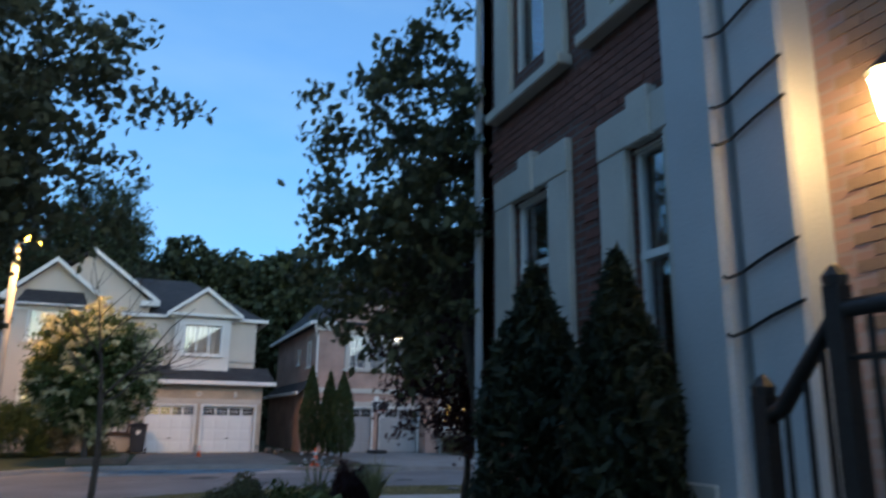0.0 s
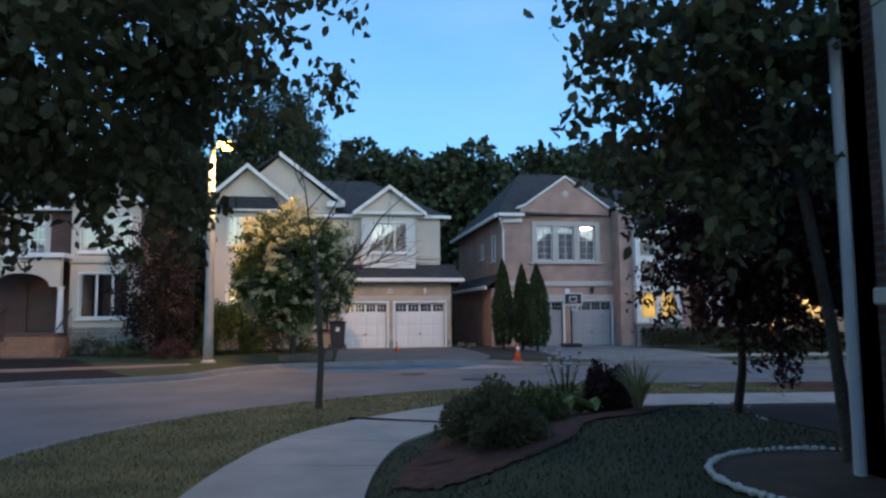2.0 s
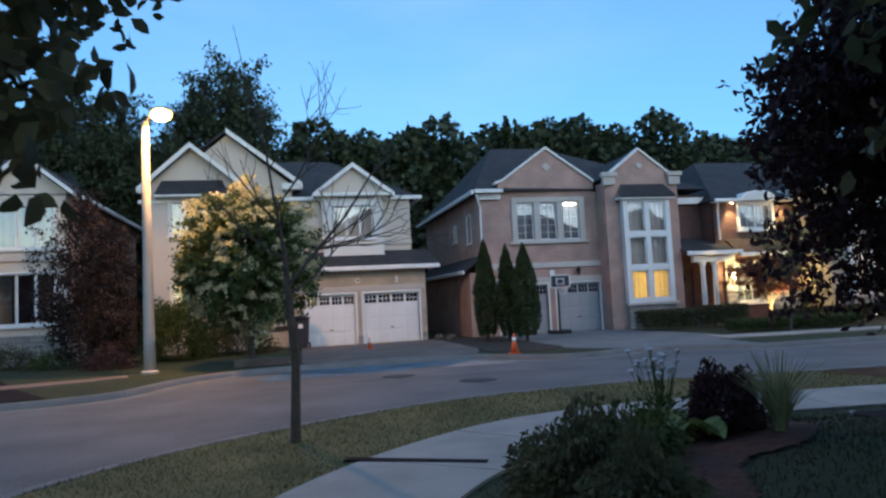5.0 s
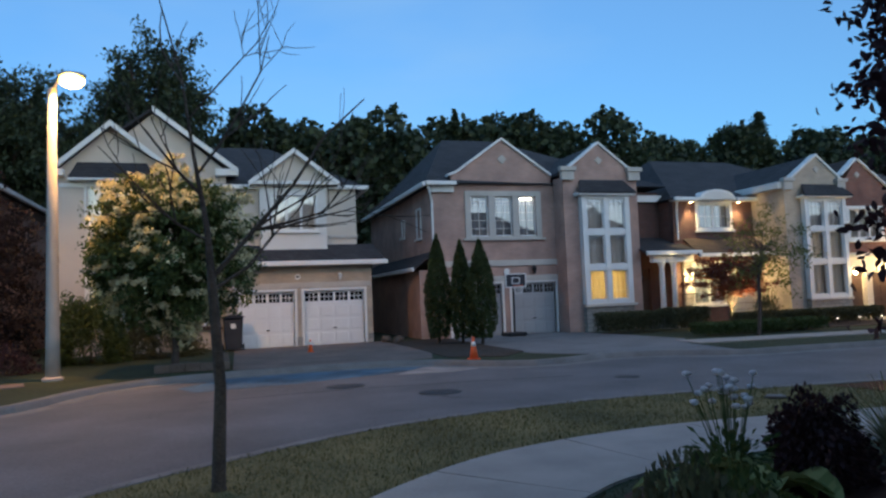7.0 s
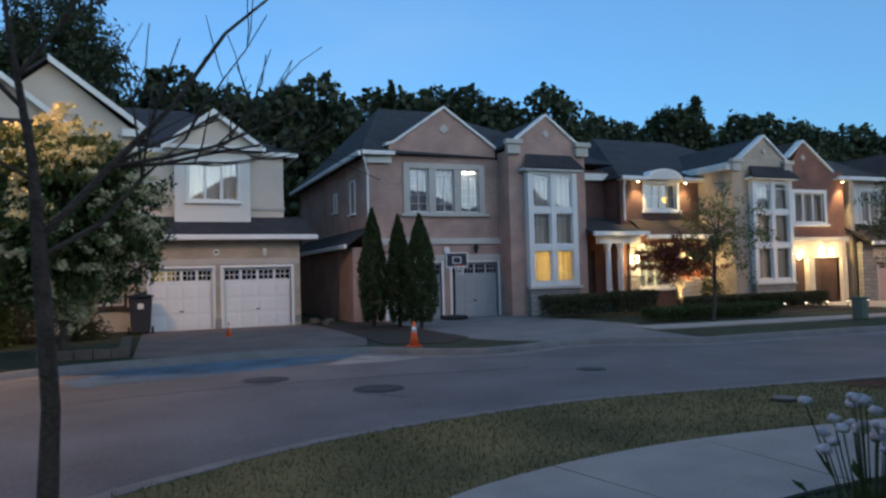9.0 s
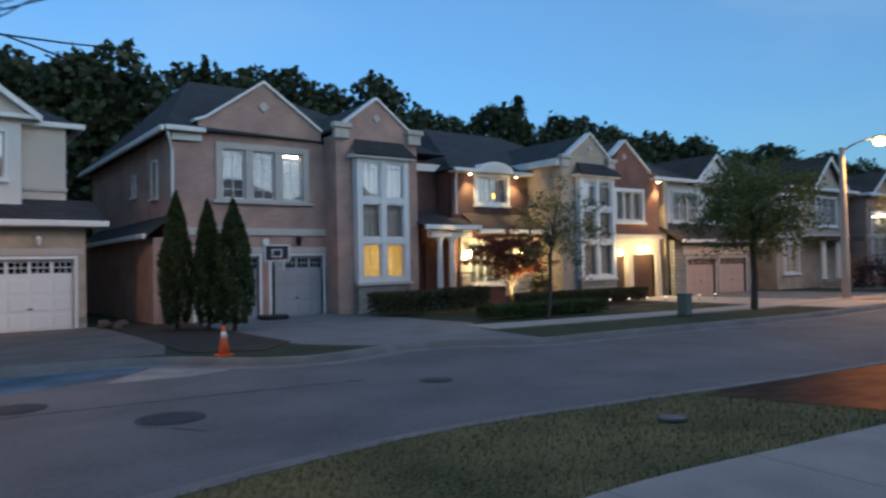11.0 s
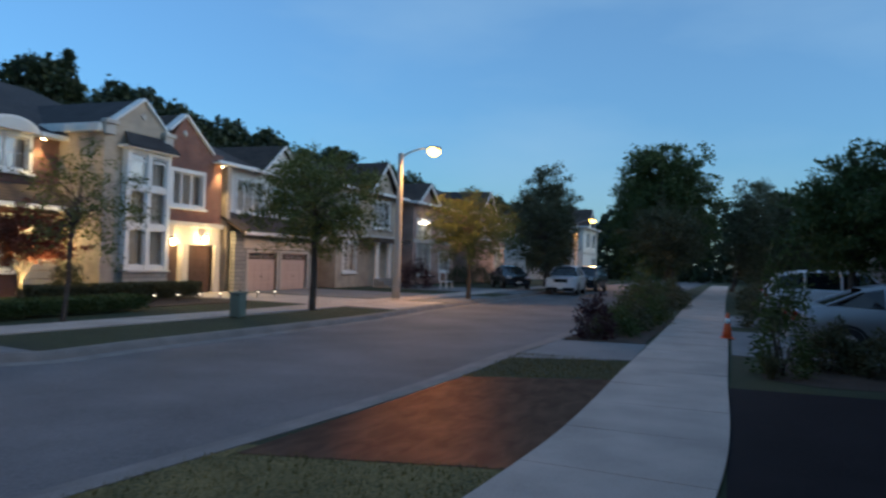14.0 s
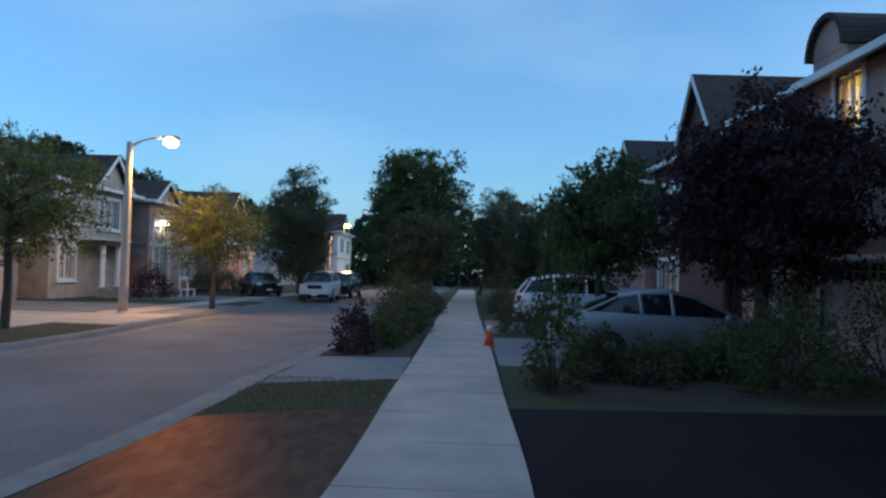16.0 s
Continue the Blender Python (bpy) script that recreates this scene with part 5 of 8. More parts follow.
W1 = lambda a, b, z0, z1, c=2, r=3, cur=CURTAIN, ar=False: (a, b, z0, z1, c, r, cur, ar)
h5 = plain_house(37.2, 45.4, 31.6, "-y", BRICK_BEIGE, SHINGLE_BROWN, "grey-white far house with white porch columns and low steps",
                 5.5, [(40.8, 44.6, 7.2)], [W1(38.0, 39.6, 3.6, 5.0), W1(41.6, 43.8, 3.5, 5.0, 3), W1(38.0, 39.4, 0.9, 2.4)])
for u in (40.2, 41.8):
    part("column", Mesh().lathe(u, 30.6, [(0.2, 0), (0.2, 0.5), (0.13, 0.55), (0.12, 2.4), (0.18, 2.55)], 12), TRIM, h5)
part("porch_roof", Mesh().box(39.8, 44.4, 30.3, 31.6, 2.55, 2.8), SHINGLE_BROWN, h5)
for k in range(3):
    part("step", Mesh().box(39.8, 42.4, 29.6 + 0.32 * k, 30.6, 0.17 * k, 0.17 * k + 0.17), STONE_GREY, h5, bevel=0.015)
h6 = plain_house(46.4, 54.5, 31.0, "-y", BRICK_TAN, SHINGLE_BROWN, "tan brick far house with a tall narrow white bay",
                 5.4, [(46.6, 50.2, 6.6)], [W1(47.1, 49.4, 0.7, 4.25, 2, 6), W1(51.4, 53.4, 3.5, 4.8), W1(51.4, 53.4, 0.9, 2.2)])
tl = thing("bay_lamp", 48.2, 30.9, 4.1, "small bright lamp over a tall bay window", "lamp")
part("bulb", Mesh().box(47.75, 48.75, 30.78, 30.84, 4.05, 4.15), LAMP_PALE, tl)
h7 = plain_house(57, 66, 30.2, "-y", BRICK_TAN, SHINGLE, "far tan brick house half hidden by trees", 5.5, [(58, 62, 7.2)], [W1(58.6, 61.2, 3.5, 5.0), W1(63, 65, 3.5, 5.0), W1(63, 65, 0.9, 2.4)])
h8 = plain_house(78, 88, 25.0, "-y", STUCCO_PALE, SHINGLE_BROWN, "far cream house at the bend of the street", 5.6, [(79, 83, 7.4)], [W1(79.6, 82, 3.5, 5.0), W1(84, 86.5, 3.5, 5.0), W1(84, 86.5, 0.9, 2.4)])
wall(h8, "end_wall", "-x", 77.9, 25.2, 36.8, 0, 5.6, STUCCO_PALE, [(26.2, 27.6, 3.4, 4.8), (29.2, 30.6, 3.4, 4.8), (26.2, 27.6, 0.8, 2.2)], thick=0.1)
for a, z in ((26.2, 3.4), (29.2, 3.4), (26.2, 0.8)):
    window(h8, "-x", 77.9, a, a + 1.4, z, z + 1.4, 2, 2, 0.12, curtain=BLIND)

# the beige house with the arched porch and terracotta steps
h0 = house("house", -12, 34, "beige and brown brick house with an arched porch and terracotta steps")
Y = 34.0
wall(h0, "bay_front", "-y", Y, -11.3, -8.6, 0, 6.2, STUCCO, [(-10.9, -9.0, 4.25, 5.75), (-10.9, -9.0, 1.5, 3.3)])
wall(h0, "bay_side", "+x", -8.6, Y + 0.25, 36, 0, 6.2, BRICK_TAN)
wall(h0, "bay_side", "-x", -11.3, Y + 0.25, 36, 0, 6.2, STUCCO)
window(h0, "-y", Y, -10.9, -9.0, 4.25, 5.75, 3, 2, 0.07, curtain=BLIND, bars=False)
window(h0, "-y", Y, -10.9, -9.0, 1.5, 3.3, 3, 3, 0.07, curtain=None, bars=False)
band(h0, "belt_band", "-y", Y, -11.35, -8.5, 3.75, 4.0, 0.1)
band(h0, "stone_base", "-y", Y, -11.3, -8.6, 0, 1.1, 0.06, STONE_GREY)
wall(h0, "brick_front", "-y", 35.2, -19, -11.3, 0, 6.1, BRICK_RED, [(-14.1, -12.75, 4.0, 5.7), (-13.4, -12.3, 0.9, 3.0)])
window(h0, "-y", 35.2, -14.1, -12.75, 4.0, 5.7, 2, 4, 0.22, trim=STONE_TRIM, curtain=BLIND, arch=True)
part("front_door", Mesh().box(-13.4, -12.3, 35.3, 35.36, 0.9, 3.0), WOOD_DARK, h0, "dark front door", bevel=0.01)
m = Mesh()
arch = [(-12.9 + 1.1 * math.cos(math.pi * i / 10), 2.75 + 0.55 * math.sin(math.pi * i / 10)) for i in range(11)]
m.prism([(-14.6, 33.2, 3.9), (-14.6, 33.2, 2.75), (-14.0, 33.2, 2.75)] + [(x, 33.2, z) for x, z in reversed(arch)] + [(-11.5, 33.2, 2.75), (-11.4, 33.2, 2.75), (-11.4, 33.2, 3.9)], (0, 0.3, 0))
part("porch_arch", m, STUCCO, h0)
part("porch_cornice", Mesh().box(-14.8, -11.2, 33.0, 35.2, 3.9, 4.1), TRIM, h0, bevel=0.02)
for u in (-14.4, -11.42):
    part("column", Mesh().lathe(u, 33.35, [(0.17, 0.9), (0.17, 1.0), (0.13, 1.05), (0.11, 2.6), (0.16, 2.75)], 14), TRIM, h0)
part("porch_floor", Mesh().box(-14.8, -11.3, 33.0, 35.2, 0, 0.9), BRICK_RED, h0)
for k in range(5):
    part("step", Mesh().box(-13.2, -10.9 + 0.05 * k, 32.7 - 0.32 * k, 33.0 - 0.32 * k + 0.02, 0, 0.75 - 0.16 * k), TERRACOTTA, h0, "terracotta brick step", bevel=0.015)
for x in (-13.3, -10.85):
    m = Mesh()
    m.tube([(x, 33.0, 1.85), (x, 31.3, 1.0)], 0.025, 6)
    for k in range(9):
        y = 33.0 - 0.2 * k
        m.tube([(x, y, 0.85 - 0.085 * k * 1.2), (x, y, 1.83 - 0.1 * k)], 0.012, 5)
    part("stair_rail", m, METAL_DARK, h0, "black iron stair rail")
hip_roof(h0, -19.4, -8.2, 34.8, 47, 6.2, 8.9, -15.5, -12, 41, SHINGLE_BROWN)
gable_roof(h0, -11.7, 6.1, -9.95, 7.5, -8.2, 6.1, Y, 40, SHINGLE_BROWN, 0.3)
wall(h0, "front_gable", "-y", Y, -11.3, -8.6, 6.15, 6.2, STUCCO, gable=[(-11.4, 6.2), (-8.5, 6.2), (-9.95, 7.4)])
rake_boards(h0, [(-11.75, 6.16), (-9.95, 7.62), (-8.15, 6.16)], Y - 0.42, Y - 0.3, 0.16)
shell(h0, -19, -8.61, 35.2, 46.6, 6.15, BRICK_TAN)
tagged(h0, group="houses across the street")
plain_house(-34, -23, 30, "-y", BRICK_TAN, SHINGLE, "brown brick house behind dark trees", 5.7, [(-32, -28, 7.4)], [W1(-31.5, -28.5, 3.6, 5.1), W1(-27, -24.5, 3.6, 5.1)])

# houses on the walker's side, beyond the car
r1 = plain_house(17.6, 26.2, 5.0, "+y", BRICK_TAN, SHINGLE_BROWN, "dark brick house with an arched lit upper window", 6.4, [], [W1(20.1, 21.2, 5.0, 6.35, 2, 2, CURTAIN_WARM, True), W1(23.4, 25.2, 4.0, 5.6), W1(23.4, 25.2, 0.9, 2.5)], 3.0, (18.2, 21.8, 0, 2.2, DOOR_GREY))
m = Mesh()
arc = [(20.65 + 0.7 * math.cos(math.pi * i / 12), 6.7 + 0.75 * math.sin(math.pi * i / 12)) for i in range(13)]
m.prism([(x, 5.45, z) for x, z in arc], (0, -2.5, 0))
m.box(19.95, 21.35, 4.9, 5.44, 6.36, 6.7)
part("arched_dormer", m, BRICK_TAN, r1)
m = Mesh()
outer = [(20.65 + (x - 20.65) * 1.16, 6.7 + (z - 6.7) * 1.16) for x, z in arc]
m.prism([(x, 5.6, z) for x, z in arc] + [(x, 5.6, z) for x, z in reversed(outer)], (0, -2.6, 0))
part("dormer_roof", m, SHINGLE_BROWN, r1)
m = Mesh().box(20.0, 21.3, 3.4, 3.5, 4.9, 6.5)
m.box(19.9, 20.0, 3.4, 4.7, 4.9, 6.5).box(21.3, 21.4, 3.4, 4.7, 4.9, 6.5)
part("lit_room", m, STUCCO, r1)
point_lamp("room_light", 20.65, 4.2, 5.7, 12, (1.0, 0.75, 0.35), 0.15)
r2 = plain_house(27.4, 35.6, 5.0, "+y", BRICK_RED, SHINGLE_BROWN, "dark brick house with a steep side gable roof", 6.2, [(28.0, 31.6, 8.6)], [W1(28.6, 30.6, 4.0, 5.4), W1(32.2, 34.6, 4.0, 5.4), W1(32.2, 34.6, 0.9, 2.4)], 2.9)
r3 = plain_house(37.2, 46, 4.9, "+y", BRICK_TAN, SHINGLE, "dark far house among trees", 6.0, [(38, 42, 8.2)], [W1(38.6, 41, 3.9, 5.4), W1(43, 45, 3.9, 5.4)], 2.8)
r4 = plain_house(50, 60, 4.5, "+y", BRICK_BEIGE, SHINGLE, "far beige house among trees", 5.8, [(51, 55, 7.8)], [W1(51.6, 54, 3.9, 5.4)], 2.6)
for r in (r1, r2, r3, r4):
    tagged(r, group="houses beside the sidewalk")

# unseen houses added behind the walker to block low sky and fill reflections
for x0, x1, yf in ((-34, -21, -3), (-36, -22.5, 13), (-14, -3, -62), (4, 15, -44)):
    tagged(plain_house(x0, x1, yf, "+y", BRICK_RED, SHINGLE, "dark brick house, unseen, added to block low sky", 5.8, [(x0 + 1, x0 + 5, 7.6)], [W1(x0 + 1.8, x0 + 4.2, 3.6, 5.0), W1(x1 - 4, x1 - 2, 3.6, 5.0)]), group="houses of the side street")

# the corner house beside the start, red brick with cast stone window surrounds
hc = house("house", 6, 3, "red brown brick corner house with stone surrounds and white columns")
X = 3.3
OPEN = [(5.6, 6.35, 2.0, 3.72), (3.95, 4.4, 1.5, 3.62), (5.6, 6.35, 5.15, 6.9), (3.95, 4.5, 5.15, 6.9)]
wall(hc, "brick_wall", "-x", X, 3.8, 7.15, 0, 7.6, BRICK_RED, OPEN)
for u0, u1, z0, z1 in OPEN:
    wdt = 0.36
    for ua, ub, za, zb, dd in ((u0 - wdt, u0, z0 - 0.3, z1, 0.07), (u1, u1 + wdt, z0 - 0.3, z1, 0.07), (u0 - wdt, u1 + wdt, z1, z1 + 0.32, 0.08)):
        part("surround_stone", fbox(Mesh(), "-x", X, ua, ub, 0, dd, za, zb), STONE_TRIM, hc, "pale cast stone surround", bevel=0.012)
    um = (u0 + u1) / 2
    part("keystone", fbox(Mesh(), "-x", X, um - 0.13, um + 0.13, 0.004, 0.11, z1 - 0.02, z1 + 0.4), STONE_TRIM, hc, bevel=0.012)
    window(hc, "-x", X, u0, u1, z0, z1, 1, 2, 0.0, curtain=None, sill=False, bars=False)
    m = Mesh()
    fbox(m, "-x", X, u0 - wdt - 0.05, u1 + wdt + 0.05, 0, 0.16, z0 - 0.42, z0 - 0.3)
    part("sill", m, STONE_TRIM, hc, bevel=0.015)
    m = Mesh()
    zm = z0 + (z1 - z0) * 0.6
    fbox(m, "-x", X, u0, u1, -0.12, -0.04, zm - 0.03, zm + 0.03)
    fbox(m, "-x", X, u0, u0 + 0.07, -0.12, -0.03, z0, z1)
    part("sash_bar", m, TRIM, hc)
wall(hc, "brick_wall", "+y", 7.15, X, 14.5, 0, 7.6, BRICK_RED)
wall(hc, "brick_wall", "+x", 14.5, -8, 6.9, 0, 7.6, BRICK_RED)
wall(hc, "brick_wall", "-y", -8.0, X + 1.4, 14.5, 0, 7.6, BRICK_RED)
hip_roof(hc, X - 0.5, 15, -8.4, 7.6, 7.6, 10.5, 6.5, 11, -0.5, SHINGLE)
part("downspout", Mesh().tube([(X - 0.08, 7.08, 7.5), (X - 0.09, 7.08, 4.0), (X - 0.08, 7.07, 0.1)], 0.045, 8), COLUMN_PAINT, hc, "dull grey downspout at the corner")
part("corner_column", Mesh().box(X - 0.14, X + 0.3, 3.36, 3.84, 0.95, 7.6), COLUMN_PAINT, hc, "white painted corner column", bevel=0.03)
part("corner_column", Mesh().box(X - 0.06, X + 0.3, 2.86, 3.3, 0.95, 7.6), COLUMN_PAINT, hc, "white painted corner column", bevel=0.03)
part("column_base", Mesh().box(X - 0.24, X + 0.4, 2.8, 3.94, 0.0, 1.1), STONE_TRIM, hc, bevel=0.03)
m = Mesh()
for k, z in enumerate((2.05, 2.4, 3.25, 3.5, 4.0, 4.6)):
    pts = [(X - 0.15, 3.36 + 0.0, z + 0.02), (X - 0.155, 3.32, z), (X - 0.09, 3.28, z + 0.03), (X - 0.085, 3.08, z + 0.1), (X - 0.08, 2.85, z + 0.16)]
    m.tube(pts, 0.012, 5)
part("light_string", m, METAL_DARK, hc, "dark cable wound round the column")
wall(hc, "porch_wall", "-x", X + 0.2, -8, 2.86, 0, 7.6, BRICK_TAN)
part("porch_floor", Mesh().box(2.45, X + 0.2, -8, 2.05, 0, 1.1), STONE_GREY, hc, bevel=0.02)
for k in range(3):
    part("step", Mesh().box(2.5, X + 0.2, 2.05, 2.05 + 0.26 * (3 - k), 0.0 if k == 0 else 0.28 * k, 0.28 * (k + 1)), STONE_GREY, hc, bevel=0.015)
rl = thing("porch_railing", 2.62, 1.5, 0, "black iron porch railing with knobbed posts", "railing")
part("post", Mesh().box(2.58, 2.66, 2.56, 2.64, 0.28, 1.68).lathe(2.62, 2.6, [(0.05, 1.68), (0.055, 1.72), (0.025, 1.76), (0.001, 1.78)], 8), METAL_DARK, rl)
part("post", Mesh().box(2.58, 2.66, 2.12, 2.2, 0.8, 2.12).lathe(2.62, 2.16, [(0.05, 2.12), (0.055, 2.16), (0.025, 2.2), (0.001, 2.22)], 8), METAL_DARK, rl)
part("hand_rail", Mesh().tube([(2.62, 2.6, 1.58), (2.62, 2.5, 1.62), (2.62, 2.16, 2.02), (2.62, -2.0, 2.04)], 0.04, 8), METAL_DARK, rl, smooth=True)
part("bottom_rail", Mesh().tube([(2.62, 2.16, 1.22), (2.62, -2.0, 1.22)], 0.018, 6), METAL_DARK, rl)
part("mid_rail", Mesh().tube([(2.62, 2.16, 1.82), (2.62, -2.0, 1.82)], 0.014, 6), METAL_DARK, rl)
for k in range(26):
    y = 2.02 - 0.13 * k
    part("baluster", Mesh().box(2.61, 2.63, y - 0.01, y + 0.01, 1.12, 2.02), METAL_DARK, rl)
for y, z0, z1 in ((2.48, 0.4, 1.6), (2.36, 0.5, 1.74), (2.26, 0.7, 1.86)):
    part("baluster", Mesh().box(2.61, 2.63, y - 0.01, y + 0.01, z0, z1), METAL_DARK, rl)
sconce(X + 0.2, 2.3, 3.2, "-x", "lit wall lantern on the porch brick", 2.2, (1.0, 0.52, 0.13))


# ---- street furniture ----
def street_lamp(x, y, h, arm_dx, arm_dy, label, watts, leaning=0.0, reach=0.0):
    """A tapered concrete pole with a curved bracket arm and a cobra-head luminaire."""
    t = thing("street_lamp", x, y, 0, label, "street lamp", "street lamps")
    part("pole", Mesh().lathe(x, y, [(0.17, -0.05), (0.15, 1.0), (0.125, 4.0), (0.1, h)], 12), POLE_CONC, t, smooth=True)
    part("base_collar", Mesh().lathe(x, y, [(0.24, -0.05), (0.24, 0.05), (0.18, 0.09)], 12), CONCRETE, t)
    part("pole_cap", Mesh().lathe(x, y, [(0.11, h), (0.11, h + 0.05), (0.03, h + 0.1)], 12), METAL_GREY, t)
    L = math.hypot(arm_dx, arm_dy)
    ux, uy = arm_dx / L, arm_dy / L
    end = (x + arm_dx, y + arm_dy, h + 0.32)
    part("arm", Mesh().tube([(x, y, h - 0.12), (x + arm_dx * 0.3, y + arm_dy * 0.3, h + 0.12), (x + arm_dx * 0.7, y + arm_dy * 0.7, h + 0.28), end], [0.04, 0.036, 0.032, 0.03], 8), METAL_GREY, t, smooth=True)
    hx, hy = end[0] + ux * 0.3, end[1] + uy * 0.3
    head = Mesh().blob(hx, hy, end[2] + 0.02, 0.34 if abs(ux) > abs(uy) else 0.17, 0.17 if abs(ux) > abs(uy) else 0.34, 0.1, 0.0)
    part("lamp_head", head, METAL_GREY, t, smooth=True)
    # lens made larger than a real one, its size standing in for glare
    part("lens", Mesh().blob(hx, hy, end[2] - 0.11, 0.29, 0.25, 0.19, 0.0), LAMP_HPS, t, "glowing amber lens, enlarged to include its glare", smooth=True)
    d = spot_lamp("sodium_light", (hx, hy, end[2] - 0.3), (hx, hy, 0), watts, HPS, 168, 0.12)
    d.data.spot_blend = 0.25
    return t


street_lamp(-4.6, 27.0, 7.0, 0.22, -0.12, "tall concrete street lamp glowing amber beside a cream house", 580)
street_lamp(29.3, 24.6, 5.75, 0.45, -0.9, "concrete street lamp on a curved arm, glowing amber", 480)
street_lamp(66, 23.8, 5.2, -0.3, -1.2, "distant street lamp glowing amber among trees", 480)


def traffic_cone(x, y, h, label):
    t = thing("traffic_cone", x, y, 0.014, label, "traffic cone", "traffic cones")
    w = 0.25 * h
    part("base", Mesh().box(x - w, x + w, y - w, y + w, 0.014, 0.045), ORANGE, t, bevel=0.012)
    part("cone", Mesh().lathe(x, y, [(0.19 * h, 0.045), (0.13 * h, 0.44 * h), (0.09 * h, 0.68 * h), (0.042 * h, h), (0.02 * h, 1.005 * h)], 16), ORANGE, t, smooth=True)
    part("reflective_band", Mesh().lathe(x, y, [(0.112 * h, 0.6 * h), (0.078 * h, 0.8 * h)], 16), WHITE_BAND, t, "white reflective band", smooth=True)


traffic_cone(5.35, 25.1, 0.58, "orange traffic cone with white band on the verge of a driveway")
traffic_cone(21.7, 12.65, 0.62, "small orange traffic cone at the edge of the sidewalk")
traffic_cone(2.0, 31.5, 0.42, "small faded orange cone on a driveway")

# cracks and seams in the asphalt
for pts in ([(2.6, 20.25), (2.9, 19.95), (3.15, 19.5)], [(-1.2, 21.6), (0.9, 21.9), (3.6, 21.75), (6.2, 21.4)]):
    line = smooth_line(pts, 0.25)
    m = Mesh()
    for k, (a, b) in enumerate(zip(line, line[1:])):
        w = 0.012 + 0.012 * abs(math.sin(k * 1.7))
        m.face([(a.x, a.y - w, -0.1185), (b.x, b.y - w, -0.1185), (b.x + 0.01, b.y + w, -0.1185), (a.x + 0.01, a.y + w, -0.1185)])
    structure("road_crack", m, DRIVE_DARK, "thin dark crack in the worn asphalt", "road crack")

# manhole lids and the valve cover
def lid(x, y, r, label):
    m = Mesh().lathe(x, y, [(r + 0.06, -0.13), (r + 0.06, -0.114), (r, -0.112), (r, -0.108), (r * 0.8, -0.106)], 24)
    tagged(link_mesh("manhole_cover", m, IRON_LID, None, loc=(x, y, -0.12)), label, "manhole cover", "manhole covers")


lid(3.05, 20.5, 0.34, "round dark iron manhole cover set in the asphalt")
lid(1.65, 22.5, 0.34, "round dark iron manhole cover set in the asphalt")
lid(7.0, 20.6, 0.2, "small round iron valve lid in the asphalt")
vb = thing("valve_box", 6.72, 16.2, 0, "small dark utility lid standing proud in dry grass", "utility cover")
part("rim", Mesh().lathe(6.72, 16.2, [(0.15, -0.02), (0.15, 0.02), (0.13, 0.03)], 16), IRON_LID, vb)
part("cover", Mesh().lathe(6.72, 16.2, [(0.13, 0.028), (0.13, 0.042), (0.03, 0.044)], 16), KERB, vb)
tb = thing("utility_box", 19.03, 24.6, 0, "green metal utility box on the grass verge", "utility box")
part("body", Mesh().box(18.87, 19.19, 24.44, 24.76, 0, 0.6), PLASTIC_GREEN, tb, bevel=0.03)
part("lid", Mesh().box(18.84, 19.22, 24.41, 24.79, 0.6, 0.66), PLASTIC_GREEN, tb, bevel=0.02)

# wheelie bin
wb = thing("wheelie_bin", -0.35, 34.6, 0, "dark wheelie bin beside a white garage door", "bin")
m = Mesh()
m.prism([(-0.58, 34.3, 0.06), (-0.12, 34.3, 0.06), (-0.06, 34.3, 1.02), (-0.64, 34.3, 1.02)], (0, 0.62, 0))
part("body", m, PLASTIC_DARK, wb, bevel=0.025)
m = Mesh()
m.prism([(-0.68, 34.22, 1.02), (-0.02, 34.22, 1.02), (-0.02, 34.22, 1.06), (-0.35, 34.22, 1.14), (-0.68, 34.22, 1.06)], (0, 0.74, 0))
part("lid", m, PLASTIC_DARK, wb, bevel=0.012)
for x in (-0.64, -0.06):
    part("wheel", Mesh().tube([(x - 0.03, 34.85, 0.1), (x + 0.03, 34.85, 0.1)], 0.1, 12), RUBBER, wb)
part("label_patch", Mesh().box(-0.42, -0.28, 34.285, 34.294, 0.7, 0.85), TRIM, wb)

wb.scale = (1.2, 1.1, 1.15)

# low stone wall and loose stones by the cream house
gw = thing("garden_wall", -1.4, 27.0, 0, "low grey stone wall edging a lawn beside a driveway", "garden wall")
for k in range(5):
    a = -2.35 + 0.36 * k
    part("stone", Mesh().box(a, a + 0.35, 26.9 + 0.01 * (k % 2), 27.15, 0.0, 0.2 + 0.01 * (k % 3)), WALL_STONE, gw, bevel=0.015)
for k in range(8):
    b = 27.2 + 0.42 * k
    part("stone", Mesh().box(-0.8, -0.56, b, b + 0.41, 0.0, 0.2 + 0.01 * (k % 2)), WALL_STONE, gw, bevel=0.015)
for k, (x, y, q) in enumerate(((5.2, 34.6, 0.2), (5.5, 34.2, 0.15), (5.75, 34.7, 0.17), (5.4, 33.7, 0.11))):
    tagged(link_mesh("boulder", Mesh().blob(x, y, q * 0.6, q, q * 0.85, q * 0.75, 0.5, k + 3, 7, 10), WALL_STONE, None, smooth=True, loc=(x, y, 0)), "rough brown-grey boulder beside a garage wall", "stone", "loose stones by the garage")

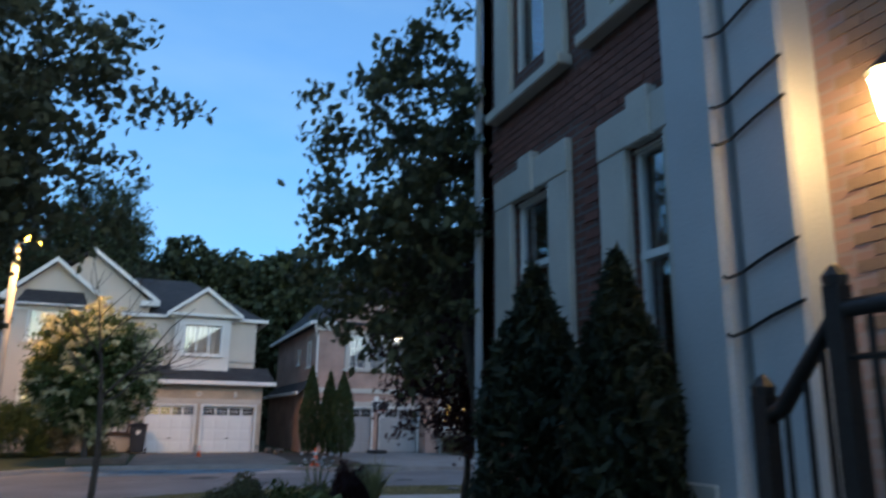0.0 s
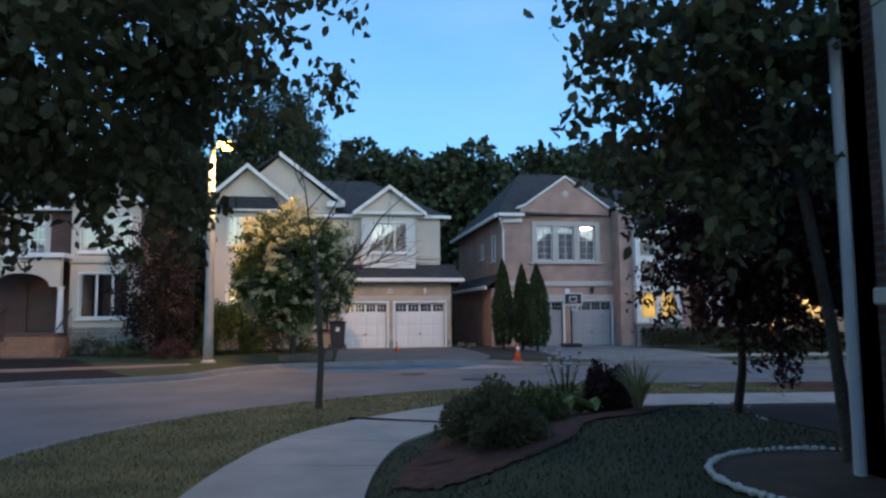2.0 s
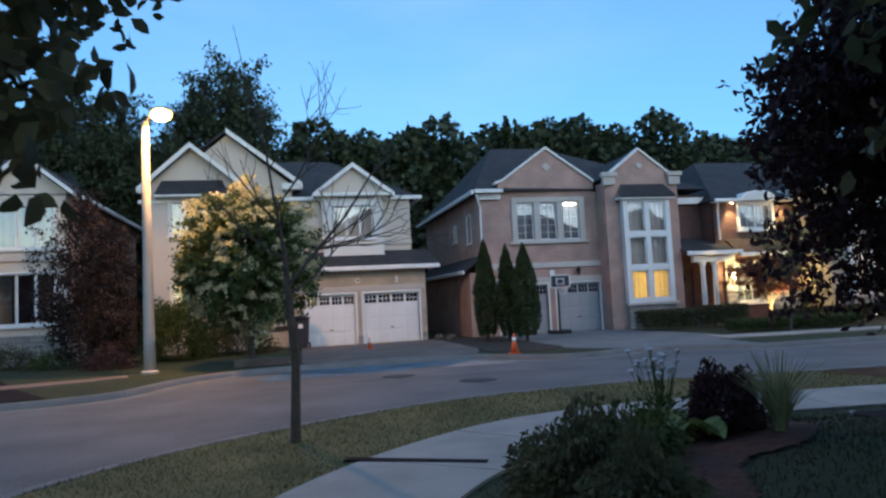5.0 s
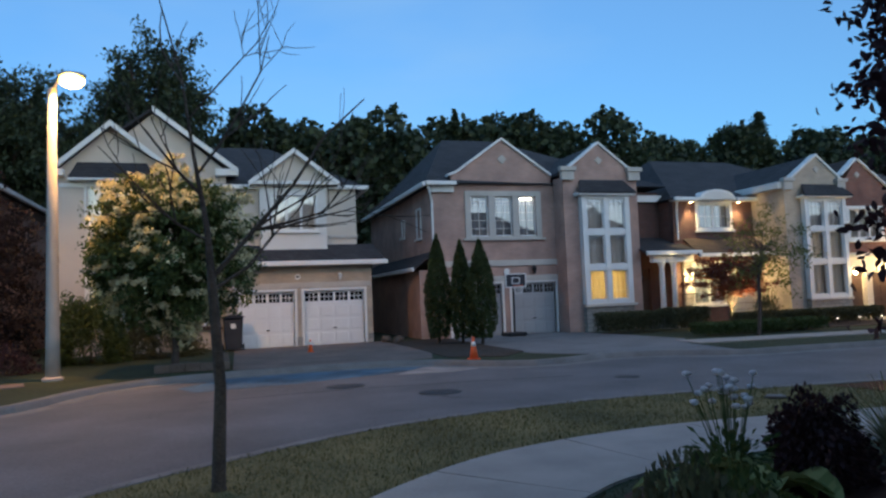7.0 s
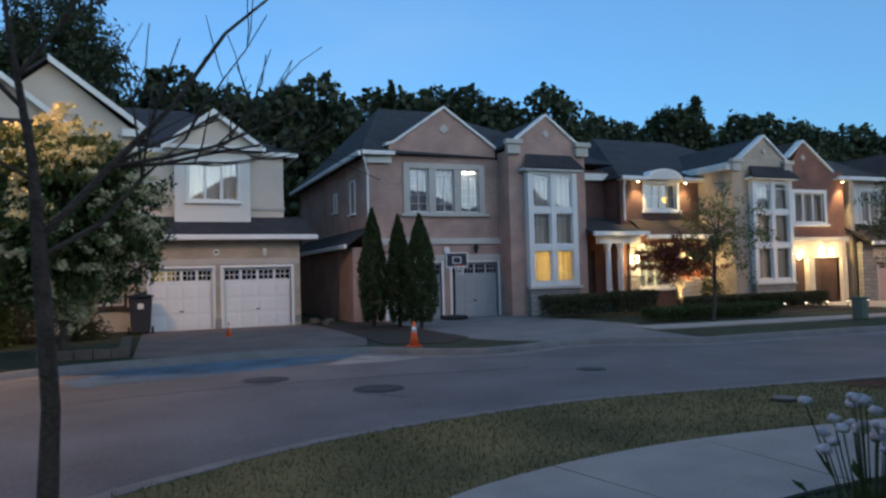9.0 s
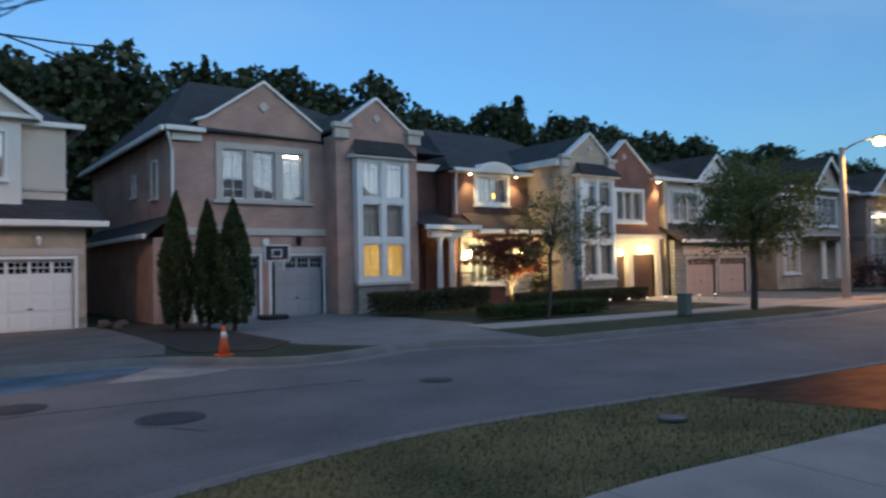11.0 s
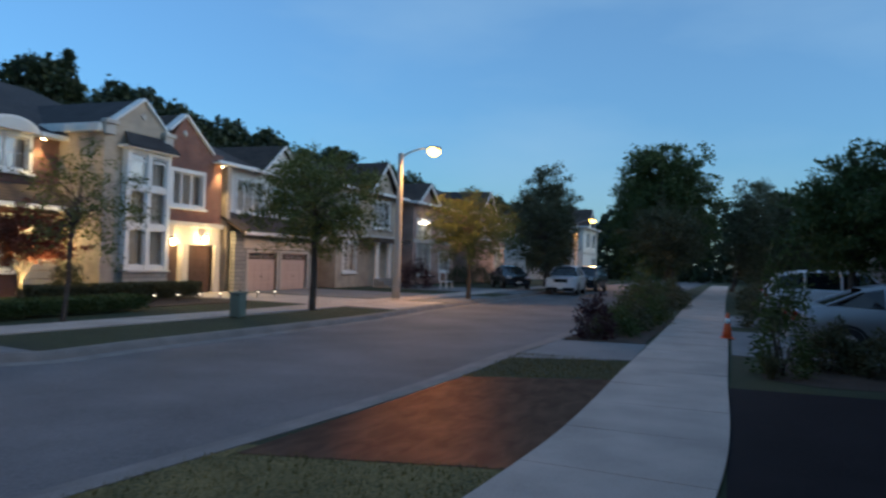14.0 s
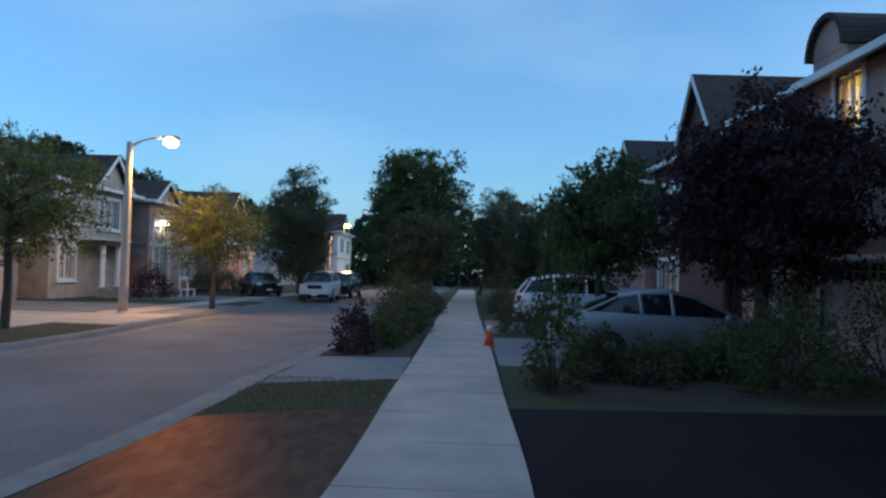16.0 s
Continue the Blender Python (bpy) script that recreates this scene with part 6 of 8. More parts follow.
# basketball hoop before the grey garage
bh = thing("basketball_hoop", 10.10, 33.6, 0, "portable basketball hoop before a grey garage door", "basketball hoop")
part("base", Mesh().box(9.70, 10.50, 33.4, 34.2, 0.014, 0.16), METAL_DARK, bh, bevel=0.05)
part("pole", Mesh().tube([(10.10, 33.75, 0.15), (10.10, 33.7, 2.2)], 0.045, 8), METAL_DARK, bh)
part("backboard", Mesh().box(9.67, 10.53, 33.42, 33.46, 1.88, 2.42), PLASTIC_DARK, bh)
m = Mesh()
for a, b, c, d in ((9.67, 10.53, 2.38, 2.42), (9.67, 10.53, 1.88, 1.92), (9.67, 9.71, 1.92, 2.38), (10.49, 10.53, 1.92, 2.38), (9.93, 10.27, 2.24, 2.27), (9.93, 10.27, 2.02, 2.05), (9.93, 9.96, 2.05, 2.24), (10.24, 10.27, 2.05, 2.24)):
    m.box(a, b, 33.405, 33.418, c, d)
part("board_lines", m, WHITE_BAND, bh, "white painted backboard lines")
ring = [(10.10 + 0.2 * math.cos(a * math.pi / 8), 33.2 + 0.2 * math.sin(a * math.pi / 8), 1.95) for a in range(17)]
part("rim", Mesh().tube(ring, 0.012, 6, False), ORANGE, bh)
m = Mesh()
for a in range(12):
    q, p = a * math.pi / 6, (a + 1) * math.pi / 6
    m.tube([(10.10 + 0.2 * math.cos(q), 33.2 + 0.2 * math.sin(q), 1.95), (10.10 + 0.13 * math.cos(p), 33.2 + 0.13 * math.sin(p), 1.62)], 0.006, 4)
    m.tube([(10.10 + 0.2 * math.cos(p), 33.2 + 0.2 * math.sin(p), 1.95), (10.10 + 0.13 * math.cos(q), 33.2 + 0.13 * math.sin(q), 1.62)], 0.006, 4)
part("net", m, WHITE_BAND, bh)
part("brace", Mesh().tube([(10.10, 33.72, 1.9), (10.10, 33.46, 2.1)], 0.02, 6), METAL_DARK, bh)

# garden lights before the brick house
for k in range(7):
    x, y = 21.6 + 0.95 * k, 29.6 - 0.12 * k
    g = thing("garden_light", x, y, 0, "small low garden light, lit, beside a hedge", "garden light", "garden lights")
    part("stake", Mesh().tube([(x, y, 0), (x, y, 0.2)], 0.014, 6), METAL_DARK, g)
    part("lens", Mesh().lathe(x, y, [(0.03, 0.22), (0.035, 0.25)], 10), LAMP_DIM, g, "glowing lens")
    part("cap", Mesh().lathe(x, y, [(0.09, 0.27), (0.02, 0.33)], 10), METAL_DARK, g)
# uplight at the red maple
ul = thing("garden_uplight", 18.4, 30.95, 0, "small garden uplight under a red maple", "garden light")
part("body", Mesh().lathe(18.4, 30.95, [(0.06, 0.0), (0.07, 0.1), (0.05, 0.12)], 10), METAL_DARK, ul)
part("lens", Mesh().lathe(18.4, 30.95, [(0.045, 0.12), (0.03, 0.128)], 10), LAMP_WARM, ul)
spot_lamp("uplight_spot", (18.4, 30.9, 0.16), (18.55, 31.4, 0.9), 340, WARM, 80)
# small white bench by the far shrub
bn = thing("garden_bench", 43.3, 27.6, 0, "small white metal garden bench with arched back", "bench")
part("seat", Mesh().box(42.7, 43.9, 27.3, 27.7, 0.4, 0.44), TRIM, bn)
part("backrest", Mesh().tube([(42.7, 27.7, 0.42), (42.72, 27.75, 0.8), (43.0, 27.76, 0.95), (43.6, 27.76, 0.95), (43.88, 27.75, 0.8), (43.9, 27.7, 0.42)], 0.05, 6), TRIM, bn)
for x in (42.75, 43.85):
    for y in (27.34, 27.66):
        part("leg", Mesh().box(x - 0.03, x + 0.03, y - 0.03, y + 0.03, 0, 0.4), TRIM, bn)


# ---- cars ----
def car(name, label, paint, stations, length, width, wheel_r, axles, belt, m4, hatch=False):
    """Stations: (along, sill, belt, roof, half width at the roof). The nose points along -y before it is posed."""
    t = thing(name, 0, 0, 0, label, "car", "parked cars")
    hw = width / 2

    def ring(y, lo, top, w):
        return [(-w * 0.93, y, lo), (-w, y, lo + 0.16), (-w, y, (lo + top) / 2 + 0.08), (-w * 0.965, y, top - 0.04), (-w * 0.9, y, top), (w * 0.9, y, top), (w * 0.965, y, top - 0.04), (w, y, (lo + top) / 2 + 0.08), (w, y, lo + 0.16), (w * 0.93, y, lo)]

    m = Mesh()
    k = 0
    n = 10
    for i, (y, lo, bt, rf, rw) in enumerate(stations):
        taper = 0.86 if i in (0, len(stations) - 1) else (0.95 if i in (1, len(stations) - 2) else 1.0)
        m.v += ring(y, lo, bt, hw * taper)
    for i in range(len(stations) - 1):
        for j in range(n):
            m.f.append((i * n + j, i * n + (j + 1) % n, (i + 1) * n + (j + 1) % n, (i + 1) * n + j))
    m.f.append(tuple(range(n)))
    m.f.append(tuple(range((len(stations) - 1) * n, len(stations) * n)))
    body = part("body", m, paint, t, bevel=0.06, smooth=True)
    up = [s for s in stations if s[3] > 0]
    # glasshouse and roof
    g, r = Mesh(), Mesh()
    for y, lo, bt, rf, rw in up:
        g.v += [(-hw * 0.9, y, bt - 0.01), (-rw, y, max(rf - 0.07, bt)), (rw, y, max(rf - 0.07, bt)), (hw * 0.9, y, bt - 0.01)]
    for y, lo, bt, rf, rw in up[1:-1]:
        r.v += [(-rw - 0.012, y, max(rf - 0.085, bt)), (-rw * 0.8, y, rf), (rw * 0.8, y, rf), (rw + 0.012, y, max(rf - 0.085, bt))]
    for q, n in ((g, len(up)), (r, len(up) - 2)):
        q.f += [(i * 4 + j, i * 4 + j + 1, (i + 1) * 4 + j + 1, (i + 1) * 4 + j) for i in range(n - 1) for j in range(3)]
    part("glasshouse", g, CAR_GLASS, t, "dark tinted window glass")
    part("roof", r, paint, t)
    for s in (-1, 1):
        for i in [1] + ([2, 3] if len(up) > 5 else [2]) + [len(up) - 2]:
            y, lo, bt, rf, rw = up[i]
            y2 = up[i - 1][0] if i == 1 else (up[i + 1][0] if i == len(up) - 2 else y)
            b0 = up[i - 1][2] if i == 1 else (up[i + 1][2] if i == len(up) - 2 else bt)
            m = Mesh().tube([(s * (hw * 0.9 + 0.005), y2, b0 - 0.01), (s * (rw + 0.012), y, rf - 0.07)], 0.035, 6)
            part("pillar", m, paint, t)
    for y in axles:
        for s in (-1, 1):
            x = s * (hw - 0.1)
            w = part("wheel", Mesh().tube([(x - 0.11, y, wheel_r), (x - 0.09, y, wheel_r), (x + 0.09, y, wheel_r), (x + 0.11, y, wheel_r)], [wheel_r * 0.9, wheel_r, wheel_r, wheel_r * 0.9], 20), RUBBER, t, "black tyre")
            part("rim", Mesh().tube([(x + s * 0.1, y, wheel_r), (x + s * 0.118, y, wheel_r)], [wheel_r * 0.62, wheel_r * 0.5], 12), METAL_GREY, w, "grey alloy rim")
            m = Mesh()
            for q in range(9):
                a = math.pi * q / 8
                b = math.pi * (q + 1) / 8
                if q < 8:
                    R = wheel_r * 1.16
                    m.face([(s * (hw + 0.004), y + R * math.cos(a), wheel_r + R * math.sin(a)), (s * (hw + 0.004), y + R * math.cos(b), wheel_r + R * math.sin(b)), (s * (hw + 0.004), y + wheel_r * 0.98 * math.cos(b), wheel_r + wheel_r * 0.98 * math.sin(b)), (s * (hw + 0.004), y + wheel_r * 0.98 * math.cos(a), wheel_r + wheel_r * 0.98 * math.sin(a))])
            part("wheel_arch", m, RUBBER, t)
    y0, y1 = stations[0][0], stations[-1][0]
    zb = belt
    for s in (-1, 1):
        part("headlight", Mesh().box(s * hw * 0.5, s * hw * 0.84, y0 - 0.02, y0 + 0.12, zb - 0.24, zb - 0.1), CLEAR_LENS, t, "clear headlight", bevel=0.02)
        part("tail_light", Mesh().box(s * hw * 0.56, s * hw * 0.885, y1 - 0.1, y1 + 0.02, zb - 0.2, zb - 0.02), RED_LENS, t, "red tail light", bevel=0.02)
        part("door_mirror", Mesh().blob(s * (hw + 0.06), y0 + length * 0.31, zb + 0.06, 0.1, 0.07, 0.07, 0), paint, t, smooth=True)
        for q in (0.42, 0.63):
            part("door_handle", Mesh().box(s * (hw - 0.01), s * (hw + 0.02), y0 + length * q, y0 + length * q + 0.14, zb - 0.16, zb - 0.13), METAL_GREY, t)
    part("grille", Mesh().box(-hw * 0.42, hw * 0.42, y0 - 0.025, y0 + 0.05, zb - 0.32, zb - 0.12), PAINT_BLACK, t, bevel=0.02)
    part("front_bumper", Mesh().box(-hw * 0.84, hw * 0.84, y0 - 0.06, y0 + 0.1, 0.24, 0.44), PAINT_BLACK, t, bevel=0.04)
    part("rear_bumper", Mesh().box(-hw * 0.84, hw * 0.84, y1 - 0.1, y1 + 0.05, 0.3, 0.52), paint, t, bevel=0.04)
    part("number_plate", Mesh().box(-0.16, 0.16, y1 + 0.02, y1 + 0.035, 0.58, 0.7), WHITE_BAND, t)
    part("number_plate", Mesh().box(-0.16, 0.16, y0 - 0.075, y0 - 0.06, 0.36, 0.48), WHITE_BAND, t)
    t.matrix_basis = m4
    return t


SEDAN = [(-2.3, 0.3, 0.62, 0, 0), (-2.1, 0.22, 0.76, 0, 0), (-1.2, 0.2, 0.93, 0.94, 0.7), (-0.4, 0.2, 0.97, 1.36, 0.58), (0.1, 0.2, 0.98, 1.45, 0.58), (0.7, 0.2, 0.99, 1.44, 0.57), (1.1, 0.2, 1.0, 1.36, 0.56), (1.75, 0.22, 1.02, 1.03, 0.66), (2.15, 0.28, 0.98, 0, 0), (2.3, 0.36, 0.86, 0, 0)]
SUV = [(-2.35, 0.36, 0.85, 0, 0), (-2.15, 0.28, 1.0, 0, 0), (-1.2, 0.26, 1.1, 1.11, 0.72), (-0.55, 0.26, 1.12, 1.62, 0.64), (0.2, 0.26, 1.13, 1.72, 0.64), (1.2, 0.26, 1.14, 1.7, 0.63), (1.9, 0.28, 1.15, 1.58, 0.62), (2.2, 0.3, 1.1, 1.12, 0.66), (2.32, 0.38, 0.95, 0, 0)]
car("parked_car", "silver sedan parked nose-in on a driveway beside shrubs", PAINT_SILVER, SEDAN, 4.6, 1.76, 0.31, (-1.4, 1.35), 0.9, pose(19.45, 9.25, 0.014))
car("parked_car", "white sport utility car parked on a driveway", PAINT_WHITE, SUV, 4.67, 1.88, 0.36, (-1.45, 1.4), 1.05, pose(28.4, 9.1, 0.014))
car("parked_car", "white sport utility car parked at the kerb facing the walker", PAINT_WHITE, SUV, 4.67, 1.88, 0.36, (-1.45, 1.4), 1.05, pose(46.6, 21.0, -0.12, 0, 0, -88))
car("parked_car", "dark car parked on a far driveway", PAINT_BLACK, SEDAN, 4.6, 1.76, 0.31, (-1.4, 1.35), 0.9, pose(48.5, 25.0, 0.014, 0, 0, -62))
car("parked_car", "dark car parked behind the white one", PAINT_BLACK, SUV, 4.67, 1.88, 0.36, (-1.45, 1.4), 1.05, pose(53.5, 20.7, -0.12, 0, 0, -94))


# ---- trees and plants ----
def crown_points(rng, centre, radii, clumps, per, spread, low_cut=None, hollow=0.35):
    """Leaf places in uneven clumps that fill an egg-shaped crown, thicker towards its skin."""
    d = rng.normal(size=(clumps, 3))
    d /= np.linalg.norm(d, axis=1)[:, None]
    r = hollow + (1 - hollow) * rng.uniform(size=(clumps, 1)) ** 0.6
    wob = 1 + 0.22 * np.sin(d[:, :1] * 5 + centre[0]) * np.cos(d[:, 1:2] * 4 + d[:, 2:] * 3)
    c = np.array(centre) + d * r * wob * np.array(radii)
    if low_cut is not None:
        c = c[c[:, 2] > low_cut]
    # leaves hang along twigs that reach outwards and sag at the tip
    out = c - np.array(centre)
    out /= np.linalg.norm(out, axis=1)[:, None] + 1e-9
    out = out + rng.normal(size=out.shape) * 0.55
    out[:, 2] *= 0.6
    out /= np.linalg.norm(out, axis=1)[:, None] + 1e-9
    u = rng.uniform(-0.6, 0.6, size=(len(c) * per, 1))
    pts = np.repeat(c, per, axis=0) + np.repeat(out, per, axis=0) * u * spread * 3.2 + rng.normal(size=(len(c) * per, 3)) * spread * np.array([0.5, 0.5, 0.38])
    pts[:, 2] -= spread * 1.2 * np.clip(u[:, 0], 0, 1) ** 2
    return c, pts


def tree(name, x, y, label, centre, radii, trunk_r, leaf, clumps, per, size, spread, seed, low_cut=None, fork=None, bare=False, group="", z0=0.0, blossoms=None, width=0.5, limbs=12, fine=False):
    rng = np.random.default_rng(seed)
    t = thing(name, x, y, z0, label, "tree", group)
    c, pts = crown_points(rng, centre, radii, clumps, per, spread, low_cut)
    fork = fork or max(0.6, centre[2] - radii[2] * 0.75)
    top = Vector((centre[0], centre[1], centre[2] + radii[2] * 0.6))
    base = Vector((x, y, z0))
    f = Vector((x + (centre[0] - x) * 0.25, y + (centre[1] - y) * 0.25, fork))
    m = Mesh()
    m.tube([base - Vector((0, 0, 0.1)), base + Vector((0, 0, 0.06)), base.lerp(f, 0.5) + Vector((0.03, -0.02, 0)), f, f.lerp(top, 0.45) + Vector((0.06, 0.05, 0)), top], [trunk_r * 1.5, trunk_r * 1.15, trunk_r, trunk_r * 0.9, trunk_r * 0.5, trunk_r * 0.12], 10)
    part("trunk", m, BARK, t, smooth=True)
    m = Mesh()
    idx = rng.permutation(len(c))[:limbs * 6]
    for k, i in enumerate(idx):
        e = Vector(c[i])
        s = f.lerp(top, float(rng.uniform(0.0, 0.6)))
        mid = s.lerp(e, 0.5) + Vector((0, 0, 0.12 * (e - s).length)) + Vector(rng.normal(size=3)) * 0.05 * (e - s).length
        r = trunk_r * (0.42 if k < limbs else 0.16)
        if k < limbs:
            part("limb", Mesh().tube([s, mid, e], [r, r * 0.6, r * 0.2], 6, False), BARK, t, smooth=True)
        else:
            m.tube([s, mid, e], [r, r * 0.6, r * 0.2], 4, False)
    tagged(part("branchwork", m, BARK, t, smooth=True), kind="stuff")
    leaves_object("crown", pts, size, leaf, t, seed, width=width, fine=fine, droop=0.9)
    if blossoms:
        b, p2 = crown_points(rng, (centre[0], centre[1], centre[2] + 0.1), tuple(q * 1.04 for q in radii), blossoms, 44, 0.1, None, 0.86)
        leaves_object("blossom", p2, 0.085, BLOSSOM, t, seed + 1, width=0.8)
    return t


# the dark tree over the sidewalk
tree("street_tree", -3.9, 8.3, "dark broadleaf street tree overhanging the sidewalk", (-3.7, 8.4, 4.65), (3.1, 2.8, 2.5), 0.17, LEAF_DARK, 400, 86, 0.115, 0.22, 11, 2.15, width=0.66, fine=True)
# the dark tree in the round bed
tree("garden_tree", 3.55, 7.6, "dark broadleaf garden tree in a white-edged bed", (2.8, 8.1, 4.25), (1.3, 1.1, 2.4), 0.05, LEAF_DARK, 170, 50, 0.125, 0.17, 12, 1.95, width=0.6, fine=True, z0=lawn_z(3.55, 7.6))
# the purple tree in the stone ring
tree("plum_tree", 5.05, 11.8, "dark purple-leaved tree in a white stone ring", (5.25, 11.2, 2.95), (1.8, 1.0, 2.1), 0.06, LEAF_PURPLE, 420, 90, 0.09, 0.17, 13, 0.85, z0=lawn_z(5.05, 11.8), fine=True)
# the tree with cream blossom before the cream house
tree("blossom_tree", -1.9, 27.6, "rounded small tree covered in cream blossom", (-1.95, 27.6, 3.05), (1.95, 1.7, 1.95), 0.09, LEAF_MID, 520, 80, 0.13, 0.2, 14, 1.35, blossoms=420)
# far side trees
tree("red_maple", 18.25, 31.4, "small red maple lit from below by a warm lamp", (18.2, 31.25, 2.0), (1.75, 1.2, 0.85), 0.08, LEAF_RED, 150, 60, 0.1, 0.16, 15, 1.05, fork=0.55)
tree("young_tree", 15.4, 26.6, "young thin street tree with sparse pale leaves", (15.75, 26.5, 2.75), (1.3, 1.2, 1.25), 0.05, LEAF_LIGHT, 100, 26, 0.09, 0.2, 16, 1.3, group="young street trees")
tree("young_tree", 22.65, 24.5, "young street tree with yellowing leaves under a street lamp", (22.65, 24.5, 3.3), (2.2, 2.0, 1.75), 0.1, LEAF_LIGHT, 260, 60, 0.1, 0.22, 17, 1.7, group="young street trees")
tree("young_tree", 33.3, 22.9, "young street tree with yellowing leaves", (33.3, 22.9, 3.2), (2.1, 2.0, 1.6), 0.1, LEAF_LIGHT, 220, 60, 0.1, 0.22, 18, 1.6, group="young street trees")
tree("street_tree", 44.5, 21.6, "dark street tree along the far kerb", (44.5, 22.4, 3.4), (2.0, 2.2, 2.4), 0.12, LEAF_DARK, 200, 60, 0.14, 0.28, 19, 1.2)
tree("street_tree", 53, 23.6, "tall dark tree along the far kerb", (53, 23.7, 5.0), (2.0, 1.8, 3.6), 0.16, LEAF_DARK, 260, 60, 0.17, 0.3, 20, 1.2)
tree("street_tree", 60, 24.6, "dark tree at the bend of the street", (60, 24.6, 4.0), (2.2, 1.7, 3.0), 0.16, LEAF_DARK, 260, 60, 0.18, 0.3, 21, 1.0)
tree("street_tree", 46, 15.0, "large dark green tree between sidewalk and road", (46, 15.4, 5.1), (3.0, 2.8, 3.7), 0.2, LEAF_MID, 420, 75, 0.2, 0.33, 22, 1.6)
tree("street_tree", 54, 15.4, "green street tree by the far road", (54, 16.6, 4.6), (3.0, 2.8, 3.4), 0.16, LEAF_MID, 300, 60, 0.18, 0.36, 23, 1.6)
tree("street_tree", 38, 14.6, "low spreading tree between sidewalk and road", (38, 14.9, 3.1), (1.7, 1.6, 1.7), 0.1, LEAF_DARK, 160, 60, 0.13, 0.24, 24, 1.2)
tree("street_tree", 62, 11.2, "dark conical tree beside the sidewalk", (62, 9.8, 4.6), (2.6, 2.0, 4.2), 0.15, LEAF_DARK, 260, 60, 0.18, 0.34, 25, 0.8)
tree("street_tree", 50, 8.6, "dark tree beside the sidewalk", (50, 8.0, 3.6), (2.4, 2.0, 2.8), 0.13, LEAF_DARK, 220, 60, 0.16, 0.32, 26, 0.8)
tree("garden_tree", 24.6, 9.6, "green garden tree between two driveways", (25.0, 9.3, 3.2), (1.9, 1.7, 1.75), 0.1, LEAF_MID, 260, 70, 0.13, 0.22, 27, 1.5)
tree("plum_tree", 18.3, 7.9, "large dark purple tree before a dark brick house", (18.6, 7.6, 3.35), (2.4, 1.8, 1.75), 0.13, LEAF_PURPLE, 380, 80, 0.12, 0.22, 28, 1.4)
tree("plum_tree", 22.6, 6.9, "dark purple tree near a house front", (22.6, 6.6, 3.4), (2.3, 1.4, 1.7), 0.11, LEAF_PURPLE, 280, 70, 0.12, 0.22, 29, 1.6)
# two trees added out of view behind the walker, to hold back sky glow
tree("street_tree", -3.9, -7.0, "dark street tree, unseen, added to block low sky", (-3.7, -7.0, 4.6), (3.0, 3.0, 2.4), 0.17, LEAF_DARK, 160, 50, 0.2, 0.3, 33, 2.2)
tree("street_tree", -14.6, -1.0, "dark street tree, unseen, added to block low sky", (-14.8, -1.0, 4.8), (3.0, 3.0, 2.6), 0.17, LEAF_DARK, 160, 50, 0.2, 0.3, 34, 2.2)
# this plum's leaf colour has its shade painted in
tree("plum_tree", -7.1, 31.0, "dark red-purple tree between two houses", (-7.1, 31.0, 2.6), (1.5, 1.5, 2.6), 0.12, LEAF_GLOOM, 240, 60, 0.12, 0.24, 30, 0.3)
tree("street_tree", -4.6, 50.5, "tall dark tree behind the cream house", (-4.4, 51, 11.5), (3.2, 3.0, 5.6), 0.3, LEAF_FOREST, 420, 70, 0.26, 0.5, 31, 4.8)
tree("street_tree", -11.5, 49.5, "tall dark tree behind two houses", (-11.5, 50, 9.4), (3.6, 3.0, 5.2), 0.3, LEAF_FOREST, 420, 70, 0.26, 0.5, 32, 2.0)


